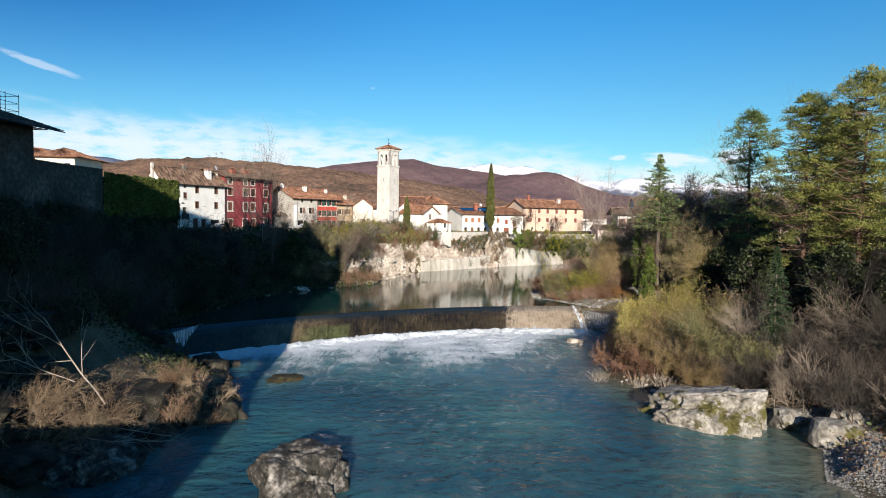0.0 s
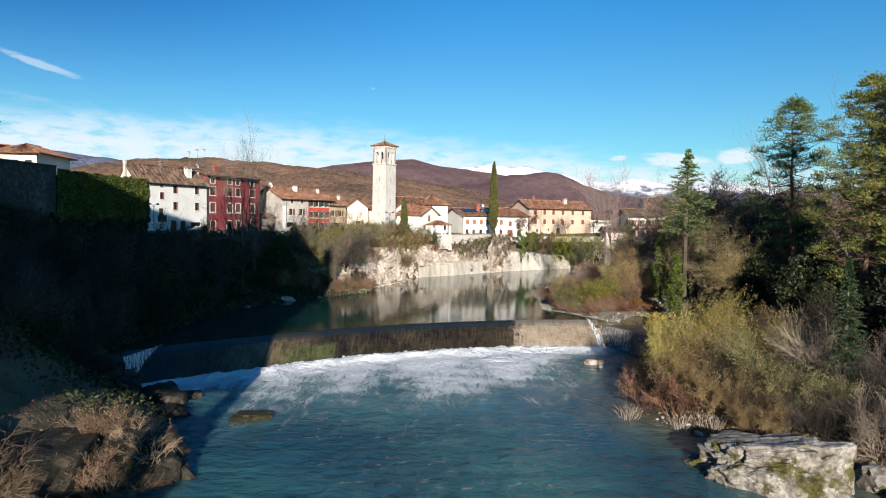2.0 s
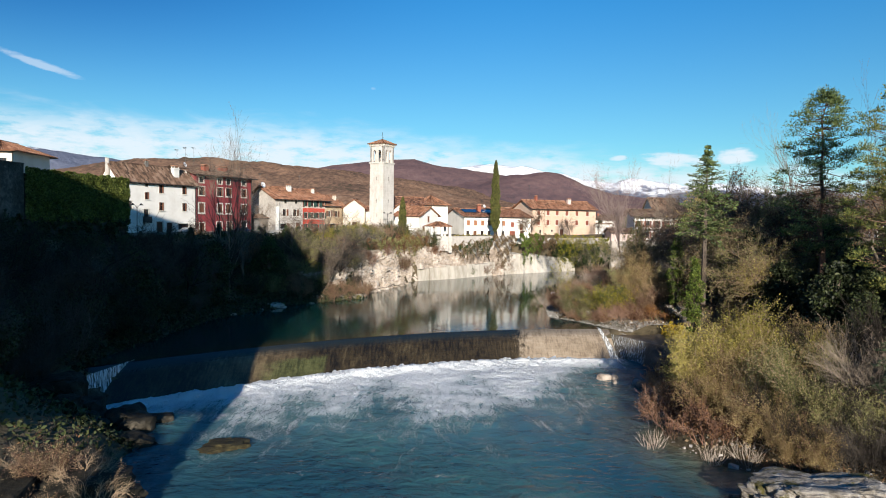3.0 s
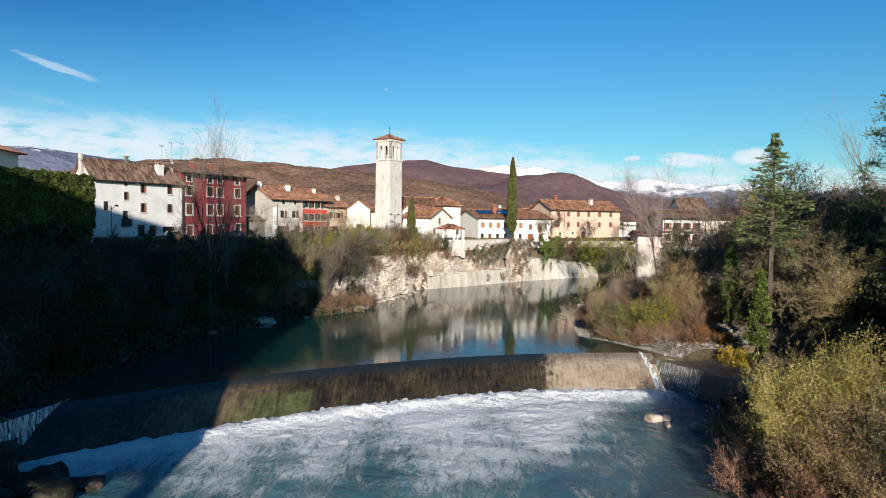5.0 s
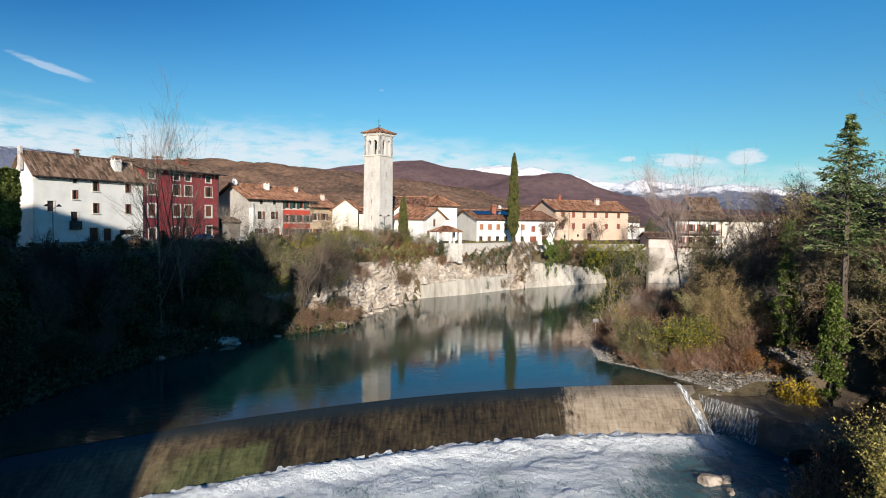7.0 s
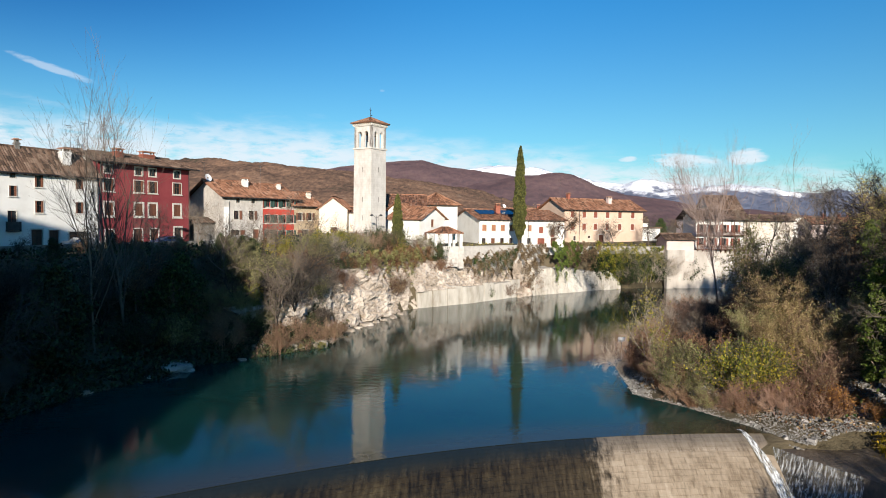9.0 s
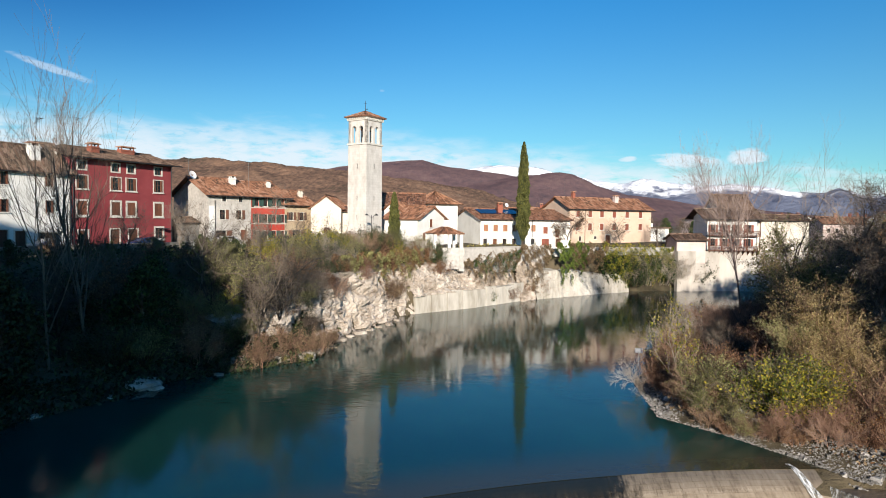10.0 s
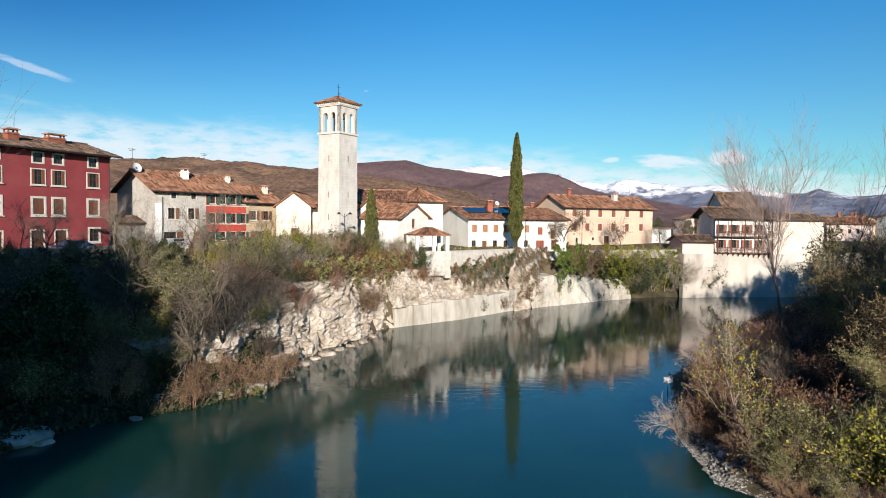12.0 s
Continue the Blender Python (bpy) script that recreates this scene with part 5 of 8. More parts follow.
part("annex", boxes((20.7, 1.5, -0.5, 27.0, 7.0, 3.6)), M["plaster_white"], h)
part("canopy_roof", boxes((20.65, 1.0, 3.602, 27.4, 7.4, 3.85)), M["roof_old"], h)

# white house with two wooden balconies over the river
wv = [(1.2 + 2.3 * k, z, 0.9, 1.5) for z in (3.6, 0.9) for k in range(4)]
h = house("white riverside house with two long wooden balconies", (49.2, 181.0), (1, 0.02), 9.8, 6.6, 10.5, 17.2, 18.6, "plaster_white", "roof_old", over=1.3, holes=wv, seed=15)
glaze(h, wv, frame=0.06, shut="lr", mat="shutter_red")
for zf in (2.9, 0.05):
    b = part("balcony", boxes((-0.1, -1.25, zf, 9.9, -0.005, zf + 0.12)), M["wood_dark"], h)
    part("handrail", boxes((-0.1, -1.25, zf + 0.98, 9.9, -1.15, zf + 1.08), (-0.1, -1.23, zf + 0.5, 9.9, -1.17, zf + 0.56)), M["wood_dark"], b)
    for x in np.arange(-0.1, 9.9, 0.22):
        part("baluster", boxes((x, -1.22, zf + 0.122, x + 0.09, -1.18, zf + 0.978)), M["wood_dark"], b)
part("post", boxes(*[(x, -1.24, 0.17, x + 0.14, -1.1, 6.0) for x in np.arange(0.0, 9.9, 2.42)]), M["wood_dark"], h)
for x in np.arange(0.2, 9.8, 0.95):
    bm = bmesh.new()
    vs = [bm.verts.new(p) for p in ((x, -1.15, 0.04), (x, 0, 0.04), (x, 0, -0.95), (x + 0.14, -1.15, 0.04), (x + 0.14, 0, 0.04), (x + 0.14, 0, -0.95))]
    for f in ((0, 1, 2), (3, 5, 4), (0, 2, 5, 3), (0, 3, 4, 1)):
        bm.faces.new([vs[k] for k in f])
    part("bracket", bm, M["wood_dark"], h)
house("cream continuation of the riverside house", (59.2, 182.2), (1, 0.05), 10.5, 6.0, 10.5, 16.6, 17.6, "plaster_cream", "roof_old", over=0.5, seed=16)
house("low shed with a weathered tile roof", (43.0, 179.5), (1, 0.05), 5.6, 5.5, 9.6, 12.6, 13.6, "plaster_pink", "roof_old", over=0.5, seed=17)
house("house with a steep brown roof and blue gable", (62.0, 205.0), (1, 0.1), 8.0, 9.0, 11.0, 18.5, 22.6, "plaster_cream", "roof_old", over=0.4, seed=18)

# tower
tower = new("bell_tower")
DT = Vector((0.543, 0.839, 0)).normalized()
tower.matrix_world = Matrix(((DT.x, -DT.y, 0, -13.05), (DT.y, DT.x, 0, 153.9), (0, 0, 1, 11.6), (0, 0, 0, 1)))
tagged(tower, "tall pale stone bell tower with arched belfry openings", "bell tower")
A = 3.8
bm = bmesh.new()
for z0_, z1_, g0, g1 in ((-1.2, 1.2, 0.12, 0.10), (1.2, 15.55, 0.0, 0.06)):
    lo = [bm.verts.new(p) for p in ((-g0 + 0.0, -g0, z0_), (A + g0, -g0, z0_), (A + g0, A + g0, z0_), (-g0, A + g0, z0_))]
    s1 = -g1 if z0_ < 0 else g1
    hi = [bm.verts.new(p) for p in ((s1, s1, z1_), (A - s1, s1, z1_), (A - s1, A - s1, z1_), (s1, A - s1, z1_))]
    for k in range(4):
        bm.faces.new((lo[k], lo[(k + 1) % 4], hi[(k + 1) % 4], hi[k]))
    bm.faces.new(hi)


def ashlar(m, wide, high):
    """Faint courses of squared blocks."""
    t = m.node_tree
    b = t.nodes["Principled BSDF"]
    old = b.inputs["Base Color"].links[0].from_socket
    s = node(t, "ShaderNodeSeparateXYZ", Vector=t.nodes.new("ShaderNodeTexCoord").outputs["Object"]).outputs
    v = node(t, "ShaderNodeCombineXYZ", X=math_node(t, "ADD", s[0], s[1]), Y=s[2]).outputs[0]
    k = node(t, "ShaderNodeTexBrick", Vector=v, Color1=(1, 1, 1, 1), Color2=(0.80, 0.79, 0.78, 1), Mortar=(0.62, 0.60, 0.57, 1), Scale=1.0)
    k.inputs["Mortar Size"].default_value, k.inputs["Brick Width"].default_value, k.inputs["Row Height"].default_value = 0.018, wide, high
    c = node(t, "ShaderNodeMix", blend="MULTIPLY", Factor=0.35, A=old, B=k.outputs[0]).outputs[2]
    t.links.new(c, b.inputs["Base Color"])


ashlar(M["tower_stone"], 0.75, 0.38)
part("shaft", bm, M["tower_stone"], tower)
part("string_course", boxes((-0.1, -0.1, 15.55, A + 0.1, A + 0.1, 15.8)), M["trim"], tower)


def arcade(bm, length, z0, z1, arches, thick, m):
    """A wall pierced by round arches (centre, half width, springing height)."""
    cuts = [0.0]
    for c, w, zs in arches:
        cuts += [c - w, c + w]
    cuts.append(length)
    def quad(*pts):
        bm.faces.new([bm.verts.new(m @ Vector(p)) for p in pts])
    for a, b in zip(cuts[::2], cuts[1::2]):
        for y in (0, thick):
            quad((a, y, z0), (b, y, z0), (b, y, z1), (a, y, z1))
        quad((a, 0, z0), (a, thick, z0), (a, thick, z1), (a, 0, z1)), quad((b, 0, z0), (b, thick, z0), (b, thick, z1), (b, 0, z1))
    for c, w, zs in arches:
        pts = [(c - w * math.cos(math.pi * k / 8), zs + w * math.sin(math.pi * k / 8)) for k in range(9)]
        for (xa, za), (xb, zb) in zip(pts, pts[1:]):
            for y in (0, thick):
                quad((xa, y, za), (xb, y, zb), (xb, y, z1), (xa, y, z1))
            quad((xa, 0, za), (xb, 0, zb), (xb, thick, zb), (xa, thick, za))


for turn, at_ in ((0, (0.08, 0.08)), (90, (A - 0.08, 0.08)), (180, (A - 0.08, A - 0.08)), (270, (0.08, A - 0.08))):
    bm = bmesh.new()
    arcade(bm, A - 0.16, 15.8, 19.5, [(1.15, 0.42, 18.0), (2.5, 0.42, 18.0)], 0.4, Matrix.Translation((*at_, 0)) @ Matrix.Rotation(radians(turn), 4, "Z"))
    part("belfry_arcade", bm, M["tower_stone"], tower)
part("cornice", boxes((-0.08, -0.08, 19.25, A + 0.08, A + 0.08, 19.4), (-0.22, -0.22, 19.65, A + 0.22, A + 0.22, 19.8)), M["trim"], tower)
dent = []
for k in np.arange(0, A + 0.1, 0.38):
    dent += [(k - 0.08, -0.2, 19.4, k + 0.08, -0.02, 19.65), (k - 0.08, A + 0.02, 19.4, k + 0.08, A + 0.2, 19.65), (-0.2, k - 0.08, 19.4, -0.02, k + 0.08, 19.65), (A + 0.02, k - 0.08, 19.4, A + 0.2, k + 0.08, 19.65)]
part("dentil_row", boxes(*dent), M["trim"], tower)
bm = bmesh.new()
o = 0.45
c4 = [(-o, -o, 19.8), (A + o, -o, 19.8), (A + o, A + o, 19.8), (-o, A + o, 19.8)]
for k in range(4):
    tile_slope(bm, c4[k], c4[(k + 1) % 4], (A / 2, A / 2, 20.9), (A / 2, A / 2, 20.9), rng=random.Random(k))
part("roof", bm, M["roof_tile"], tower)
part("cross", mesh_np("cross", *tubes([(A / 2, A / 2, 20.8, A / 2, A / 2, 22.5, 0.05, 0.03), (A / 2 - 0.3, A / 2, 22.1, A / 2 + 0.3, A / 2, 22.1, 0.03, 0.03), (A / 2, A / 2, 21.2, A / 2 + 0.35, A / 2 - 0.1, 21.25, 0.06, 0.06)], 5)), M["metal_dark"], tower)
bm = bmesh.new()
bmesh.ops.create_cone(bm, cap_ends=True, segments=16, radius1=0.5, radius2=0.22, depth=0.9, matrix=Matrix.Translation((A / 2, A / 2, 17.4)))
part("bell", bm, M["metal_dark"], tower, "dark bronze bell")
part("bell_beam", boxes((0.3, A / 2 - 0.1, 17.86, A - 0.3, A / 2 + 0.1, 18.05)), M["eave_wood"], tower)
slits = [(1.85, z, 0.12, 0.8) for z in (4.0, 7.0, 11.9)]
for x, z, w, hh in slits:
    part("slit", boxes((x - w / 2, 0.0, z, x + w / 2, 0.09, z + hh)), M["stone_dark"], tower)
    part("slit", boxes((0.0, x - w / 2, z, 0.09, x + w / 2, z + hh)), M["stone_dark"], tower)
part("small_window", boxes((1.6, -0.05, 1.9, 2.2, 0.05, 2.6)), M["stone_dark"], tower)

# shelter on the cliff edge
g = new("shelter")
g.matrix_world = pose(-1.05, 151.6, 11.2, 0, 0, 22)
tagged(g, "small riverside shelter with a hipped tile roof on white pillars", "shelter")
bm = bmesh.new()
a, b = 2.4, 2.1
c4 = [(-a, -b, 2.6), (a, -b, 2.6), (a, b, 2.6), (-a, b, 2.6)]
for k in range(4):
    e = ((-0.5, 0, 3.55), (0.5, 0, 3.55))
    r0, r1 = (e[0], e[1]) if k == 0 else (e[1], e[1]) if k == 1 else (e[1], e[0]) if k == 2 else (e[0], e[0])
    tile_slope(bm, c4[k], c4[(k + 1) % 4], r0, r1, rng=random.Random(k))
part("roof", bm, M["roof_tile"], g)
for x, y in ((-2.2, -1.7), (-2.2, 1.7), (2.2, 1.7), (0.1, -1.7)):
    part("pillar", boxes((x - 0.2, y - 0.2, -1, x + 0.2, y + 0.2, 2.55)), M["plaster_white"], g)
part("corner_wall", boxes((1.6, -2.0, -2.9, 2.4, -1.2, 0.5)), M["stone_grey"], g)
part("pillar", boxes((1.75, -1.9, 0.503, 2.2, -1.45, 2.5)), M["plaster_white"], g)
part("parapet", boxes((-1.0, -1.95, -2.6, 1.58, -1.55, 0.55)), M["stone_grey"], g)
part("railing", boxes((-2.1, -1.75, 0.1, 1.58, -1.71, 0.16), (-2.1, -1.75, 0.9, 1.58, -1.71, 0.96), *[(x, -1.745, 0.16, x + 0.03, -1.715, 0.9) for x in np.arange(-2.0, 1.55, 0.18)]), M["metal_dark"], g)


def wall_run(name, line, z0, z1, thick, mat, label, cap=True):
    bm = bmesh.new()
    for (x0, y0), (x1, y1) in zip(line, line[1:]):
        d = Vector((x1 - x0, y1 - y0, 0))
        m = Matrix.Translation((x0, y0, 0)) @ Matrix.Rotation(math.atan2(d.y, d.x), 4, "Z")
        k = len(bm.verts)
        box(bm, 0, 0, z0, d.length, thick, z1)
        if cap:
            box(bm, -0.02, -0.08, z1 + 0.003, d.length + 0.02, thick + 0.08, z1 + 0.15)
        bm.verts.ensure_lookup_table()
        for v in bm.verts[k:]:
            v.co = m @ v.co
    return tagged(part(name, bm, M[mat]), label, "wall", kind="structure")


wall_run("wall_terrace", [(2.0, 153.6), (6.0, 157.5), (12.5, 163.4), (16.0, 166.6)], 7.6, 11.5, 0.6, "stone_grey", "rough grey stone terrace wall above the cliff")
wall_run("wall_garden", [(12.5, 165.6), (20, 170.5), (26, 176.5), (46, 181.8)], 9.6, 10.9, 0.4, "stone_grey", "low grey stone garden wall along the bank")
wall_run("wall_street", [(-33.5, 139.0), (-24.5, 149.2), (-17.5, 152.6), (-8.0, 152.4), (-3.6, 151.2)], 9.5, 12.5, 0.4, "stone_grey", "low stone parapet along the street edge")
# the parapet goes on in darker stone, shade put into its colour
wall_run("wall_street_2", [(-47.0, 110.0), (-42.0, 124.0), (-33.5, 139.0)], 9.5, 12.4, 0.4, "stone_dark", "stone parapet coloured dark for the shade below the houses")
wall_run("wall_quay", [(43.0, 178.8), (49.0, 180.2), (61.5, 181.4), (75, 186.5), (100, 196)], 1.0, 10.45, 1.0, "plaster_old", "high pale plastered river wall below the balcony house", cap=False)
wall_run("wall_left", [(-44.2, 67.2), (-44.7, 76.0), (-44.2, 83.3)], 9.0, 20.4, 0.7, "stone_old_shade", "high old rubble-stone wall on the shaded bank")
wall_run("wall_hedge", [(-44.2, 83.5), (-40.9, 98.4), (-48.5, 104.5)], 9.0, 19.5, 0.6, "stone_old_shade", "ivy-covered garden wall", cap=False)

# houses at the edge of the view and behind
h = house("old grey house with a deep dark eave on the shaded bank", (-43.5, 40.0), (0.03, 1), 27.0, 14.0, 12.0, 24.0, 26.2, "stone_old_shade", "roof_old", over=2.0, holes=[], seed=20)
sc = []
for x in (24.4, 26.4, 28.4):
    for y in (2.5, 4.5):
        sc.append((x, y, 12.6, x, y, 15.2, 0.035, 0.035))
for z in (13.4, 14.2, 15.0):
    sc += [(24.4, 2.5, z, 28.4, 2.5, z, 0.03, 0.03), (24.4, 4.5, z, 28.4, 4.5, z, 0.03, 0.03), (24.4, 2.5, z, 24.4, 4.5, z, 0.03, 0.03), (28.4, 2.5, z, 28.4, 4.5, z, 0.03, 0.03)]
part("roof_scaffold", mesh_np("roof_scaffold", *tubes(sc, 5)), M["metal_dark"], h, "steel tube scaffold standing on the roof")
wf = [(1.2 + 1.9 * k, 9.5, 1.0, 1.6) for k in range(3)]
h = house("pale yellow villa with a shallow red hipped roof", (-68.0, 107.0), (1, 0.12), 6.2, 11.0, 12.0, 24.3, 25.7, "plaster_cream", "roof_tile", axis="hip", over=0.9, holes=wf, seed=21)
glaze(h, wf, frame=0.08)
house("pale house with a red hipped roof behind the garden wall", (-88.0, 122.0), (1, 0.1), 14.0, 11.0, 12.0, 25.0, 27.4, "plaster_cream", "roof_tile", axis="hip", over=0.8, seed=22)
house("low outbuilding with a tiled roof behind the ivy wall", (-62.0, 122.0), (0.43, 0.9), 8.0, 8.0, 12.0, 19.5, 21.6, "plaster_cream", "roof_old", over=0.5, seed=23)
# unseen blocks added behind the view to keep low sun off the left bank
house("tall unseen block added to shade the left bank, built as a palace", (-66.0, 2.0), (1, 0.0), 26.0, 19.0, 12.0, 43.4, 44.9, "stone_grey", "roof_old", over=0.3, seed=24)
house("lower unseen wing added to shape the shade on the left bank", (-39.9, 2.0), (1, 0.0), 6.0, 19.0, 12.0, 38.2, 39.6, "plaster_ochre", "roof_old", over=0.3, seed=26)
house("tall unseen tower block added to shade the left bank", (-31.8, -28.0), (1, 0.0), 10.3, 19.0, 12.0, 51.5, 53.0, "plaster_ochre", "roof_old", over=0.6, seed=25)
# added house, open below so that sun reaches the near bank's brush
h = house("unseen house on a tall archway, added to shape the shade on the bank", (-26.4, -8.0), (1, 0.0), 12.4, 19.0, 21.5, 35.5, 44.5, "plaster_cream", "roof_old", axis="v", over=0.4, seed=27)
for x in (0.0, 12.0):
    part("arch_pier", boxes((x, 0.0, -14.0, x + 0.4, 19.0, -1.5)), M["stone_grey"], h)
# added low wall that keeps the sun off the foot of the near bank
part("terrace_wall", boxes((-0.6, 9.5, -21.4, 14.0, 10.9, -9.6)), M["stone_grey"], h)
# added overhang that only widens the shade cast further up the river
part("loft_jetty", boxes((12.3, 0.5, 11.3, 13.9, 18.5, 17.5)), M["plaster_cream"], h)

rt = random.Random(77)
for k in range(34):
    x, y = rt.uniform(-70, 150), rt.uniform(198, 330)
    if 18 < x < 48 and y < 208 or 55 < x < 78 and y < 222 or -16 < x < 6 and y < 200:
        continue
    base = 11.0
    e = base + rt.uniform(4.6, 6.6) + (y - 200) * 0.004
    L_, W_ = rt.uniform(7, 14), rt.uniform(7, 10)
    hh = house("far town house with a red tile roof", (x, y), (1, rt.uniform(-0.4, 0.5)), L_, W_, base, e, e + rt.uniform(1.4, 2.2), rt.choice(["plaster_white", "plaster_cream", "plaster_ochre", "plaster_yellow", "plaster_pink"]),
               rt.choice(["roof_tile", "roof_old"]), axis=rt.choice("uv"), over=0.5, holes=[(1.6 + 2.4 * q, 2.6, 0.9, 1.2) for q in range(int(L_ / 2.6))], seed=100 + k, group="far town houses")
    glaze(hh, [(1.6 + 2.4 * q, 2.6, 0.9, 1.2) for q in range(int(L_ / 2.6))], frame=0.06, sill=False)
    if rt.random() < 0.6:
        chimney(hh, L_ * 0.4, W_ * 0.4, e - base + 0.6, e - base + 2.6, 0.7, 0.7)


# ---- plants ----
def grow(rng, segs, p, d, length, r, level, most, wiggle, lift, kids, angle, taper=0.55, first=0.3):
    """A limb of a few bends that carries side limbs. Rows end with the level."""
    n = 6 if level == 0 else 4 if level == 1 else 3
    for i in range(n):
        d = d + rng.normal(size=3) * wiggle + np.array([0, 0, lift])
        d = d / np.linalg.norm(d)
        q = p + d * length / n
        r1 = max(0.006, r * (1 - (1 - taper) / n))
        segs.append((*p, *q, r, r1, level))
        p, r = q, r1
        if level < most and (i + 1) / n > first:
            for _ in range(kids[level] if rng.random() < 0.85 else kids[level] + 1):
                a, t = rng.uniform(0, 6.283), np.radians(angle * rng.uniform(0.6, 1.3))
                u = np.cross(d, [math.cos(a), math.sin(a), 0.3])
                u /= np.linalg.norm(u) + 1e-9
                nd = d * math.cos(t) + u * math.sin(t)
                grow(rng, segs, p, nd, length * rng.uniform(0.42, 0.68), r * 0.62, level + 1, most, wiggle * 1.15, lift, kids, angle, taper, 0.2)


def plant_meshes(name, segs, leaves, split=2, wood="bark", fine="twig", leaf="leaf_olive"):
    s = np.array(segs)
    out = []
    if len(s):
        thick = s[:, 8] < split
        if thick.any():
            me = mesh_np(name + "_trunk", *tubes(s[thick, :8], 6))
            me.materials.append(M[wood])
            out.append(("trunk", me))
        if (~thick).any():
            me = mesh_np(name + "_branches", *tubes(s[~thick, :8], 3))
            me.materials.append(M[fine])
            out.append(("branchwork", me))
    if leaves is not None:
        me = mesh_np(name + "_crown", *leaves)
        me.materials.append(M[leaf])
        out.append(("crown", me))
    return out


def tips(segs, level):
    s = np.array(segs)
    s = s[s[:, 8] >= level]
    return s[:, :3], s[:, 3:6]


def along(rng, a, b, n, spread):
    k = rng.integers(0, len(a), n)
    t = rng.random((n, 1))
    return a[k] * (1 - t) + b[k] * t + rng.normal(size=(n, 3)) * spread


def bare_tree(name, seed, height, lean=0.0, kids=(2, 2, 2, 2), most=4, angle=42, lift=0.05, r=0.16, leaf="", nleaf=0, size=0.1, wood="bark", fine="twig", wiggle=0.09, first=0.3):
    rng = np.random.default_rng(seed)
    segs = []
    grow(rng, segs, np.array([0, 0, -0.4]), np.array([lean, 0, 1.0]), height * 0.72, r, 0, most, wiggle, lift, kids, angle, first=first)
    leaves = None
    if leaf:
        leaves = leaf_quads(along(rng, *tips(segs, most - 1), nleaf, 0.12), size, rng)
    return plant_meshes(name, segs, leaves, 2, wood, fine, leaf or "leaf_olive")


def shrub(name, seed, height, width, stems, leaf="", nleaf=0, size=0.09, fine="twig", kids=(1, 2, 2), most=2, upright=1.0, r=0.03, spread=0.14, droop=0.0):
    rng = np.random.default_rng(seed)
    segs = []
    for _ in range(stems):
        a, rad = rng.uniform(0, 6.283), math.sqrt(rng.random()) * width * 0.35
        out = rng.uniform(0.1, 0.75) * width / height / upright
        h = height * rng.uniform(0.55, 1.0)
        grow(rng, segs, np.array([math.cos(a) * rad, math.sin(a) * rad, -0.25]), np.array([math.cos(a) * out, math.sin(a) * out, 1.0]), h * 0.8, r * rng.uniform(0.6, 1.2), 0, most, 0.10, 0.03 - droop, kids, 34)
    leaves = None
    if leaf:
        leaves = leaf_quads(along(rng, *tips(segs, 1), nleaf, spread), size, rng)
    return plant_meshes(name, segs, leaves, 0, "bark", fine, leaf or "leaf_olive")


def clumpy(name, seed, height, width, low, clumps, per, leaf, size=0.16, trunk=0.18, squash=0.75, radius=1.0):
    """A leafy evergreen: clumps of leaves on limbs round a trunk, with gaps between them."""
    rng = np.random.default_rng(seed)
    segs, pts = [(0, 0, -0.4, 0, 0, height * 0.55, trunk, trunk * 0.6, 0)], []
    for _ in range(clumps):
        t = rng.uniform(0, 1)
        z = height * (low + (1 - low) * t)
        prof = math.sin(math.pi * min(1, max(0.06, 0.12 + 0.86 * t)) ** 0.85)
        a, rr = rng.uniform(0, 6.283), width / 2 * prof * rng.uniform(0.35, 1.0)
        c = np.array([math.cos(a) * rr, math.sin(a) * rr, z])
        segs.append((0, 0, z * 0.62, *c, trunk * 0.35, 0.02, 1))
        rad = radius * rng.uniform(0.55, 1.2)
        v = rng.normal(size=(per, 3))
        v /= np.linalg.norm(v, axis=1, keepdims=True)
        pts.append(c + v * rad * rng.uniform(0.45, 1.08, (per, 1)) * [1, 1, squash])
    return plant_meshes(name, segs, leaf_quads(np.concatenate(pts), size, rng), 1, "bark", "bark", leaf)


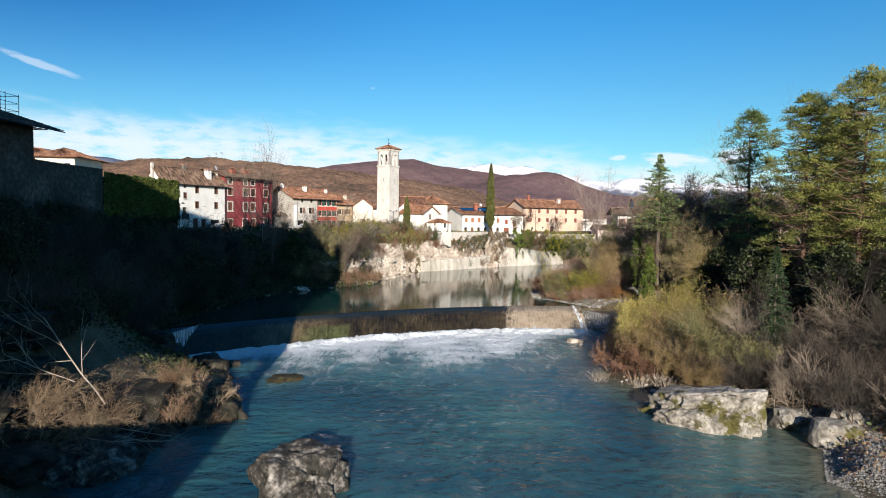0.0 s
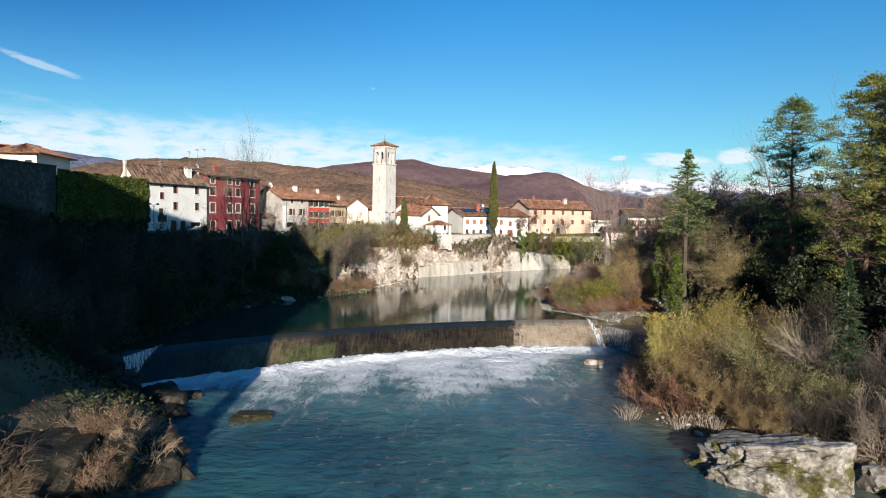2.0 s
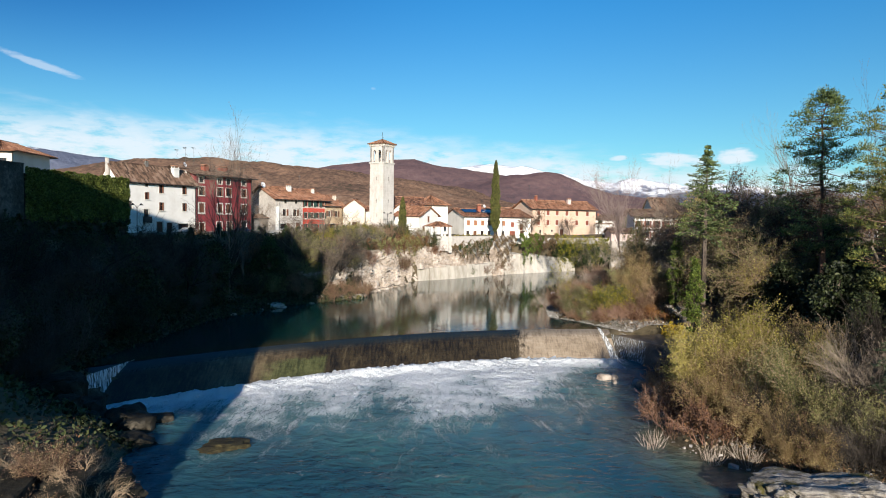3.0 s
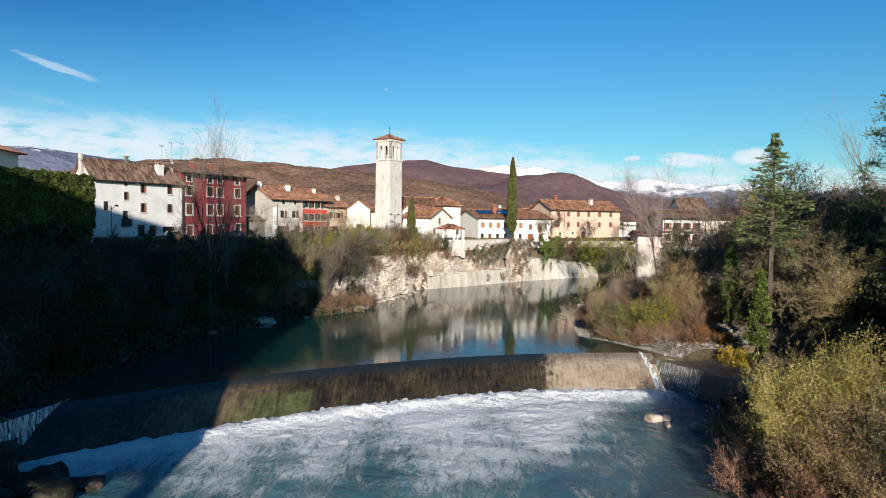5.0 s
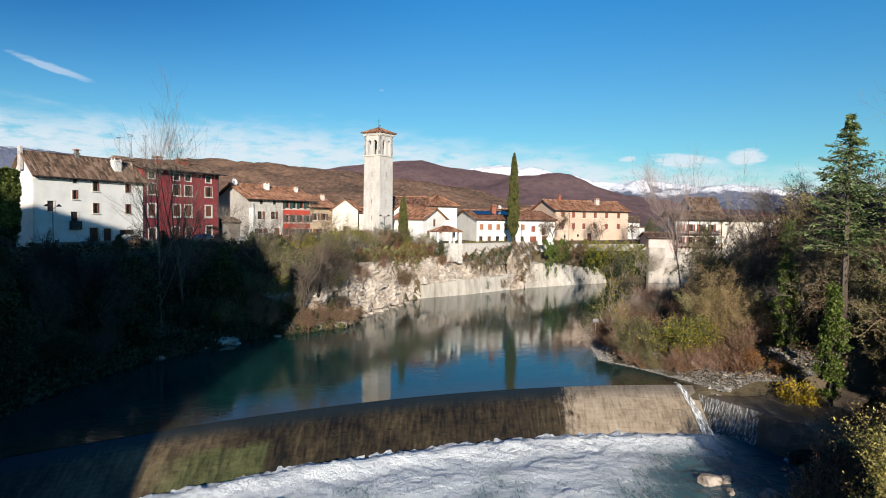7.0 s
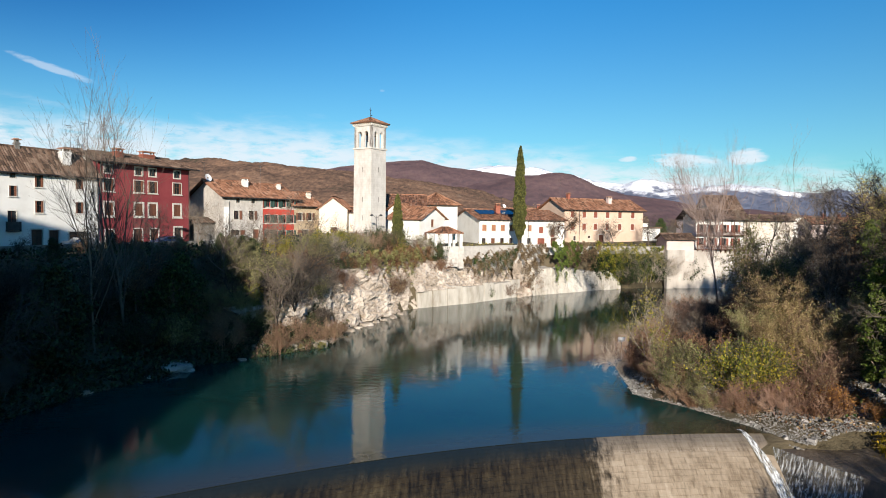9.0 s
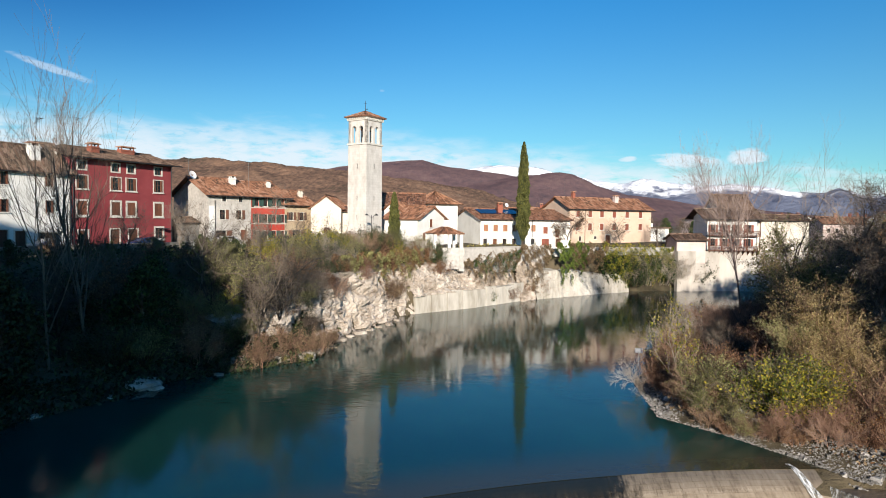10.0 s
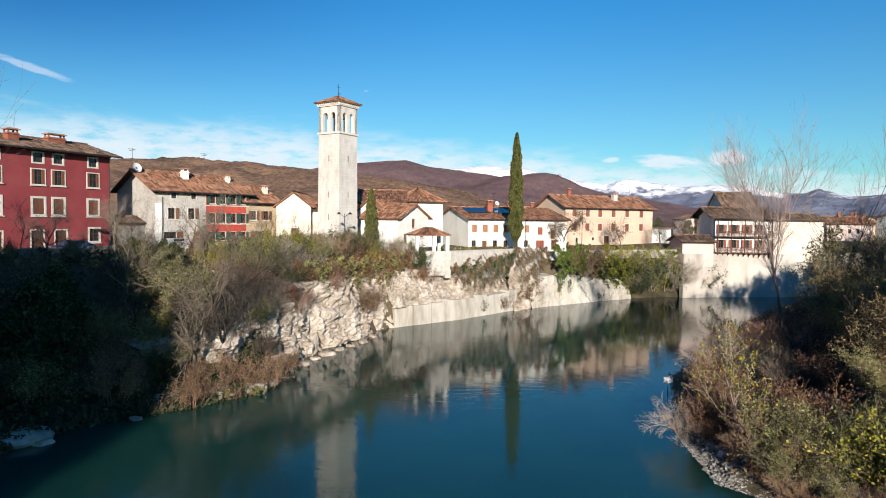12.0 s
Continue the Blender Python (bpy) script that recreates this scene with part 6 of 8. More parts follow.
def spruce(name, seed, height, radius, leaf="needle_dark", low=0.08, droop=0.25, gap=0.42):
    rng = np.random.default_rng(seed)
    segs, pts, axes = [(0, 0, -0.4, 0, 0, height * 0.5, height * 0.017, height * 0.011, 0), (0, 0, height * 0.5, 0, 0, height, height * 0.011, 0.015, 0)], [], []
    z = height * low
    while z < height - 0.15:
        k = z / height
        ln = radius * (1 - k) ** 0.85 * 1.05 + 0.12
        for b in range(7):
            a = rng.uniform(0, 6.283)
            L = ln * rng.uniform(0.55, 1.12)
            p = np.array([0, 0, z + rng.uniform(-0.15, 0.15)])
            d = np.array([math.cos(a), math.sin(a), 0.35 - droop + rng.normal() * 0.14])
            m = max(2, int(L / 0.6))
            for i in range(m):
                d = d / np.linalg.norm(d)
                q = p + d * L / m
                segs.append((*p, *q, 0.035 * (1 - i / m) + 0.01, 0.03 * (1 - (i + 1) / m) + 0.008, 1))
                d[2] -= droop * 0.4 if i < m * 0.6 else -droop * 0.7
                side = np.array([-d[1], d[0], 0])
                for s in range(12):
                    f = rng.random()
                    w = (1 - (i + f) / m) * 0.5 * L * 0.55 + 0.15
                    off = rng.uniform(-1, 1) * w
                    pts.append(p + (q - p) * f + side * off + [0, 0, -abs(off) * 0.3 + rng.normal() * 0.07])
                    axes.append(side * np.sign(off) * 0.7 + d * 0.8 + [0, 0, rng.normal() * 0.35 - 0.25])
                p = q
        z += gap * (0.8 + 0.5 * rng.random()) * (1 - 0.45 * k)
    leaves = leaf_quads(np.array(pts), 0.2, rng, axis=np.array(axes), ratio=0.24)
    return plant_meshes(name, segs, leaves, 1, "bark", "bark", leaf)


def pine(name, seed, height, radius, bare=0.4, leaf="needle_pine", clumps=120, per=52):
    rng = np.random.default_rng(seed)
    segs, pts, axes = [], [], []
    p = np.array([0, 0, -0.4])
    line = [p]
    for i in range(9):
        q = np.array([rng.normal() * 0.12, rng.normal() * 0.12, height * (i + 1) / 9])
        r = height * 0.016
        segs.append((*p, *q, r * (1 - i / 9.6), r * (1 - (i + 1) / 9.6), 0))
        p = q
        line.append(p)
    line = np.array(line)
    for c in range(clumps):
        t = bare + (1 - bare) * (rng.random() ** 0.85)
        k = (t - bare) / (1 - bare)
        prof = (1 - k) ** 0.55 * (0.35 + 0.65 * min(1, k * 3.5)) + 0.08
        a, L = rng.uniform(0, 6.283), radius * prof * rng.uniform(0.25, 1.1)
        z0 = height * t
        start = np.array([np.interp(z0, line[:, 2], line[:, 0]), np.interp(z0, line[:, 2], line[:, 1]), z0])
        end = start + [math.cos(a) * L, math.sin(a) * L, L * rng.uniform(-0.2, 0.45)]
        mid = (start + end) / 2 + [0, 0, -0.1 * L]
        segs += [(*start, *mid, 0.05, 0.03, 1), (*mid, *end, 0.03, 0.012, 1)]
        v = rng.normal(size=(per, 3))
        v /= np.linalg.norm(v, axis=1, keepdims=True)
        v[:, 2] = np.abs(v[:, 2]) * 0.85 - 0.15
        rad = rng.uniform(0.6, 1.25)
        pts.append(end + v * rad * rng.uniform(0.15, 1.0, (per, 1)))
        axes.append(v + [0, 0, 0.35])
    leaves = leaf_quads(np.concatenate(pts), 0.13, rng, axis=np.concatenate(axes), ratio=0.26)
    return plant_meshes(name, segs, leaves, 1, "bark_pine", "bark_pine", leaf)


def cypress_meshes(name, seed, height, radius, n):
    rng = np.random.default_rng(seed)
    t = rng.random(n)
    prof = radius * np.minimum(1, (t * 7) ** 0.7) * (1 - t ** 2.2) ** 0.6
    a = rng.uniform(0, 6.283, n)
    lump = 1 + 0.16 * np.sin(a * 3 + t * 26) + 0.10 * np.sin(a * 5 - t * 61)
    rr = prof * lump * rng.uniform(0.82, 1.05, n)
    pts = np.stack([np.cos(a) * rr, np.sin(a) * rr, 1.2 + t * (height - 1.3)], 1)
    ax = np.stack([np.cos(a) * 0.25, np.sin(a) * 0.25, np.full(n, 1.0)], 1)
    leaves = leaf_quads(pts, 0.20, rng, axis=ax, ratio=0.35)
    core = []
    for k in range(12):
        f0, f1 = k / 12, (k + 1) / 12
        g = lambda f: radius * 0.8 * min(1, (f * 7 + 0.05) ** 0.7) * (1 - f ** 2.2) ** 0.6
        core.append((0, 0, 1.2 + f0 * (height - 1.4), 0, 0, 1.2 + f1 * (height - 1.4), g(f0), g(f1)))
    cv, cf = tubes(core, 10)
    out = [("trunk", mesh_np(name + "_trunk", *tubes([(0, 0, -0.5, 0, 0, 2.2, 0.22, 0.18)], 8)))]
    out[0][1].materials.append(M["bark"])
    me = mesh_np(name + "_crown", *joined(leaves, (cv, cf)))
    me.materials.append(M["cypress"])
    return out + [("crown", me)]


def put(name, meshes, x, y, scale=1.0, turn=0.0, label="", category="tree", group="", z=None, stretch=1.0):
    """Stands a plant on the ground; plants of one kind share their meshes."""
    ob = new(name)
    zz = float(ground_z(np.array([x]), np.array([y]))[0]) if z is None else z
    ob.matrix_world = pose(x, y, zz, 0, 0, turn) @ Matrix.Diagonal((scale, scale, scale * stretch, 1))
    tagged(ob, label, category, group)
    for part_name, me in meshes:
        p = part(part_name, me, None, ob)
        if category == "shrub" and part_name == "branchwork":
            tagged(p, kind="stuff")
    return ob


R4 = random.Random(11)


def pick(variants):
    return variants[R4.randrange(len(variants))]


# variants, built once
BARE = [bare_tree("bare_tree", 20 + k, 8.0, 0.1 * k, kids=(1, 2, 2, 2), wiggle=0.13, angle=48) for k in range(4)]
BARE_PALE = [bare_tree("pale_tree", 30 + k, 7.0, 0.25, kids=(1, 2, 2, 2), wiggle=0.16, angle=50, fine="twig_pale", wood="twig_pale") for k in range(3)]
RUSSET = [bare_tree("russet_tree", 40 + k, 8.0, 0.1, kids=(1, 2, 2, 2), wiggle=0.12, leaf="leaf_rust", nleaf=2600, size=0.11) for k in range(3)]
OLIVE = [bare_tree("olive_tree", 50 + k, 7.5, 0.1, kids=(1, 2, 2, 2), wiggle=0.12, leaf="leaf_sage", nleaf=4200, size=0.10) for k in range(3)]
TALL = [bare_tree("tall_bare_tree", 60 + k, 15.0, 0.03, kids=(1, 1, 2, 1), angle=27, lift=0.14, r=0.12, wiggle=0.06, fine="twig", wood="twig") for k in range(3)]
CROWNED = [bare_tree("crowned_bare_tree", 65, 18.0, 0.03, kids=(2, 2, 2, 2), angle=27, lift=0.14, first=0.42, r=0.13, wiggle=0.08, fine="twig_mauve", wood="twig_mauve", leaf="leaf_tan", nleaf=700, size=0.07)]
WILLOW = [shrub("willow", 70 + k, 5.4, 4.4, 22, "leaf_olive", 30000, 0.068, "twig_tan", kids=(1, 2, 1), spread=0.20, r=0.02) for k in range(3)]
WILLOW_SAGE = [shrub("sage_willow", 74 + k, 5.0, 4.4, 22, "leaf_sage", 26000, 0.066, "twig_tan", kids=(1, 2, 1), spread=0.17, r=0.02) for k in range(2)]
WILLOW_BUFF = [shrub("buff_willow", 77 + k, 4.6, 4.4, 22, "leaf_buff", 22000, 0.062, "twig_red", kids=(1, 2, 1), spread=0.16, r=0.02) for k in range(2)]
SAGEB = [shrub("sage_shrub", 83 + k, 3.2, 3.0, 20, "leaf_sage", 6500, 0.07, "twig", spread=0.11) for k in range(2)]
GREENB = [shrub("green_shrub", 80 + k, 3.2, 3.0, 18, "leaf_green", 4200, 0.09, "twig", spread=0.14) for k in range(3)]
TANB = [shrub("tan_shrub", 90 + k, 3.2, 3.2, 22, "leaf_tan", 3000, 0.075, "twig_red", spread=0.14) for k in range(3)]
RUSTB = [shrub("rust_shrub", 100 + k, 2.4, 3.0, 22, "leaf_rust", 3000, 0.08, "twig_red", spread=0.14) for k in range(3)]
TWIGB = [shrub("twiggy_shrub", 110 + k, 3.4, 4.0, 20, "", 0, fine=("twig", "twig_red", "twig_pale")[k], kids=(2, 2, 2), most=2) for k in range(3)]
YELLOWB = [shrub("yellow_shrub", 120, 3.6, 2.6, 12, "leaf_yellow", 3200, 0.13, "twig", spread=0.2)]
# BARE_DARK, TWIGD, DARKB and DARK: plants with shade put into their colours
BARE_DARK = [bare_tree("dark_bare_tree", 25 + k, 8.0, 0.1 * k, kids=(1, 2, 2, 2), wiggle=0.13, angle=48, fine="twig_shade", wood="twig_shade") for k in range(3)]
TWIGD = [shrub("dark_twiggy_shrub", 115 + k, 3.4, 4.0, 20, "", 0, fine="twig_shade", kids=(2, 2, 2), most=2) for k in range(2)]
DARKB = [shrub("dark_shrub", 85 + k, 3.2, 3.0, 18, "leaf_shade", 4200, 0.10, "twig_shade", spread=0.14) for k in range(2)]
MESSY = [shrub("tangled_brush", 135 + k, 3.0, 4.4, 15, "", 0, fine="twig_tan", kids=(1, 2, 1), most=2, r=0.034, droop=0.10, upright=0.7) for k in range(3)]
LIMEB = [shrub("lime_shrub", 125 + k, 3.2, 3.2, 20, "leaf_lime", 6000, 0.09, "twig", spread=0.16) for k in range(2)]
REEDS = [shrub("dry_brush", 130 + k, 2.0, 2.2, 46, "", 0, fine=("twig_pale", "twig_red")[k], kids=(0, 1, 1), most=1, r=0.016) for k in range(2)]
IVYT = [clumpy("ivy_tree", 140 + k, 8.6, 2.2, 0.06, 80, 130, "leaf_ivy", 0.11, radius=0.5) for k in range(2)]
RUSTO = [shrub("orange_shrub", 105 + k, 2.0, 3.0, 20, "leaf_orange", 3200, 0.08, "twig_red", spread=0.14) for k in range(2)]
OCHRE = [bare_tree("ochre_tree", 55 + k, 9.5, 0.08, kids=(2, 2, 2, 2), wiggle=0.13, angle=48, first=0.62, leaf=("leaf_sage", "leaf_buff", "leaf_olive")[k], nleaf=5000, size=0.08, fine="twig_tan", wood="bark") for k in range(3)]
DARK = [clumpy("dark_evergreen", 155 + k, 7.5, 5.2, 0.05, 80, 70, "leaf_shade", 0.17, radius=1.0) for k in range(2)]
LAUREL = [clumpy("evergreen", 150 + k, 7.5, 5.6, 0.12, 80, 75, "leaf_green", 0.17, radius=1.0) for k in range(3)]
SPRUCE = [spruce("spruce", 160, 17.0, 7.0, "needle_mid", 0.43, 0.18, 0.62), spruce("spruce", 161, 15.0, 3.4, "needle_dark", 0.1, 0.3)]
PINE = [pine("pine", 170 + k, 22.0, 5.6, 0.16 + 0.07 * k, clumps=300, per=120) for k in range(3)]
PINE_THIN = [pine("pine", 175, 21.0, 4.4, 0.3, clumps=170, per=110, leaf="needle_mid")]


def near_shore(lo, hi, x0, x1, y0, y1, n, gap, taken, left=True):
    """Scattered spots at a distance from the water between lo and hi, no two closer than gap."""
    out, tries = [], 0
    while len(out) < n and tries < n * 60:
        tries += 1
        x, y = R4.uniform(x0, x1), R4.uniform(y0, y1)
        if any((x - a) ** 2 + (y - b) ** 2 < gap * gap for a, b in out + taken):
            continue
        d, who = river_distance(np.array([x]), np.array([y]))
        if lo < d[0] < hi and (who[0] < len(LEFT) - 1) == left:
            out.append((x, y))
    return out


# -- left bank, mostly in shade: bare trees, evergreens and ivy on the slope --
LB = "trees on the shaded bank"
# SHADY plants carry the shade of the bank in their own dark colours
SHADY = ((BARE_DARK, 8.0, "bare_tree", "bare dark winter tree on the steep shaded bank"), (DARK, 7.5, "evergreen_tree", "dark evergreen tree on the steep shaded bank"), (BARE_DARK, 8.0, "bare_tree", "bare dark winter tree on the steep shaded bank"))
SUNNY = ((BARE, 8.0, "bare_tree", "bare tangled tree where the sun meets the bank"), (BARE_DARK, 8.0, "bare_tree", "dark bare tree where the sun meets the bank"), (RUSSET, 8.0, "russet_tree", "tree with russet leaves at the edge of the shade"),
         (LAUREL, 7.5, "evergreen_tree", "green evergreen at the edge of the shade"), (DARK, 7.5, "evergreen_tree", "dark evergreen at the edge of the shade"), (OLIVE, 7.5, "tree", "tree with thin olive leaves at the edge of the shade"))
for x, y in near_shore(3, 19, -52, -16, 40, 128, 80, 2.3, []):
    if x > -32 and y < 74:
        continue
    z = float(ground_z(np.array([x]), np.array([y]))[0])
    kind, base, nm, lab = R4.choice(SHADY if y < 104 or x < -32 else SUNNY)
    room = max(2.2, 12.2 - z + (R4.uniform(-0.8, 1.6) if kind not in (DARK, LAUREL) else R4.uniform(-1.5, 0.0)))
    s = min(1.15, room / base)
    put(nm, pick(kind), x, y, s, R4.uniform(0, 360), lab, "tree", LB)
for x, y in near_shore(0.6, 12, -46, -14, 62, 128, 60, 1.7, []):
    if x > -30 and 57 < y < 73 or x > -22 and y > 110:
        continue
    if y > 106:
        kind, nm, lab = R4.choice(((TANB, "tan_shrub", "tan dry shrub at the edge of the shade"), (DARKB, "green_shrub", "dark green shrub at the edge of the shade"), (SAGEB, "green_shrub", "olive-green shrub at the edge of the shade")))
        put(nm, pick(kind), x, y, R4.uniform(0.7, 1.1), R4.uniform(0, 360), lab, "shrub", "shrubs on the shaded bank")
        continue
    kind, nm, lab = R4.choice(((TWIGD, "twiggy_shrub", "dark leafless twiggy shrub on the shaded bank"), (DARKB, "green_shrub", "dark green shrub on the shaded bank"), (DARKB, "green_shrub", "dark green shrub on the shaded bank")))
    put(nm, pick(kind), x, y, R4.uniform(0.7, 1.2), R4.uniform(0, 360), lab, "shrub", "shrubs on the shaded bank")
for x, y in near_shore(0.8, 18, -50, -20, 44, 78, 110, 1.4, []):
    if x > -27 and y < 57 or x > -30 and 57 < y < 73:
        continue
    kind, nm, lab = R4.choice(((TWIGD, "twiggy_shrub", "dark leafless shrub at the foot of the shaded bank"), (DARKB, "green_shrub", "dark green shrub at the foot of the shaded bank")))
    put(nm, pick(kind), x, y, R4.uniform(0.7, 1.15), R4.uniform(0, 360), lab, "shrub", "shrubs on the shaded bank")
for x, y, s, k in ((-27.4, 104.2, 1.1, 0), (-28.6, 101.4, 0.95, 1), (-34.0, 112.0, 0.95, 2)):
    put("tall_bare_tree", TALL[k], x, y, s, 40 * k, "tall slender bare tree rising above the bank", "tree", "tall bare trees by the street", z=4.0 + 3 * (k == 2))
put("bare_tree", BARE_DARK[1], -36.5, 128.5, 0.62, 20, "small dark reddish bare tree before the red house", "tree", z=11.4)
put("bare_tree", BARE_DARK[2], -39.5, 121.0, 0.6, 120, "small dark bare tree on the street edge", "tree", z=11.0)
for x, y, z, s, t in ((-30.5, 118.0, 6.4, 0.6, 40), (-27.0, 121.0, 5.2, 0.7, 250), (-37.5, 108.5, 5.8, 0.75, 10), (-33.4, 113.5, 5.0, 0.8, 130)):
    put("bare_tree", (BARE if x < -32 else BARE_PALE)[int(t) % 3], x, y, s, t, "bare-branched tree leaning out of the shade", "tree", "bare trees at the edge of the shade", z=z)
for x, y, s, t in ((-24.5, 118.5, 0.7, 30), (-20.5, 125.0, 0.7, 200), (-30.0, 113.0, 0.7, 300), (-26.5, 137.5, 0.6, 90), (-21.0, 146.0, 0.5, 10), (-33.5, 135.5, 0.6, 160), (-17.0, 150.5, 0.45, 60)):
    put("bare_tree", pick(BARE), x, y, s, t, "bare-branched tree catching the sun at the bank's edge", "tree", "pale bare trees")
# sunlit end of the slope before the stone houses
for x, y in near_shore(4, 17, -34, -14, 124, 152, 26, 2.0, []):
    kind, base, nm, lab = R4.choice(((BARE, 8.0, "bare_tree", "bare tangled tree on the sunlit bank"), (LAUREL, 7.5, "evergreen_tree", "green evergreen on the sunlit bank"), (BARE, 8.0, "bare_tree", "bare tangled tree on the sunlit bank"), (OLIVE, 7.5, "tree", "tree with thin olive leaves on the sunlit bank"), (DARK, 7.5, "evergreen_tree", "dark evergreen on the sunlit bank"), (RUSSET, 8.0, "russet_tree", "tree with russet leaves on the sunlit bank")))
    z = float(ground_z(np.array([x]), np.array([y]))[0])
    put(nm, pick(kind), x, y, max(0.26, min(0.8, (12.2 - z) / base)), R4.uniform(0, 360), lab, "tree", "trees before the stone houses")
for x, y in near_shore(1.5, 9, -24, -2, 112, 152, 60, 1.2, []):
    if y < 119.5 and x > -17.5:
        continue
    kind, nm, lab = R4.choice(((SAGEB, "green_shrub", "olive-green shrub on the cliff top"), (LIMEB, "green_shrub", "yellowing green shrub on the cliff top"), (TWIGB, "twiggy_shrub", "tangled leafless shrub on the cliff top"), (RUSTB, "shrub", "rust-brown shrub on the cliff top"), (GREENB, "green_shrub", "green shrub on the cliff top"), (TANB, "tan_shrub", "tan dry shrub on the cliff top")))
    put(nm, pick(kind), x, y, R4.uniform(0.6, 1.0), R4.uniform(0, 360), lab, "shrub", "shrubs on the cliff top")
for k, (x, y, s) in enumerate(((-16.5, 111.5, 0.8), (-14.5, 113.5, 0.9), (-13.0, 116.0, 0.9), (-13.2, 119.5, 0.8), (-15.8, 114.5, 1.0), (-18.5, 110.5, 0.8), (-12.4, 121.5, 0.6))):
    put("dry_brush", REEDS[1] if k % 2 else TANB[k % 3], x, y, s * 0.85, 50 * k, "reddish dry brush on the small headland", "shrub", "brush on the headland", z=2.9)
for k, (x, y, z, s) in enumerate(((-16.8, 119.0, 5.6, 0.7), (-15.6, 121.2, 7.0, 0.75), (-14.8, 123.2, 7.6, 0.8), (-17.6, 121.4, 7.4, 0.85), (-16.2, 124.2, 8.6, 0.8), (-18.4, 117.4, 4.6, 0.7), (-14.2, 121.0, 4.6, 0.5), (-13.6, 125.8, 8.4, 0.7))):
    put("shrub", (TANB, SAGEB, TWIGB, RUSTB)[k % 4][k % 2], x, y, s, 67 * k, "olive and tan shrub hanging over the broken rocks", "shrub", "shrubs over the broken rocks", z=z)
# terrace, quarry edge and garden wall
for k, (x, y, s, kind, nm, lab) in enumerate(((-8.5, 146.5, 1.0, GREENB, "green_shrub", "green shrub hanging over the cliff"), (-6.5, 147.8, 1.1, RUSTB, "shrub", "reddish shrub hanging over the cliff"), (-5.0, 149.0, 1.1, TWIGB, "twiggy_shrub", "bare reddish shrub on the cliff edge"),
                                              (-3.5, 149.6, 1.0, GREENB, "green_shrub", "dense green shrub beside the shelter"), (-10.5, 145.0, 1.0, RUSTB, "shrub", "rust-leaved shrub hanging over the cliff"), (-12.0, 142.0, 1.0, TANB, "tan_shrub", "tan shrub hanging over the cliff"),
                                              (3.2, 154.0, 0.7, TANB, "tan_shrub", "dry shrub on the quarry ledge"), (6.0, 156.4, 0.7, GREENB, "green_shrub", "olive shrub on the quarry ledge"), (9.0, 159.6, 0.8, TANB, "tan_shrub", "dry shrub on the quarry ledge"), (12.6, 163.8, 1.0, RUSTB, "shrub", "rust-brown shrub on the rock rib"), (14.0, 164.8, 1.1, TANB, "tan_shrub", "tan creeper on the rock rib"))):
    put(nm, kind[k % 3], x, y, s, 47 * k, lab, "shrub", "shrubs on the cliff top")
for k in range(16):
    x = 31 + k * 1.05
    y = 177.3 + (x - 31) * 0.33
    kind, nm, lab = ((GREENB, "green_shrub", "green riverside shrub below the garden wall"), (OLIVE, "tree", "small olive-leaved tree below the garden wall"), (TWIGB, "twiggy_shrub", "bare shrub below the garden wall"))[k % 3]
    put(nm, kind[k % 3], x, y, R4.uniform(1.2, 1.8) if kind is not OLIVE else R4.uniform(0.6, 0.85), 33 * k, lab, "shrub", "shrubs below the garden wall", z=3.6 + 1.6 * R4.random())
for k, (x, y, s) in enumerate(((21.0, 174.5, 0.85), (33.0, 181.0, 0.7), (41.0, 185.0, 0.7), (46.0, 185.5, 0.6))):
    put("bare_tree", BARE[k % 4] if k else RUSSET[0], x, y, s, 80 * k, "small bare tree before the garden wall", "tree", "garden trees", z=10.8)
for k in range(9):
    put("shrub", (TANB, GREENB, RUSTB)[k % 3][k % 3], -40 + k * 4.2 + R4.uniform(-1, 1), 119 + k * 3.6 + R4.uniform(-2, 2), R4.uniform(0.4, 0.6), 41 * k, "low winter shrub along the street edge", "shrub", "street shrubs")

for k in range(30):
    x = 13.5 + 22 * R4.random()
    y = 163.5 + (x - 13.5) * 0.72 + R4.uniform(1.0, 4.0)
    kind, nm, lab = R4.choice(((TANB, "tan_shrub", "tan dry shrub below the garden wall"), (GREENB, "green_shrub", "olive-green shrub below the garden wall"), (RUSTB, "shrub", "rust-brown shrub below the garden wall")))
    put(nm, pick(kind), x, y, R4.uniform(0.35, 0.6), R4.uniform(0, 360), lab, "shrub", "shrubs below the garden wall")
# tall cypress and its small neighbour
put("cypress", cypress_meshes("cypress", 5, 18.0, 1.05, 16000), 12.1, 166.0, 1.0, 0, "tall slim olive-green cypress on the river terrace", "tree", z=11.2)
put("cypress", cypress_meshes("small_cypress", 6, 8.4, 0.78, 6000), -8.95, 156.0, 1.0, 0, "small slim cypress beside the bell tower", "tree", z=11.6)

# -- right bank --
# conifers
for k, (x, y, s, kind, lab) in enumerate(((38.3, 80.6, 1.14, PINE_THIN[0], "tall pine with open layered crown and bare stem"), (37.2, 66.0, 1.02, PINE[0], "tall pine with yellow-green crown"), (40.0, 61.5, 1.08, PINE[1], "tall dark pine with reddish stem"),
                                          (42.5, 69.0, 0.95, PINE[2], "tall pine at the edge of the wood"), (45.0, 58.0, 1.05, PINE[0], "tall pine at the edge of the wood"), (46.5, 77.0, 0.85, PINE[1], "pine at the edge of the wood"))):
    put("pine", kind, x, y, s, 70 * k, lab, "tree", "tall pines", z=float(ground_z(np.array([x]), np.array([y]))[0]) - 0.3, stretch=1.0)
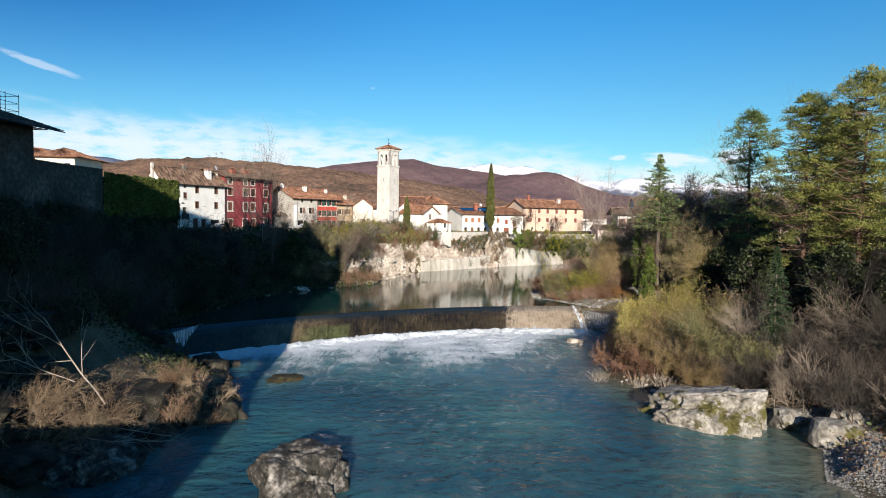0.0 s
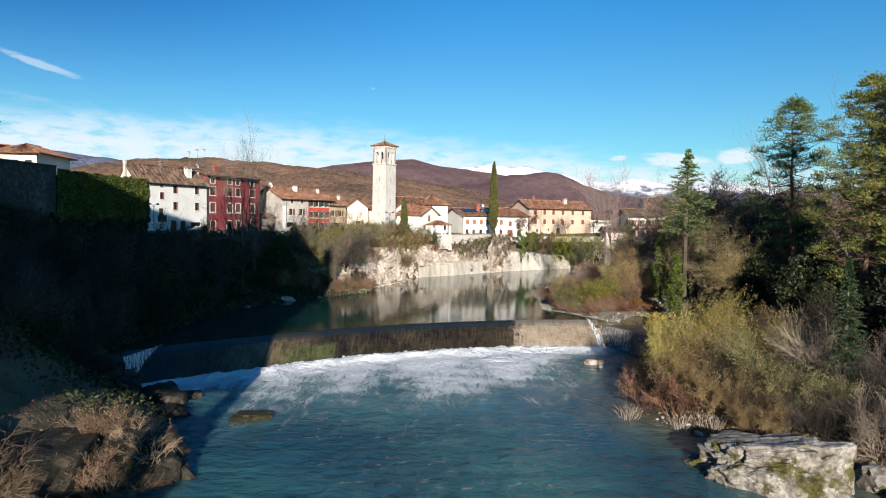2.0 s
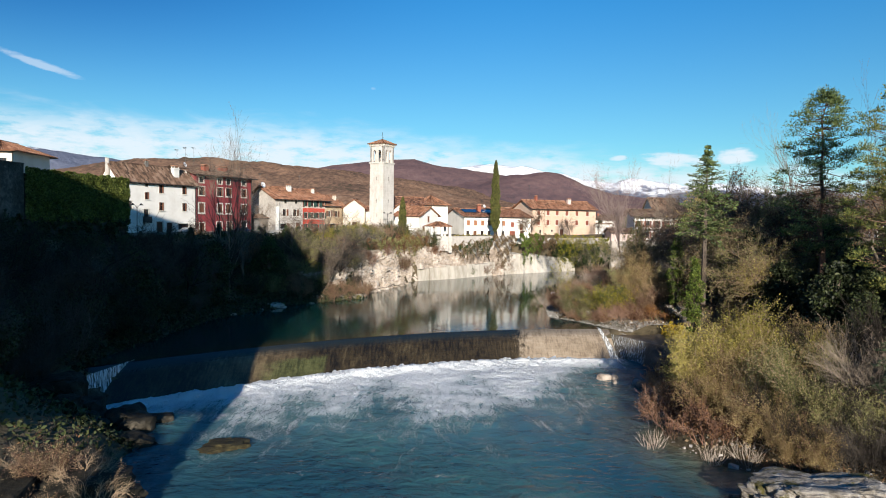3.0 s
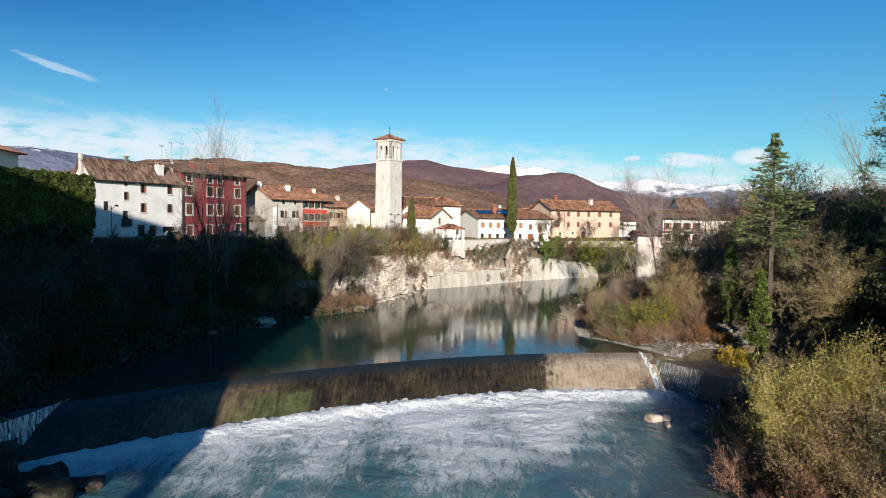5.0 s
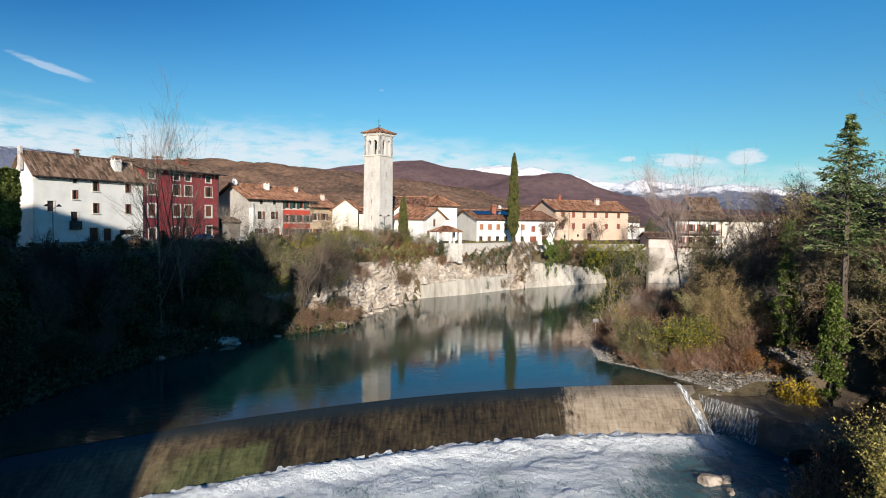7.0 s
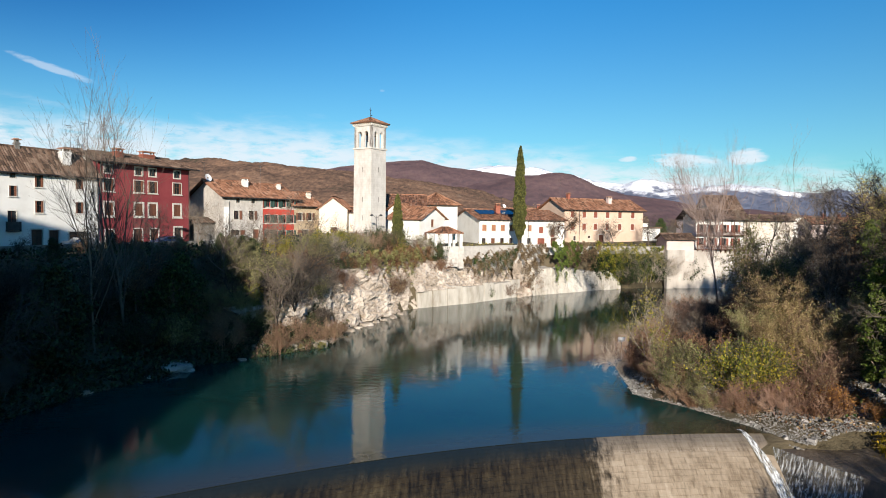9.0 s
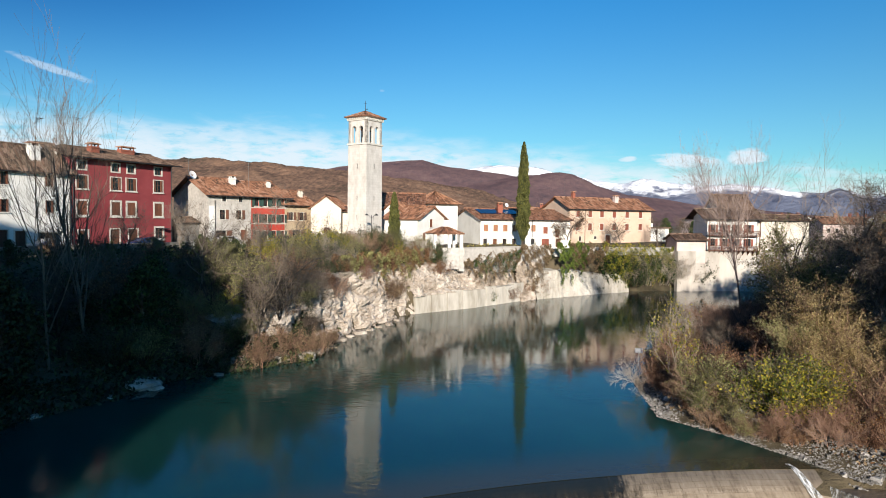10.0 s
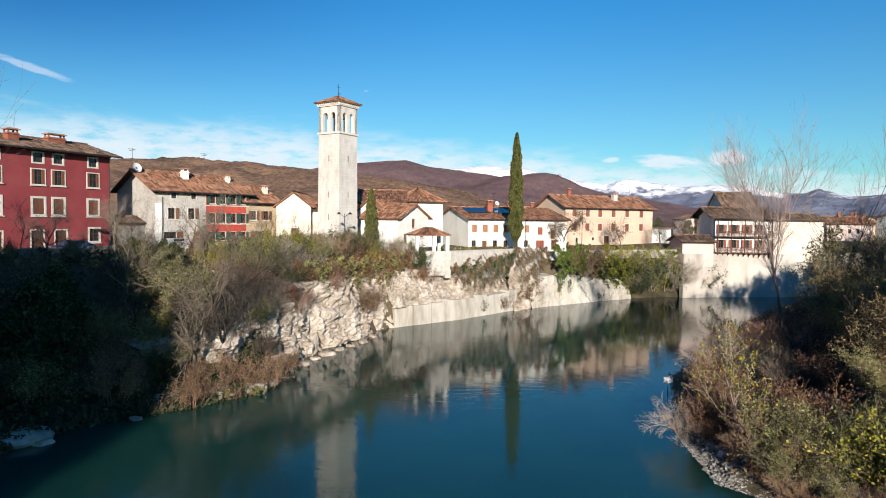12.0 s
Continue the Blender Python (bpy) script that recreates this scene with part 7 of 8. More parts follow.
put("spruce", SPRUCE[0], 28.8, 86.0, 1.0, 0, "broad drooping conifer above the river bank", "tree", z=6.8)
put("spruce", SPRUCE[1], 29.0, 55.5, 0.62, 40, "dark young spruce among bare shrubs", "tree", z=3.6)
# evergreens and ivy stems behind the willows
for k, (x, y, s, kind, nm, lab) in enumerate(((34.0, 79.0, 1.0, DARK, "evergreen_tree", "dense evergreen below the pines"), (37.0, 74.0, 1.1, DARK, "evergreen_tree", "dense evergreen below the pines"), (33.5, 70.0, 1.0, DARK, "evergreen_tree", "dense evergreen below the pines"),
                                              (27.3, 84.6, 0.95, IVYT, "ivy_tree", "tree stem wrapped in bright green ivy"), (28.4, 93.2, 0.95, IVYT, "ivy_tree", "tree stem wrapped in bright green ivy"),
                                              (40.0, 95.0, 1.1, OLIVE, "tree", "olive-leaved tree on the wooded bank"), (43.0, 86.0, 1.2, DARK, "evergreen_tree", "dense evergreen on the wooded bank"), (36.0, 101.0, 1.0, OLIVE, "tree", "olive-leaved tree on the wooded bank"), (33.0, 92.8, 1.0, IVYT, "ivy_tree", "tree stem wrapped in bright green ivy"), (35.0, 95.6, 1.0, IVYT, "ivy_tree", "tree stem wrapped in bright green ivy"), (31.5, 99.0, 1.0, IVYT, "ivy_tree", "tree stem wrapped in bright green ivy"))):
    put(nm, kind[k % len(kind)], x, y, s, 61 * k, lab, "tree", "evergreens on the wooded bank", z=3.2 if (x, y) == (27.3, 84.6) else None)
SPOT = []
# dark plants fill the hollows under the pines, their shade put into colour
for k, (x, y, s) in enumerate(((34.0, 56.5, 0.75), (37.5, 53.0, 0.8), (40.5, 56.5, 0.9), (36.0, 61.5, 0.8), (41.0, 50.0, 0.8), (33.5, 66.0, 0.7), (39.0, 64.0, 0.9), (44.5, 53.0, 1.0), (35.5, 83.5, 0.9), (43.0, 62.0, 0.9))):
    put("evergreen_tree", DARK[k % 2], x, y, s, 67 * k, "evergreen below the pines, coloured dark for their shade", "tree", "evergreens on the wooded bank")
for x, y in near_shore(9, 42, 24, 76, 48, 165, 105, 3.0, [], left=False):
    kind, nm, lab = R4.choice(((BARE, "bare_tree", "bare grey tree on the wooded bank"), (RUSSET, "russet_tree", "tree with russet winter leaves on the wooded bank"), (OLIVE, "tree", "tree with thin olive leaves on the wooded bank"), (LAUREL, "evergreen_tree", "evergreen tree on the wooded bank")))
    if y > 84 and kind is LAUREL:
        kind, nm, lab = R4.choice(((BARE_DARK, "bare_tree", "dark bare tree on the wooded bank"), (DARK, "evergreen_tree", "dark evergreen on the wooded bank")))
    if x < 31.5 and y < 118:
        continue
    # near the pines, plants change to the variants coloured for shade
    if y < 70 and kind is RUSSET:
        kind, nm, lab = BARE_DARK, "bare_tree", "bare tree in the wood below the pines, coloured dark for shade"
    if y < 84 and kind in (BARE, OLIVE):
        kind, nm, lab = (BARE_DARK, "bare_tree", "bare tree in the wood below the pines, coloured dark for shade") if kind is BARE else (DARK, "evergreen_tree", "evergreen in the wood below the pines, coloured dark for shade")
    put(nm, pick(kind), x, y, R4.uniform(0.75, 1.1), R4.uniform(0, 360), lab, "tree", "trees on the wooded bank")
    SPOT.append((x, y))
for x, y in near_shore(2, 16, 15, 48, 40, 140, 85, 1.9, [], left=False):
    kind, nm, lab = R4.choice(((TWIGB, "twiggy_shrub", "tangled leafless shrub on the gravel bank"), (TANB, "tan_shrub", "tan dry-leaved shrub on the gravel bank"), (RUSTB, "shrub", "rust-brown shrub on the gravel bank"), (TWIGB, "twiggy_shrub", "tangled leafless shrub on the gravel bank")))
    if 23 < x < 31.5 and 84 < y < 97:
        continue
    # shrubs under the wood: shade comes from the dark variants' colour
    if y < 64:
        kind, nm, lab = (TWIGD, "twiggy_shrub", "leafless shrub coloured dark for the shade of the wood") if kind in (TWIGB, RUSTB) else (DARKB, "green_shrub", "green shrub coloured dark for the shade of the wood")
    put(nm, pick(kind), x, y, R4.uniform(0.6, 1.15), R4.uniform(0, 360), lab, "shrub", "shrubs on the gravel bank")
# willows along the lower water
for k, (x, y, s) in enumerate(((20.6, 65.0, 0.95), (24.4, 69.5, 1.0), (19.8, 61.5, 0.85), (22.8, 62.5, 1.05), (24.0, 58.5, 0.95), (21.0, 57.2, 0.72), (25.0, 66.0, 1.1), (25.6, 73.0, 0.72), (27.5, 70.0, 0.95), (28.4, 75.0, 0.62), (29.5, 66.5, 0.8), (27.0, 62.0, 0.7), (26.0, 54.5, 0.8), (22.0, 53.5, 0.6))):
    kind, lab = ((WILLOW, "bushy willow with yellow-olive winter leaves"), (WILLOW_BUFF, "bushy willow with dry buff winter leaves"), (WILLOW_SAGE, "bushy willow with sage-green winter leaves"))[(0, 0, 1, 1, 2, 1, 0, 0, 1, 0, 1, 2, 2, 1)[k]]
    put("willow", kind[k % len(kind)], x, y, s, 53 * k, lab, "shrub", "willows by the lower river")
for k, (x, y, s) in enumerate(((17.4, 63.5, 0.7), (16.8, 60.5, 0.7), (14.6, 58.6, 0.6), (18.4, 58.5, 0.8), (19.5, 55.5, 0.7), (18.8, 70.0, 0.7), (20.5, 73.0, 0.8), (21.4, 51.5, 0.8), (17.6, 56.0, 0.6))):
    put("dry_brush", REEDS[k % 2] if k % 3 else RUSTB[k % 3], x, y, s * 1.4, 41 * k, "reddish dry brush at the water's edge", "shrub", "brush at the water's edge", z=max(0.05, float(ground_z(np.array([x]), np.array([y]))[0])))
for k, (x, y, s) in enumerate(((27.5, 49.0, 1.3), (30.5, 52.0, 1.4), (33.0, 47.5, 1.4), (29.5, 45.0, 1.2), (35.0, 55.0, 1.5), (27.0, 53.0, 1.2), (32.0, 42.0, 1.2), (36.5, 49.0, 1.5), (29.8, 59.0, 1.4), (33.0, 62.0, 1.4))):
    put("twiggy_shrub", TWIGB[0] if k % 2 == 0 else TWIGD[k % 2], x, y, s, 77 * k, "large tangled leafless shrub above the boulder", "shrub", "tangled shrubs above the boulder")
# the spit above the weir
SPIT = ((17.4, 99.4, 0.95, SAGEB, "green_shrub", "olive-green shrub on the gravel spit"), (17.0, 97.6, 0.75, SAGEB, "green_shrub", "olive-green shrub on the gravel spit"), (18.4, 98.4, 0.6, TANB, "tan_shrub", "tan shrub on the gravel spit"),
        (16.0, 103.5, 0.55, TWIGB, "twiggy_shrub", "reddish leafless brush on the spit"), (17.4, 106.5, 0.8, RUSTB, "shrub", "reddish low brush on the spit"), (18.6, 109.5, 0.85, TANB, "tan_shrub", "tan shrub on the gravel spit"), (20.2, 112.5, 0.8, RUSTB, "shrub", "reddish low brush on the spit"), (19.6, 105.5, 0.7, TANB, "tan_shrub", "tan shrub on the gravel spit"),
        (22.0, 116.5, 0.8, TANB, "tan_shrub", "tan shrub on the gravel spit"), (24.5, 121.5, 0.9, TANB, "tan_shrub", "tan shrub on the gravel spit"), (22.8, 108.5, 0.6, TWIGD, "twiggy_shrub", "dark leafless shrub behind the gravel spit"), (25.6, 112.0, 0.85, TWIGD, "twiggy_shrub", "dark leafless shrub behind the gravel spit"),
        (20.9, 96.2, 1.05, LIMEB, "green_shrub", "round bush turning from green to yellow"), (22.0, 95.6, 1.0, LIMEB, "green_shrub", "round bush turning from green to yellow"), (21.4, 98.0, 0.95, SAGEB, "green_shrub", "round olive-green shrub with yellowing leaves"), (23.0, 96.4, 0.85, LIMEB, "green_shrub", "round bush turning from green to yellow"),
        (20.4, 94.0, 0.5, TWIGB, "twiggy_shrub", "reddish leafless bush beside the weir"), (21.8, 93.2, 0.6, TWIGB, "twiggy_shrub", "reddish leafless bush beside the weir"), (22.8, 92.8, 0.75, RUSTB, "shrub", "orange-brown shrub beside the weir"), (24.0, 93.4, 0.85, TANB, "tan_shrub", "tan shrub beside the weir"), (19.4, 95.0, 0.5, REEDS, "dry_brush", "reddish dry brush beside the weir"),
        (25.2, 98.6, 0.8, WILLOW_BUFF, "willow", "tall buff-leaved willow beside the weir"), (26.6, 96.8, 0.75, WILLOW_BUFF, "willow", "tall buff-leaved willow beside the weir"), (25.0, 102.0, 0.65, WILLOW_SAGE, "willow", "sage-leaved willow behind the spit"), (27.0, 101.5, 1.0, WILLOW_BUFF, "willow", "tall buff-leaved willow beside the weir"), (25.6, 95.0, 0.95, TANB, "tan_shrub", "tan shrub beside the weir"),
        (28.4, 105.5, 1.2, TWIGD, "twiggy_shrub", "dark leafless shrub behind the gravel spit"), (30.2, 109.5, 1.0, WILLOW_SAGE, "willow", "sage-leaved willow behind the spit"), (30.6, 114.0, 1.1, WILLOW_BUFF, "willow", "tall buff-leaved willow behind the spit"),
        (16.2, 104.8, 0.45, RUSTB, "shrub", "reddish low brush at the edge of the pool"), (16.0, 101.0, 0.45, TANB, "tan_shrub", "tan low brush at the edge of the pool"), (16.3, 98.8, 0.4, RUSTB, "shrub", "reddish low brush at the edge of the pool"), (16.6, 97.0, 0.4, TANB, "tan_shrub", "tan low brush at the edge of the pool"), (18.0, 95.0, 0.45, SAGEB, "green_shrub", "olive-green low brush at the edge of the pool"), (19.4, 93.8, 0.4, TANB, "tan_shrub", "tan low brush at the edge of the pool"),
        (17.4, 95.8, 0.4, RUSTB, "shrub", "reddish low brush at the edge of the pool"), (18.8, 94.4, 0.4, TWIGB, "twiggy_shrub", "reddish leafless brush at the edge of the pool"), (20.0, 93.0, 0.45, RUSTB, "shrub", "reddish low brush at the edge of the pool"), (21.4, 92.0, 0.45, TWIGB, "twiggy_shrub", "reddish leafless brush at the edge of the pool"), (22.8, 91.2, 0.45, RUSTB, "shrub", "reddish low brush at the edge of the pool"),
        (25.4, 91.6, 0.8, RUSTO, "shrub", "orange-leaved low shrub beside the weir"), (26.4, 90.0, 0.5, RUSTO, "shrub", "orange-leaved low shrub beside the weir"), (29.6, 88.0, 0.5, RUSTO, "shrub", "orange-leaved low shrub beside the weir"), (24.2, 91.0, 0.6, RUSTB, "shrub", "orange-brown shrub beside the weir"))
for k, (x, y, s, kind, nm, lab) in enumerate(SPIT):
    put(nm, kind[1 if kind in (TWIGB, REEDS) else k % len(kind)], x, y, s, 59 * k, lab, "shrub", "shrubs on the spit")
# taller bare and russet trees behind the spit and before the broad conifer
for k, (x, y, s, kind) in enumerate(((33.0, 100.0, 1.2, BARE_DARK), (36.0, 105.0, 1.3, BARE_DARK), (38.0, 98.0, 1.35, RUSSET), (35.0, 111.0, 1.15, BARE), (40.0, 108.0, 1.4, BARE_DARK), (34.0, 94.0, 1.3, BARE), (37.0, 91.0, 1.4, RUSSET), (31.5, 90.5, 1.05, BARE_DARK),
                                     (33.4, 87.0, 0.95, BARE), (30.6, 96.5, 1.0, BARE), (29.6, 101.5, 0.9, BARE))):
    nm, lab = ("russet_tree", "tall tree with russet winter leaves on the wooded bank") if kind is RUSSET else ("bare_tree", "tall tangled bare tree on the wooded bank")
    put(nm, kind[k % len(kind)], x, y, s, 71 * k, lab, "tree", "trees on the wooded bank")
for k, (x, y, s, z) in enumerate(((31.0, 84.2, 0.8, 4.6), (34.6, 89.0, 0.85, None), (33.6, 81.0, 0.8, None), (36.0, 82.6, 0.9, None), (33.4, 92.4, 0.85, None), (34.6, 103.0, 0.95, None), (36.4, 99.0, 1.1, None))):
    put("tree", OCHRE[k % 3], x, y, s, 70 * k, "straight-stemmed tree with thin olive and buff leaves", "tree", "trees on the wooded bank", z=z)
put("young_poplar", bare_tree("young_poplar", 190, 6.8, 0.0, kids=(2, 2, 1), most=2, angle=42, lift=0.06, r=0.045, wiggle=0.05, first=0.25, leaf="leaf_lime", nleaf=900, size=0.085, wood="twig_pale", fine="twig_pale"), 16.1, 101.2, 0.95, 0, "young pale-stemmed poplar with a few yellow leaves", "tree")
put("yellow_shrub", YELLOWB[0], 25.8, 86.8, 0.85, 0, "shrub with bright yellow autumn leaves", "shrub")
for k, (x, y, s) in enumerate(((32.6, 84.5, 0.8), (31.5, 94.5, 0.7), (33.5, 90.0, 0.95), (28.6, 96.5, 0.7), (34.5, 86.5, 1.0))):
    put("tree", OLIVE[k % 3], x, y, s, 70 * k, "tree with thin olive leaves below the conifer", "tree", "trees on the wooded bank")
for k, (x, y, s) in enumerate(((24.0, 76.0, 0.8), (25.5, 79.5, 0.9), (23.2, 72.5, 0.7), (26.5, 82.5, 0.9), (27.5, 85.0, 0.8), (24.8, 73.5, 0.8))):
    put("shrub", (RUSTB, MESSY, TANB)[k % 3][k % 3], x, y, s, 65 * k, "tawny brush among the rocks below the weir", "shrub", "brush below the weir")
put("yellow_shrub", YELLOWB[0], 24.2, 97.4, 0.6, 90, "shrub with bright yellow autumn leaves", "shrub")
put("tall_bare_tree", CROWNED[0], 30.7, 123.8, 0.84, 0, "tall many-stemmed bare tree on the wooded bank", "tree", z=4.4)
put("tall_bare_tree", TALL[1], 33.5, 121.0, 0.85, 100, "tall bare tree on the wooded bank", "tree", z=4.6)
put("tall_bare_tree", TALL[2], 45.5, 100.0, 0.9, 100, "tall bare tree on the wooded bank", "tree")
put("tall_bare_tree", TALL[1], 48.0, 84.0, 1.0, 200, "tall bare tree between the pines", "tree")
# driftwood and dead limbs at the near left bank
for k in range(12):
    x, y = -25.5 + 5.5 * R4.random(), 35.5 + 5.0 * R4.random()
    put("dry_brush", MESSY[k % 3], x, y, R4.uniform(0.7, 1.15), R4.uniform(0, 360), "dry tan brush on the near bank", "shrub", "dry brush on the near bank", z=float(ground_z(np.array([x]), np.array([y]))[0]) + 0.4)
for k, (x, y, s, z) in enumerate(((-17.8, 47.0, 0.5, 2.2), (-16.2, 45.4, 0.5, 1.6), (-19.4, 46.6, 0.55, 2.2), (-19.8, 46.0, 0.5, 1.8), (-17.4, 43.2, 0.6, 0.4), (-18.8, 43.4, 0.6, 0.6), (-21.0, 46.8, 0.6, 1.8), (-16.2, 43.6, 0.45, 0.3))):
    put("dry_brush", (MESSY, MESSY, TANB)[k % 3][k % 3], x, y, s, 47 * k, "tawny dry grass and twigs over the dark boulder", "shrub", "dry grass on the boulder", z=z)
DEAD = [bare_tree("dead_branch", 195 + 3 * k, 7.5, 0.2, kids=(1, 1, 1), most=2, angle=38, lift=-0.02, r=0.042, fine="twig_pale", wood="twig_pale", wiggle=0.07) for k in range(3)]
for k, (x, y, z, tilt, turn, s) in enumerate(((-20.8, 38.6, 3.6, 42, 85, 1.35), (-22.6, 38.6, 4.6, 72, 100, 0.8), (-23.5, 38.6, 1.6, 78, 85, 0.8), (-19.5, 38.4, 1.8, 100, -60, 0.6), (-20.5, 37.0, 1.6, 95, -100, 0.7), (-25.0, 37.5, 1.0, 70, 40, 0.7))):
    ob = new("dead_branch")
    ob.matrix_world = pose(x, y, z) @ Matrix.Rotation(radians(turn), 4, "Z") @ Matrix.Rotation(radians(-tilt), 4, "X") @ Matrix.Diagonal((s, s, s, 1))
    tagged(ob, "pale dead branch sticking out of the dry brush", "branch", "dead branches on the near bank")
    for part_name, me in DEAD[k % 3]:
        part(part_name, me, None, ob)
put("dead_branch", bare_tree("dead_branch", 197, 4.5, 1.8, kids=(2, 2, 2), most=3, angle=45, lift=-0.03, r=0.05, fine="twig_pale", wood="twig_pale"), 15.0, 106.2, 0.75, 232, "pale dead branch hanging into the pool", "branch", z=2.9)

# far gardens and woods behind the town
for k in range(46):
    x, y = R4.uniform(-70, 150), R4.uniform(196, 330)
    if 16 < x < 50 and y < 206:
        continue
    kind, nm, lab = R4.choice(((BARE, "bare_tree", "bare tree in a far town garden"), (LAUREL, "evergreen_tree", "evergreen tree in a far town garden"), (RUSSET, "russet_tree", "russet tree in a far town garden")))
    put(nm, pick(kind), x, y, R4.uniform(0.6, 1.0), R4.uniform(0, 360), lab, "tree", "far garden trees", z=10.6)
for k in range(14):
    put("evergreen_tree" if k % 3 else "bare_tree", pick(LAUREL if k % 3 else BARE), R4.uniform(62, 110), R4.uniform(120, 172), R4.uniform(0.9, 1.3), R4.uniform(0, 360), "tree on the far slope of the wood", "tree", "trees on the wooded bank")


# ---- rocks ----
def boulder(name, x, y, z, sx, sy, sz, seed, mat="rock", turn=0, label="", sub=4, rough=0.36, group="", boxy=1.0, wedge=0.0):
    bm = bmesh.new()
    bmesh.ops.create_icosphere(bm, subdivisions=sub, radius=1.0)
    o = Vector((seed * 3.7, seed * 1.3, seed))
    for v in bm.verts:
        p = v.co.copy()
        n = noise.fractal(p * 1.1 + o, 1.0, 2.0, 5)
        if boxy < 1:
            p = Vector([math.copysign(abs(c) ** boxy, c) for c in p]) * 0.86
        c = noise.cell(p * 1.9 + o) * (0.22 if boxy == 1 else 0.08)
        k = noise.fractal(p * 5.0 + o, 0.9, 2.0, 4) * 0.09 + noise.ridged_multi_fractal(p * 2.2 + o, 1.0, 2.0, 4, 1.0, 2.0) * 0.05
        q = p * (1 + rough * n + c * rough * 2 + k)
        for lim, ax in ((0.72, 2), (0.86, 0), (0.84, 1)):
            if q[ax] > lim:
                q[ax] = lim + (q[ax] - lim) * 0.25
        v.co = Vector((q.x * sx, q.y * sy, q.z * sz * (1 + wedge * q.x)))
    ob = part(name, bm, M[mat])
    ob.matrix_world = pose(x, y, z, 0, 0, turn)
    return tagged(ob, label, "rock", group)


def moss_rock():
    m = material("rock_mossy", [(0.05, 0.045, 0.035), (0.20, 0.18, 0.15), (0.42, 0.39, 0.345), (0.60, 0.57, 0.515)], 2.4, detail=9.0, rough=0.92, bump=1.0, bump_scale=4, big=0.4)
    t = m.node_tree
    b = t.nodes["Principled BSDF"]
    old = b.inputs["Base Color"].links[0].from_socket
    co = t.nodes.new("ShaderNodeTexCoord").outputs["Object"]
    n = node(t, "ShaderNodeTexNoise", Vector=co, Scale=0.55, Detail=7.0, Roughness=0.7).outputs[0]
    c = node(t, "ShaderNodeMix", blend="MIX", Factor=ramp_node(t, n, 0.49, 0.60), A=old, B=(0.095, 0.085, 0.025, 1)).outputs[2]
    t.links.new(c, b.inputs["Base Color"])
    return m


M["rock_mossy"] = moss_rock()
M["rock_weed"] = material("rock_weed", [(0.010, 0.009, 0.006), (0.02, 0.018, 0.010), (0.05, 0.043, 0.02), (0.16, 0.135, 0.06)], 2.2, rough=0.9, bump=1.0, bump_scale=4)
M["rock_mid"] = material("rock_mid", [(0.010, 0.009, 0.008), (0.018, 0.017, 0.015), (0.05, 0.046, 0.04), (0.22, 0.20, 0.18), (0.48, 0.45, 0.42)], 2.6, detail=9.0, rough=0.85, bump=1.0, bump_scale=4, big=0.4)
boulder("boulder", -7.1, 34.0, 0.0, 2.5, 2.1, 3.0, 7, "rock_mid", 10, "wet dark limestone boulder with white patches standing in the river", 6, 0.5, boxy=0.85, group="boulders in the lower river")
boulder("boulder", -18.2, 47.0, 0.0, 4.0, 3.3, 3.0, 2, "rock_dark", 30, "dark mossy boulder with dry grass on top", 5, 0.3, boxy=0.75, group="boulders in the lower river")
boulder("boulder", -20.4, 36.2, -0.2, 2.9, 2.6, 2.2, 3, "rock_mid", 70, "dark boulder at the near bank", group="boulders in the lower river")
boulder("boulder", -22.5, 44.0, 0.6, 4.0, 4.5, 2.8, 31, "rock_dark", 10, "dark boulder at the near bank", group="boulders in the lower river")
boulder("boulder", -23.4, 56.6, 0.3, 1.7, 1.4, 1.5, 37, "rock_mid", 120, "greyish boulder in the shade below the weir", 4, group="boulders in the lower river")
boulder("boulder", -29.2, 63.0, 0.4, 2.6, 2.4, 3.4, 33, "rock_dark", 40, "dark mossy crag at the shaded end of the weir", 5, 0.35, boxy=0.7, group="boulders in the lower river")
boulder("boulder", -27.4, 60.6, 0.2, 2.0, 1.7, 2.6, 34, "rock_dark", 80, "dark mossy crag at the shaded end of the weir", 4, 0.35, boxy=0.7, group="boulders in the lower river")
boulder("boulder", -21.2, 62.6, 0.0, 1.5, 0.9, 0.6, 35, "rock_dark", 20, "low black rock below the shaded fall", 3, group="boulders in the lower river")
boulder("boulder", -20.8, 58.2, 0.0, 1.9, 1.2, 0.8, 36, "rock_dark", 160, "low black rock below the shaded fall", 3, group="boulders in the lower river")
boulder("boulder", -13.9, 57.4, 0.0, 1.45, 0.85, 0.55, 4, "rock_weed", 15, "low mossy rock just breaking the water", 4, 0.55, group="boulders in the lower river")
boulder("boulder", 19.7, 47.3, 0.0, 4.7, 2.8, 3.0, 5, "rock_mossy", -36, "large pale flat-topped limestone boulder with moss patches", 6, 0.40, boxy=0.8, wedge=0.34, group="boulders in the lower river")
for k, (x, y, s) in enumerate(((26.6, 42.6, 1.3), (29.0, 45.2, 1.5), (25.2, 46.0, 1.0), (30.5, 41.5, 1.0))):
    boulder("boulder", x, y, 0.6, s * 1.2, s, s, 10 + k, "rock_mossy", 50 * k, "mossy rock on the gravel shore", 3, group="rocks on the gravel shore")
for k, (x, y, s) in enumerate(((16.0, 77.4, 0.6), (16.9, 77.6, 0.45), (16.6, 76.0, 0.3), (18.6, 75.2, 0.65))):
    boulder("rock", x, y, 0.05, s * 1.1, s * 0.8, s * 0.9, 20 + k, "rock" if k < 3 else "rock_mossy", 40 * k, "small pale rock in the shallows below the weir", 3, group="small rocks below the weir")
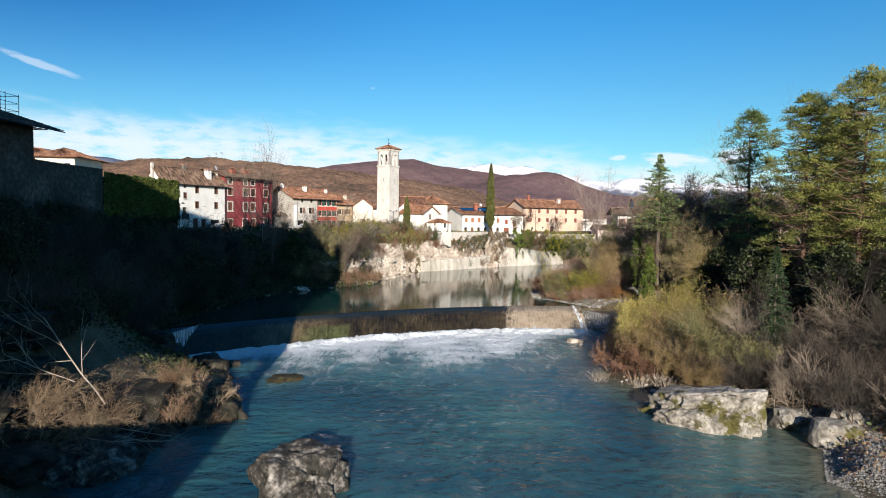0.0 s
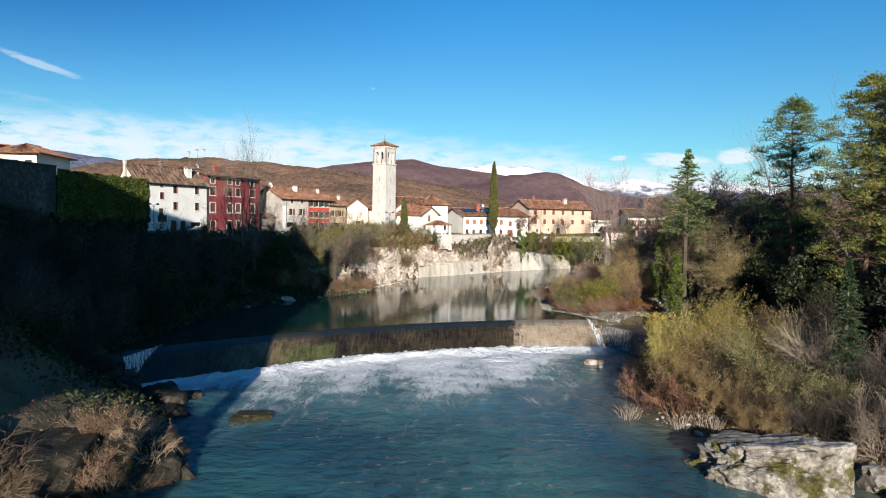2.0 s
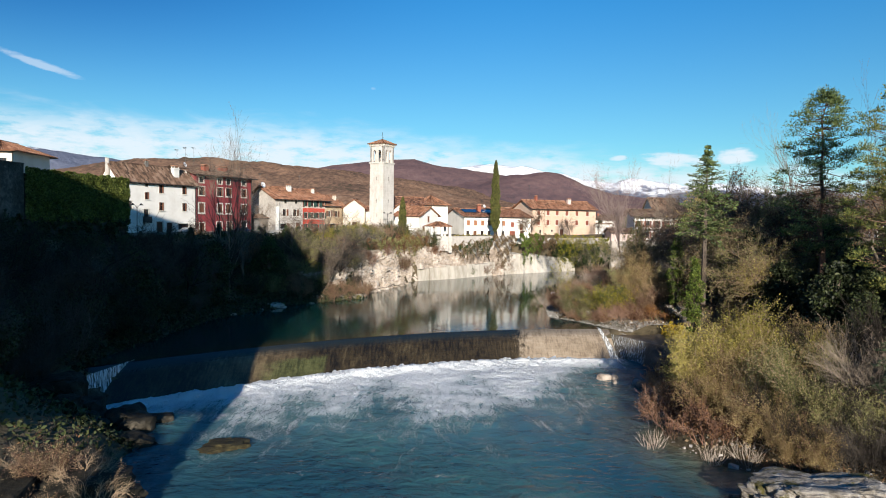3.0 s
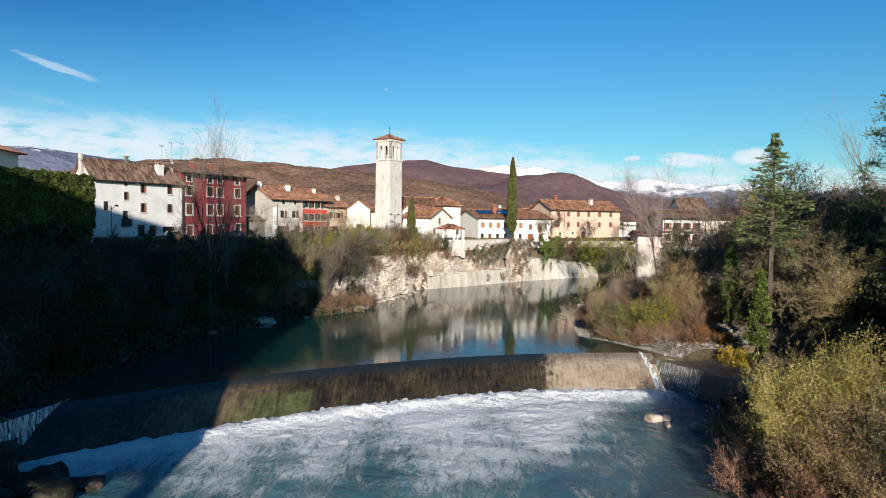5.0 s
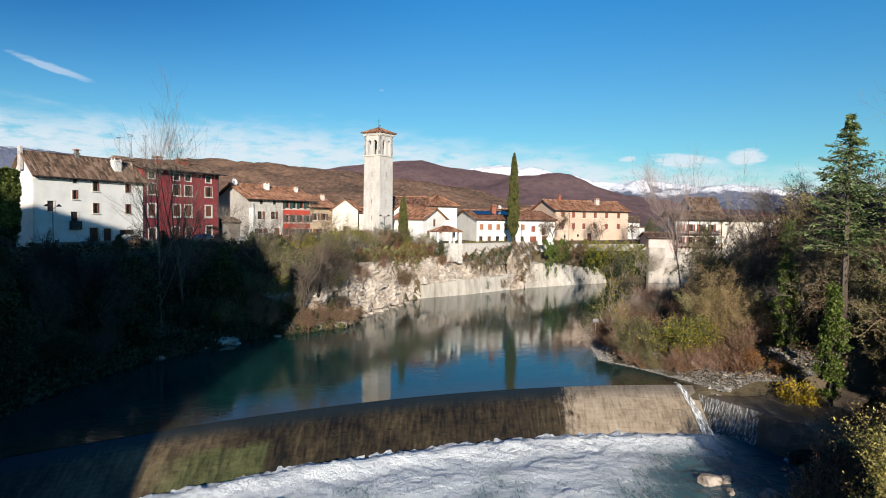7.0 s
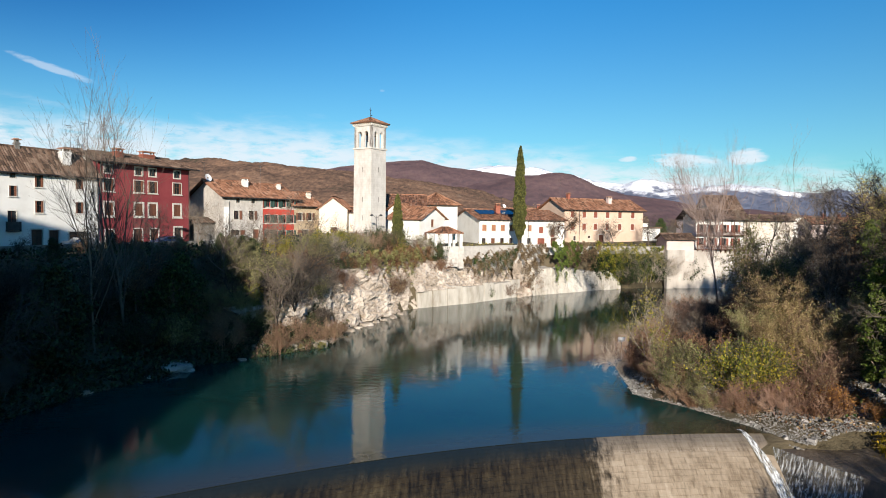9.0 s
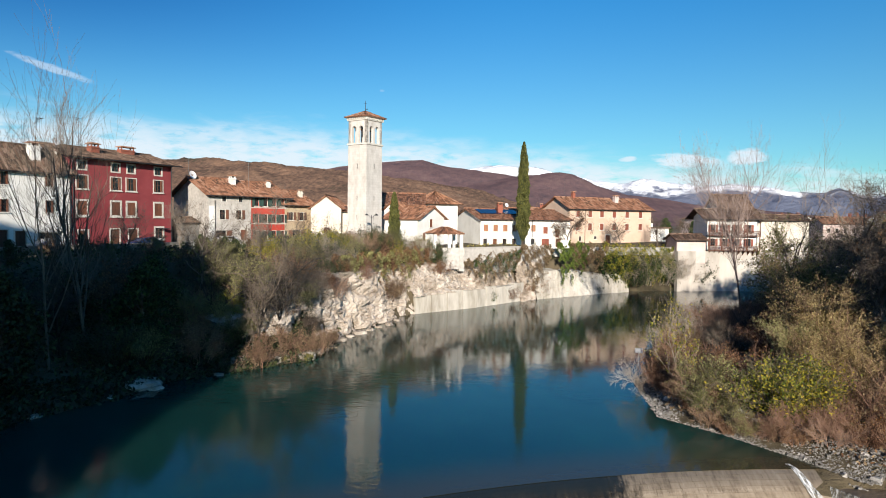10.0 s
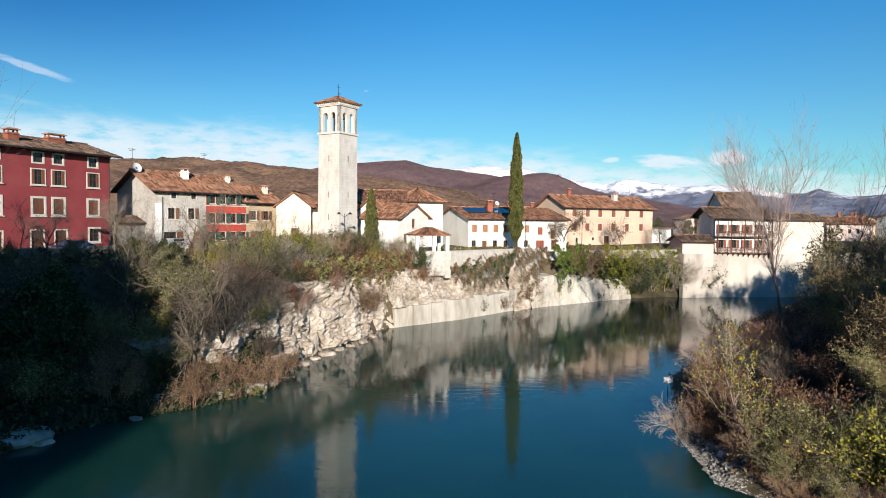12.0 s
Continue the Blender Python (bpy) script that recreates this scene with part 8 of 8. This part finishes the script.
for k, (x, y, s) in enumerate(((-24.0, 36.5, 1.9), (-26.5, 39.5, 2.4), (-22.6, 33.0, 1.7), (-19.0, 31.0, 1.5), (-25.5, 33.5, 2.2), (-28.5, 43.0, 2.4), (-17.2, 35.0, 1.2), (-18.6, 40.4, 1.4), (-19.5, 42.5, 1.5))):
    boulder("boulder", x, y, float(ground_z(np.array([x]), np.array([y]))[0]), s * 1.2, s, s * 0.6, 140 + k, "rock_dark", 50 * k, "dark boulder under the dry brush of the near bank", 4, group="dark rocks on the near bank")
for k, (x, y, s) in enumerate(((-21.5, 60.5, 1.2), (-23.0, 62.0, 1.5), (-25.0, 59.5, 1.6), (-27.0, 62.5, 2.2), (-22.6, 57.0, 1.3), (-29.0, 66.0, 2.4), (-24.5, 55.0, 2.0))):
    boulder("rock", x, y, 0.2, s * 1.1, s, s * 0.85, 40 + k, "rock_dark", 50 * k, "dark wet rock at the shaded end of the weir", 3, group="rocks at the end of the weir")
for k, (x, y, s) in enumerate(((-10.9, 126.6, 0.55), (-10.2, 128.6, 0.9), (-9.4, 131.0, 0.6), (-7.6, 135.0, 0.7), (-6.9, 138.4, 0.6), (-11.6, 124.2, 0.8), (-8.6, 132.8, 0.5))):
    boulder("rock", x, y, 2.75, s * 0.9, s * 0.7, s * 0.55, 60 + k, "rock", 35 * k, "pale fallen rock at the foot of the cliff", 3, group="fallen rocks by the cliff")
for k, (x, y, s) in enumerate(((-23.6, 104.4, 1.7), (-24.6, 101.2, 0.7), (-22.0, 104.0, 0.6), (-26.6, 96.8, 0.6), (-19.0, 108.5, 0.5))):
    boulder("rock", x, y, 2.7, s * 1.0, s * 0.7, s * 0.5, 70 + k, "rock", 35 * k, "greyish rock at the waterline of the shaded bank", 3, group="rocks by the shaded bank")
for k, (x, y, s) in enumerate(((-13.2, 115.2, 1.0), (-15.6, 113.6, 1.2), (-18.6, 112.4, 1.5), (-12.6, 117.2, 0.7))):
    boulder("rock", x, y, 2.9, s * 0.9, s * 0.8, s * 0.7, 160 + k, "rock_mossy", 40 * k, "weathered limestone rock on the small headland", 4, group="rocks on the headland")
boulder("rock", 16.0, 103.6, 2.8, 0.8, 0.6, 0.5, 82, "cut_stone", 20, "pale rock on the gravel spit", 3)

# wet rock shelf and broken stones at the sunlit end of the weir
bm = bmesh.new()
g = []
for i in range(33):
    u = i / 32
    fx, fy = 19.8 + 5.6 * u, 89.0 - 8.6 * u - 2.0 * u * (1 - u)
    bx, by = 24.5 + 7.0 * u, 94.5 - 8.0 * u
    row = []
    for j in range(22):
        if j < 6:
            x, y, z = fx - 0.10 * (5 - j), fy - 0.12 * (5 - j), -0.6 + 2.85 * j / 5
        else:
            v = (j - 5) / 16
            x, y, z = fx + (bx - fx) * v, fy + (by - fy) * v, 2.3 + 0.4 * v * v + 0.5 * u * v
        k = noise.fractal(Vector((x, y, z)) * 0.7, 1.0, 2.0, 4)
        row.append(bm.verts.new((x + (0.18 * k if j < 6 else 0), y + 0.1 * k, z + (0.10 * k if j > 5 else 0))))
    g.append(row)
for i in range(32):
    for j in range(21):
        bm.faces.new((g[i][j], g[i + 1][j], g[i + 1][j + 1], g[i][j + 1]))
sheet = bmesh.new()
veil = [[sheet.verts.new((19.6 + 5.6 * u - 0.22 * (1 - v) - 0.25 * (1 - v) ** 2, 88.9 - 8.6 * u - 2.0 * u * (1 - u) - 0.25 * (1 - v) - 0.25 * (1 - v) ** 2, -0.1 + 2.5 * v)) for v in (1.0, 0.85, 0.6, 0.35, 0.0)] for u in [0.016 * k for k in range(30)]]
for a, b in zip(veil, veil[1:]):
    for j in range(4):
        sheet.faces.new((a[j], b[j], b[j + 1], a[j + 1]))
part("falling_water", sheet, M["veil"], weir, "thin white veil of water over the rock shelf", smooth=True)
M["wet_rock"] = material("wet_rock", [(0.05, 0.04, 0.03), (0.16, 0.125, 0.092), (0.30, 0.25, 0.19)], 0.6, rough=0.4, bump=0.8, bump_scale=4, spec=0.5)
tagged(part("rock_shelf", bm, M["wet_rock"]), "dark wet rock shelf beside the weir", "rock shelf", kind="structure")
for k in range(26):
    a = k / 26
    boulder("rock", 23.6 + 0.5 * a + R4.uniform(-0.9, 1.2), 81.5 - 9 * a + R4.uniform(-1, 1), 0.2 + R4.uniform(-0.1, 0.3), R4.uniform(0.3, 0.9), R4.uniform(0.3, 0.7), R4.uniform(0.25, 0.6), 90 + k,
            "rock_dark", R4.uniform(0, 360), "dark broken rock on the bank below the weir", 2, group="broken rocks below the weir")

# gravel shore: pebbles joined, too many to count
def scatter(name, mat, label, spots, size, category, flat=0.6):
    rng = np.random.default_rng(len(spots))
    cube = np.array([(-1, -1, -1), (1, -1, -1), (1, 1, -1), (-1, 1, -1), (-0.7, -0.7, 1), (0.7, -0.7, 1), (0.7, 0.7, 1), (-0.7, 0.7, 1)], float)
    fc = np.array([(0, 1, 5, 4), (1, 2, 6, 5), (2, 3, 7, 6), (3, 0, 4, 7), (4, 5, 6, 7)])
    n = len(spots)
    s = size * rng.lognormal(0, 0.45, n)
    a = rng.uniform(0, 6.283, n)
    v = cube[None] * s[:, None, None] * rng.uniform(0.6, 1.3, (n, 1, 3)) * [1, 1, flat]
    v = v + rng.normal(size=v.shape) * s[:, None, None] * 0.18
    rot = np.stack([v[..., 0] * np.cos(a)[:, None] - v[..., 1] * np.sin(a)[:, None], v[..., 0] * np.sin(a)[:, None] + v[..., 1] * np.cos(a)[:, None], v[..., 2]], -1)
    rot += np.asarray(spots)[:, None]
    faces = (np.arange(n)[:, None, None] * 8 + fc[None]).reshape(-1, 4)
    return tagged(part(name, mesh_np(name, rot.reshape(-1, 3), faces), M[mat]), label, category, kind="stuff")


rg = np.random.default_rng(8)


def spots_on(n, x0, x1, y0, y1, lo, hi, left, lift=0.0):
    x, y = rg.uniform(x0, x1, n), rg.uniform(y0, y1, n)
    d, who = river_distance(x, y)
    ok = (d > lo) & (d < hi) & ((who < len(LEFT) - 1) == left)
    x, y = x[ok], y[ok]
    return np.stack([x, y, ground_z(x, y) + lift], 1)


scatter("gravel", "gravel", "grey river gravel and pebbles along the shore", np.concatenate([spots_on(190000, 13, 40, 20, 48, -0.3, 6, False, 0.02), spots_on(16000, 13, 30, 48, 130, -0.3, 4, False), spots_on(60000, 14, 30, 86, 110, -0.2, 9, False, 0.01)]), 0.028, "gravel")
scatter("stones", "gravel", "grey stones scattered on the spit and shore", spots_on(1000, 13, 34, 52, 135, -0.4, 9, False), 0.12, "stones")

# undergrowth: dead leaves and low growth over the banks
def litter(name, n, mat, label, box_, lo, hi, left, size, lift, up=0.3):
    p = spots_on(n, *box_, lo, hi, left)
    p[:, 2] += rg.random(len(p)) ** 2 * lift
    v, f = leaf_quads(p, size, rg, flat=up)
    tagged(part(name, mesh_np(name, v, f), M[mat]), label, "undergrowth", kind="stuff")


litter("undergrowth", 90000, "leaf_rust", "fallen leaves and low brown growth on the wooded bank", (15, 75, 35, 165), 1.0, 45, False, 0.10, 0.5)
litter("undergrowth", 40000, "leaf_tan", "dry grass and leaves on the wooded bank", (15, 75, 35, 165), 0.8, 40, False, 0.16, 0.7, 0.0)
litter("undergrowth", 26000, "leaf_green", "low green growth on the wooded bank", (15, 75, 35, 165), 3.0, 45, False, 0.17, 0.8, 0.0)
# the next three sheets darken the left bank: shade laid on as leaf colour
litter("undergrowth", 60000, "leaf_shade", "low growth and ivy coloured dark for the shaded bank", (-56, -12, 50, 152), -0.1, 20, True, 0.18, 0.9, 0.0)
litter("undergrowth", 60000, "leaf_shade", "growth along the waterline, coloured dark for the shade of the bank", (-36, -12, 56, 126), -0.5, 3.0, True, 0.2, 0.6, 0.0)
litter("undergrowth", 16000, "leaf_shade", "low growth below the old wall, coloured dark for shade", (-56, -27, 34, 60), 4.0, 24, True, 0.2, 0.9, 0.0)
litter("undergrowth", 40000, "leaf_rust", "fallen leaves on the shaded bank", (-56, -12, 30, 152), 0.5, 20, True, 0.09, 0.5)
litter("undergrowth", 12000, "leaf_olive", "olive ground cover on the cliff top", (-22, 16, 120, 170), 2.2, 8, True, 0.15, 0.5, 0.0)


# ---- ivy ----
def ivy_sheet(name, line, low, high, n, mat, label, thick=0.5, size=0.2, ragged=2.0, kind="", seed=0):
    """Leaves over a wall or a rock face along a line; the lower edge hangs in tongues."""
    rng = np.random.default_rng(seed)
    pts = np.array(line, float)
    s = np.concatenate([[0], np.cumsum(np.hypot(*np.diff(pts, axis=0).T))])
    u = rng.uniform(0, s[-1], n)
    x, y = np.interp(u, s, pts[:, 0]), np.interp(u, s, pts[:, 1])
    lo = np.interp(u, s, low) + ragged * (0.5 + 0.5 * np.sin(u * 1.7 + seed) * np.sin(u * 0.63 + 1)) + ragged * 0.3 * np.sin(u * 5.3 + seed)
    ends = np.minimum(u, s[-1] - u)
    hi = np.interp(u, s, high) + (0.3 * np.sin(u * 2.3) + 0.2 * np.sin(u * 5.9)) * (1.0 if ragged > 0.5 else 0.3)
    lo = lo + (hi - lo) * np.clip(1 - ends / 2.2, 0, 1) ** 1.5 * 0.9 * (ragged > 0.5)
    z = lo + (hi - lo) * rng.random(n) ** 0.75
    clump = np.sin(u * 2.9 + z * 1.3 + seed) + np.sin(u * 1.1 - z * 2.6) + np.sin(z * 4.1 + u * 4.7)
    keep = (clump > -0.5 + rng.normal(size=n) * 0.5) | (ragged < 0.5)
    x, y, z, u = x[keep], y[keep], z[keep], u[keep]
    n = len(u)
    k = np.clip(np.searchsorted(s, u) - 1, 0, len(pts) - 2)
    w = pts[k + 1] - pts[k]
    w /= np.linalg.norm(w, axis=1, keepdims=True)
    off = thick * (0.4 + 0.6 * rng.random(n)) + (0.25 if ragged > 0.5 else 0.08) * np.sin(u * 3.1) * np.sin(z * 2.7)
    p = np.stack([x + w[:, 1] * off, y - w[:, 0] * off, z], 1)
    v, f = leaf_quads(p, size, rng)
    return tagged(part(name, mesh_np(name, v, f), M[mat]), label, "ivy", kind=kind)


ivy_sheet("ivy_hedge", [(-44.2, 83.4), (-40.8, 98.6), (-48.5, 104.7)], [14.2, 14.2, 14.2], [20.1, 19.9, 19.7], 34000, "leaf_hedge", "dense clipped ivy covering the garden wall", 0.25, 0.17, 0.2)
ivy_sheet("hanging_ivy", [(17.6, 165.6), (21.5, 168.6), (24.2, 170.8)], [4.6, 4.2, 5.6], [11.9, 12.2, 11.6], 16000, "leaf_ivy", "bright green ivy hanging over the pale rock bank", 0.6, 0.12, 4.6, seed=2)
ivy_sheet("hanging_creeper", [(11.0, 160.6), (13.8, 163.0), (16.8, 165.2)], [5.0, 3.2, 6.5], [11.6, 12.0, 11.6], 11000, "leaf_tan", "brown winter creeper hanging down the rock rib", 0.8, 0.10, 2.0, seed=3)
ivy_sheet("hanging_creeper", [(1.6, 150.8), (6.0, 155.0), (11.2, 160.4)], [6.0, 5.4, 5.6], [9.8, 10.8, 11.2], 13000, "leaf_tan", "brown winter creeper on the quarry ledges", 0.4, 0.09, 2.6, seed=4)
ivy_sheet("hanging_creeper", [(3.0, 152.2), (7.0, 156.2), (11.0, 160.2)], [6.6, 6.4, 6.4], [9.4, 10.4, 11.0], 6000, "leaf_green", "olive-green creeper on the quarry ledges", 0.5, 0.09, 3.0, seed=14)
ivy_sheet("hanging_creeper", [(20.0, 167.6), (24.0, 170.9), (28.0, 173.8)], [6.4, 5.6, 4.6], [11.8, 12.0, 11.8], 11000, "leaf_tan", "brown creeper over the pale rock bank", 0.9, 0.10, 3.4, seed=15)
ivy_sheet("hanging_creeper", [(27.0, 173.2), (33.0, 176.8), (42.0, 179.6)], [3.2, 3.0, 3.6], [12.0, 11.8, 11.2], 14000, "leaf_lime", "yellow-green creeper over the garden wall", 1.1, 0.11, 3.0, seed=16)
ivy_sheet("hanging_creeper", [(-13.6, 128.0), (-9.6, 138.0), (-5.0, 146.0), (-2.6, 149.4)], [8.3, 7.6, 7.6, 7.4], [11.4, 11.6, 11.8, 11.6], 14000, "leaf_rust", "rust and green creeper spilling over the cliff edge", 0.6, 0.11, 1.6, seed=5)
ivy_sheet("hanging_creeper", [(-12.8, 129.0), (-8.6, 139.5), (-4.6, 146.6)], [7.6, 6.8, 6.4], [11.2, 11.2, 11.4], 3600, "leaf_sage", "olive ivy spilling over the cliff edge", 0.9, 0.14, 4.0, seed=6)
ivy_sheet("hanging_creeper", [(26.0, 174.0), (34.0, 178.0), (44.0, 180.4)], [3.5, 3.2, 5.0], [9.6, 9.2, 8.6], 6500, "leaf_green", "green creeper over the garden wall", 0.9, 0.2, 2.0, seed=7)
# the last two creepers deepen the shade on the walls by their colour
ivy_sheet("hanging_creeper", [(-47.0, 109.0), (-42.0, 123.0), (-33.5, 138.6)], [9.0, 9.0, 9.0], [12.3, 12.3, 12.3], 6000, "leaf_shade", "creeper coloured dark for the shaded parapet", 0.5, 0.18, 1.0, seed=8)
ivy_sheet("hanging_creeper", [(-44.2, 68.0), (-44.7, 76.0), (-44.2, 83.3), (-40.9, 98.3)], [9.0, 9.0, 9.0, 9.0], [15.5, 16.0, 14.5, 14.6], 12000, "leaf_shade", "creeper climbing the old rubble wall, coloured dark for shade", 0.5, 0.2, 3.0, seed=9)


# ---- street things ----
def street_lamp(x, y, z, height, heads, label, turn=0):
    lamp = new("street_lamp")
    lamp.matrix_world = pose(x, y, z, 0, 0, turn)
    tagged(lamp, label, "street lamp", "street lamps")
    part("post", mesh_np("post", *tubes([(0, 0, 0, 0, 0, 0.5, 0.11, 0.09), (0, 0, 0.5, 0, 0, height, 0.055, 0.04)], 8)), M["metal_dark"], lamp)
    for s in heads:
        arm = part("arm", mesh_np("arm", *tubes([(0, 0, height - 0.5, s * 0.35, 0, height - 0.1, 0.03, 0.03), (s * 0.35, 0, height - 0.1, s * 0.7, 0, height + 0.05, 0.03, 0.02)], 6)), M["metal_dark"], lamp)
        bm = bmesh.new()
        bmesh.ops.create_cone(bm, cap_ends=True, segments=12, radius1=0.32, radius2=0.08, depth=0.28, matrix=Matrix.Translation((s * 0.7, 0, height + 0.05)))
        part("shade", bm, M["metal_dark"], arm)


street_lamp(-11.7, 149.8, 11.5, 4.9, (-1, 1), "dark two-armed street lamp before the bell tower", 10)
street_lamp(-46.4, 112.8, 11.4, 5.4, (-1, 1), "dark two-armed street lamp before the white house", 60)


def car(x, y, z, turn, paint, label):
    c = new("car")
    c.matrix_world = pose(x, y, z, 0, 0, turn)
    tagged(c, label, "car", "parked cars")
    bm = bmesh.new()
    prof = [(-2.0, 0.28), (-2.05, 0.75), (-1.85, 0.95), (-1.2, 1.0), (-0.55, 1.42), (0.9, 1.46), (1.65, 1.0), (2.0, 0.92), (2.05, 0.4), (1.95, 0.26)]
    rings = []
    for w, k in ((-0.84, 0.9), (-0.78, 1.0), (0.78, 1.0), (0.84, 0.9)):
        rings.append([bm.verts.new((px, w * (0.82 if pz > 1.1 else 1.0), 0.26 + (pz - 0.26) * (k if abs(w) > 0.8 else 1.0))) for px, pz in prof])
    for a, b in zip(rings, rings[1:]):
        for i in range(len(prof)):
            j = (i + 1) % len(prof)
            bm.faces.new((a[i], a[j], b[j], b[i]))
    bm.faces.new(rings[0])
    bm.faces.new(rings[-1])
    part("body", bm, M[paint], c)
    for side in (-1, 1):
        part("side_window", boxes((-0.45, side * 0.745 - 0.02, 1.02, 0.85, side * 0.745 + 0.02, 1.34)), M["pane"], c)
        for wx_ in (-1.3, 1.28):
            bm = bmesh.new()
            bmesh.ops.create_cone(bm, cap_ends=True, segments=18, radius1=0.31, radius2=0.31, depth=0.2, matrix=Matrix.Translation((wx_, side * 0.76, 0.31)) @ Matrix.Rotation(radians(90), 4, "X"))
            wheel = part("wheel", bm, M["rubber"], c)
            bm = bmesh.new()
            bmesh.ops.create_cone(bm, cap_ends=True, segments=14, radius1=0.19, radius2=0.17, depth=0.24, matrix=Matrix.Translation((wx_, side * 0.76, 0.31)) @ Matrix.Rotation(radians(90), 4, "X"))
            part("rim", bm, M["car_grey"], wheel)
    for xs, zz, sl in ((-1.15, 1.02, -0.56), (1.5, 1.04, 0.95)):
        bm = bmesh.new()
        vs = [bm.verts.new(p) for p in ((xs, -0.6, zz), (xs, 0.6, zz), (sl, 0.55, 1.4), (sl, -0.55, 1.4))]
        bm.faces.new(vs)
        bmesh.ops.solidify(bm, geom=bm.faces[:], thickness=0.05)
        part("windscreen", bm, M["pane"], c)
    for side in (-0.55, 0.55):
        part("headlight", boxes((-2.08, side - 0.16, 0.66, -2.02, side + 0.16, 0.8)), M["dish_white"], c)
        part("number_bar" if side < 0 else "tail_light", boxes((2.03, side - 0.16, 0.68, 2.08, side + 0.16, 0.84)), M["shutter_red"], c)


car(-37.6, 134.6, 11.75, 64, "car_blue", "parked blue car on the street by the red house")
car(-31.2, 144.6, 11.75, 50, "car_grey", "parked silver car before the stone house")
car(-25.0, 150.6, 11.75, 50, "car_dark", "parked dark car before the banded house")
car(-44.0, 126.0, 11.75, 64, "car_grey", "parked pale car in the shade before the white house")
part_box = part("marker_board", boxes((-0.35, -0.04, 0.9, 0.35, 0.0, 1.35), (-0.03, 0.0, -0.6, 0.03, 0.05, 1.3)), M["dish_white"])
part_box.matrix_world = pose(17.2, 114.5, 3.0, 0, 0, 5)
tagged(part_box, "small white board on a stake at the spit", "sign")

# ---- courses of the weir: single stones on the drier end, the rest joined ----
def course_stones(x0, x1, width, height, rng):
    out = []
    for j in range(int(5.6 / height)):
        v0, v1 = 0.10 + j * height / 5.9, 0.10 + (j + 1) * height / 5.9
        if v1 > 0.99:
            break
        x = x0
        while x < x1 - 0.1:
            w = width * rng.uniform(0.75, 1.3) * (0.5 if x == x0 and j % 2 else 1.0)
            out.append((x, min(x + w, x1), v0, v1))
            x += w
    return out


def stone_mesh(a, b, v0, v1, lift):
    q = [Vector(weir_point(x, v, h)) for h in (-0.03, lift) for x, v in ((a + 0.006, v0 + 0.001), (b - 0.006, v0 + 0.001), (b - 0.006, v1 - 0.001), (a + 0.006, v1 - 0.001))]
    return q


rs = random.Random(21)
FACES = [(4, 5, 6, 7), (0, 1, 5, 4), (1, 2, 6, 5), (2, 3, 7, 6), (3, 0, 4, 7)]
for a, b, v0, v1 in course_stones(8.2, 18.4, 0.66, 0.36, rs)[:300]:
    q = stone_mesh(a, b, v0, v1, rs.uniform(0.0, 0.006))
    c = sum(q, Vector()) / 8
    me = bpy.data.meshes.new("stone")
    me.from_pydata([p - c for p in q], [], FACES)
    s = part("stone", me, M["weir_face"], weir)
    s.location = c
vs, fs = [], []
for a, b, v0, v1 in course_stones(-27.0, 8.1, 0.62, 0.3, rs):
    q = stone_mesh(a, b, v0, v1, rs.uniform(-0.002, 0.003))
    k = len(vs)
    vs += [tuple(p) for p in q]
    fs += [tuple(i + k for i in f) for f in FACES]
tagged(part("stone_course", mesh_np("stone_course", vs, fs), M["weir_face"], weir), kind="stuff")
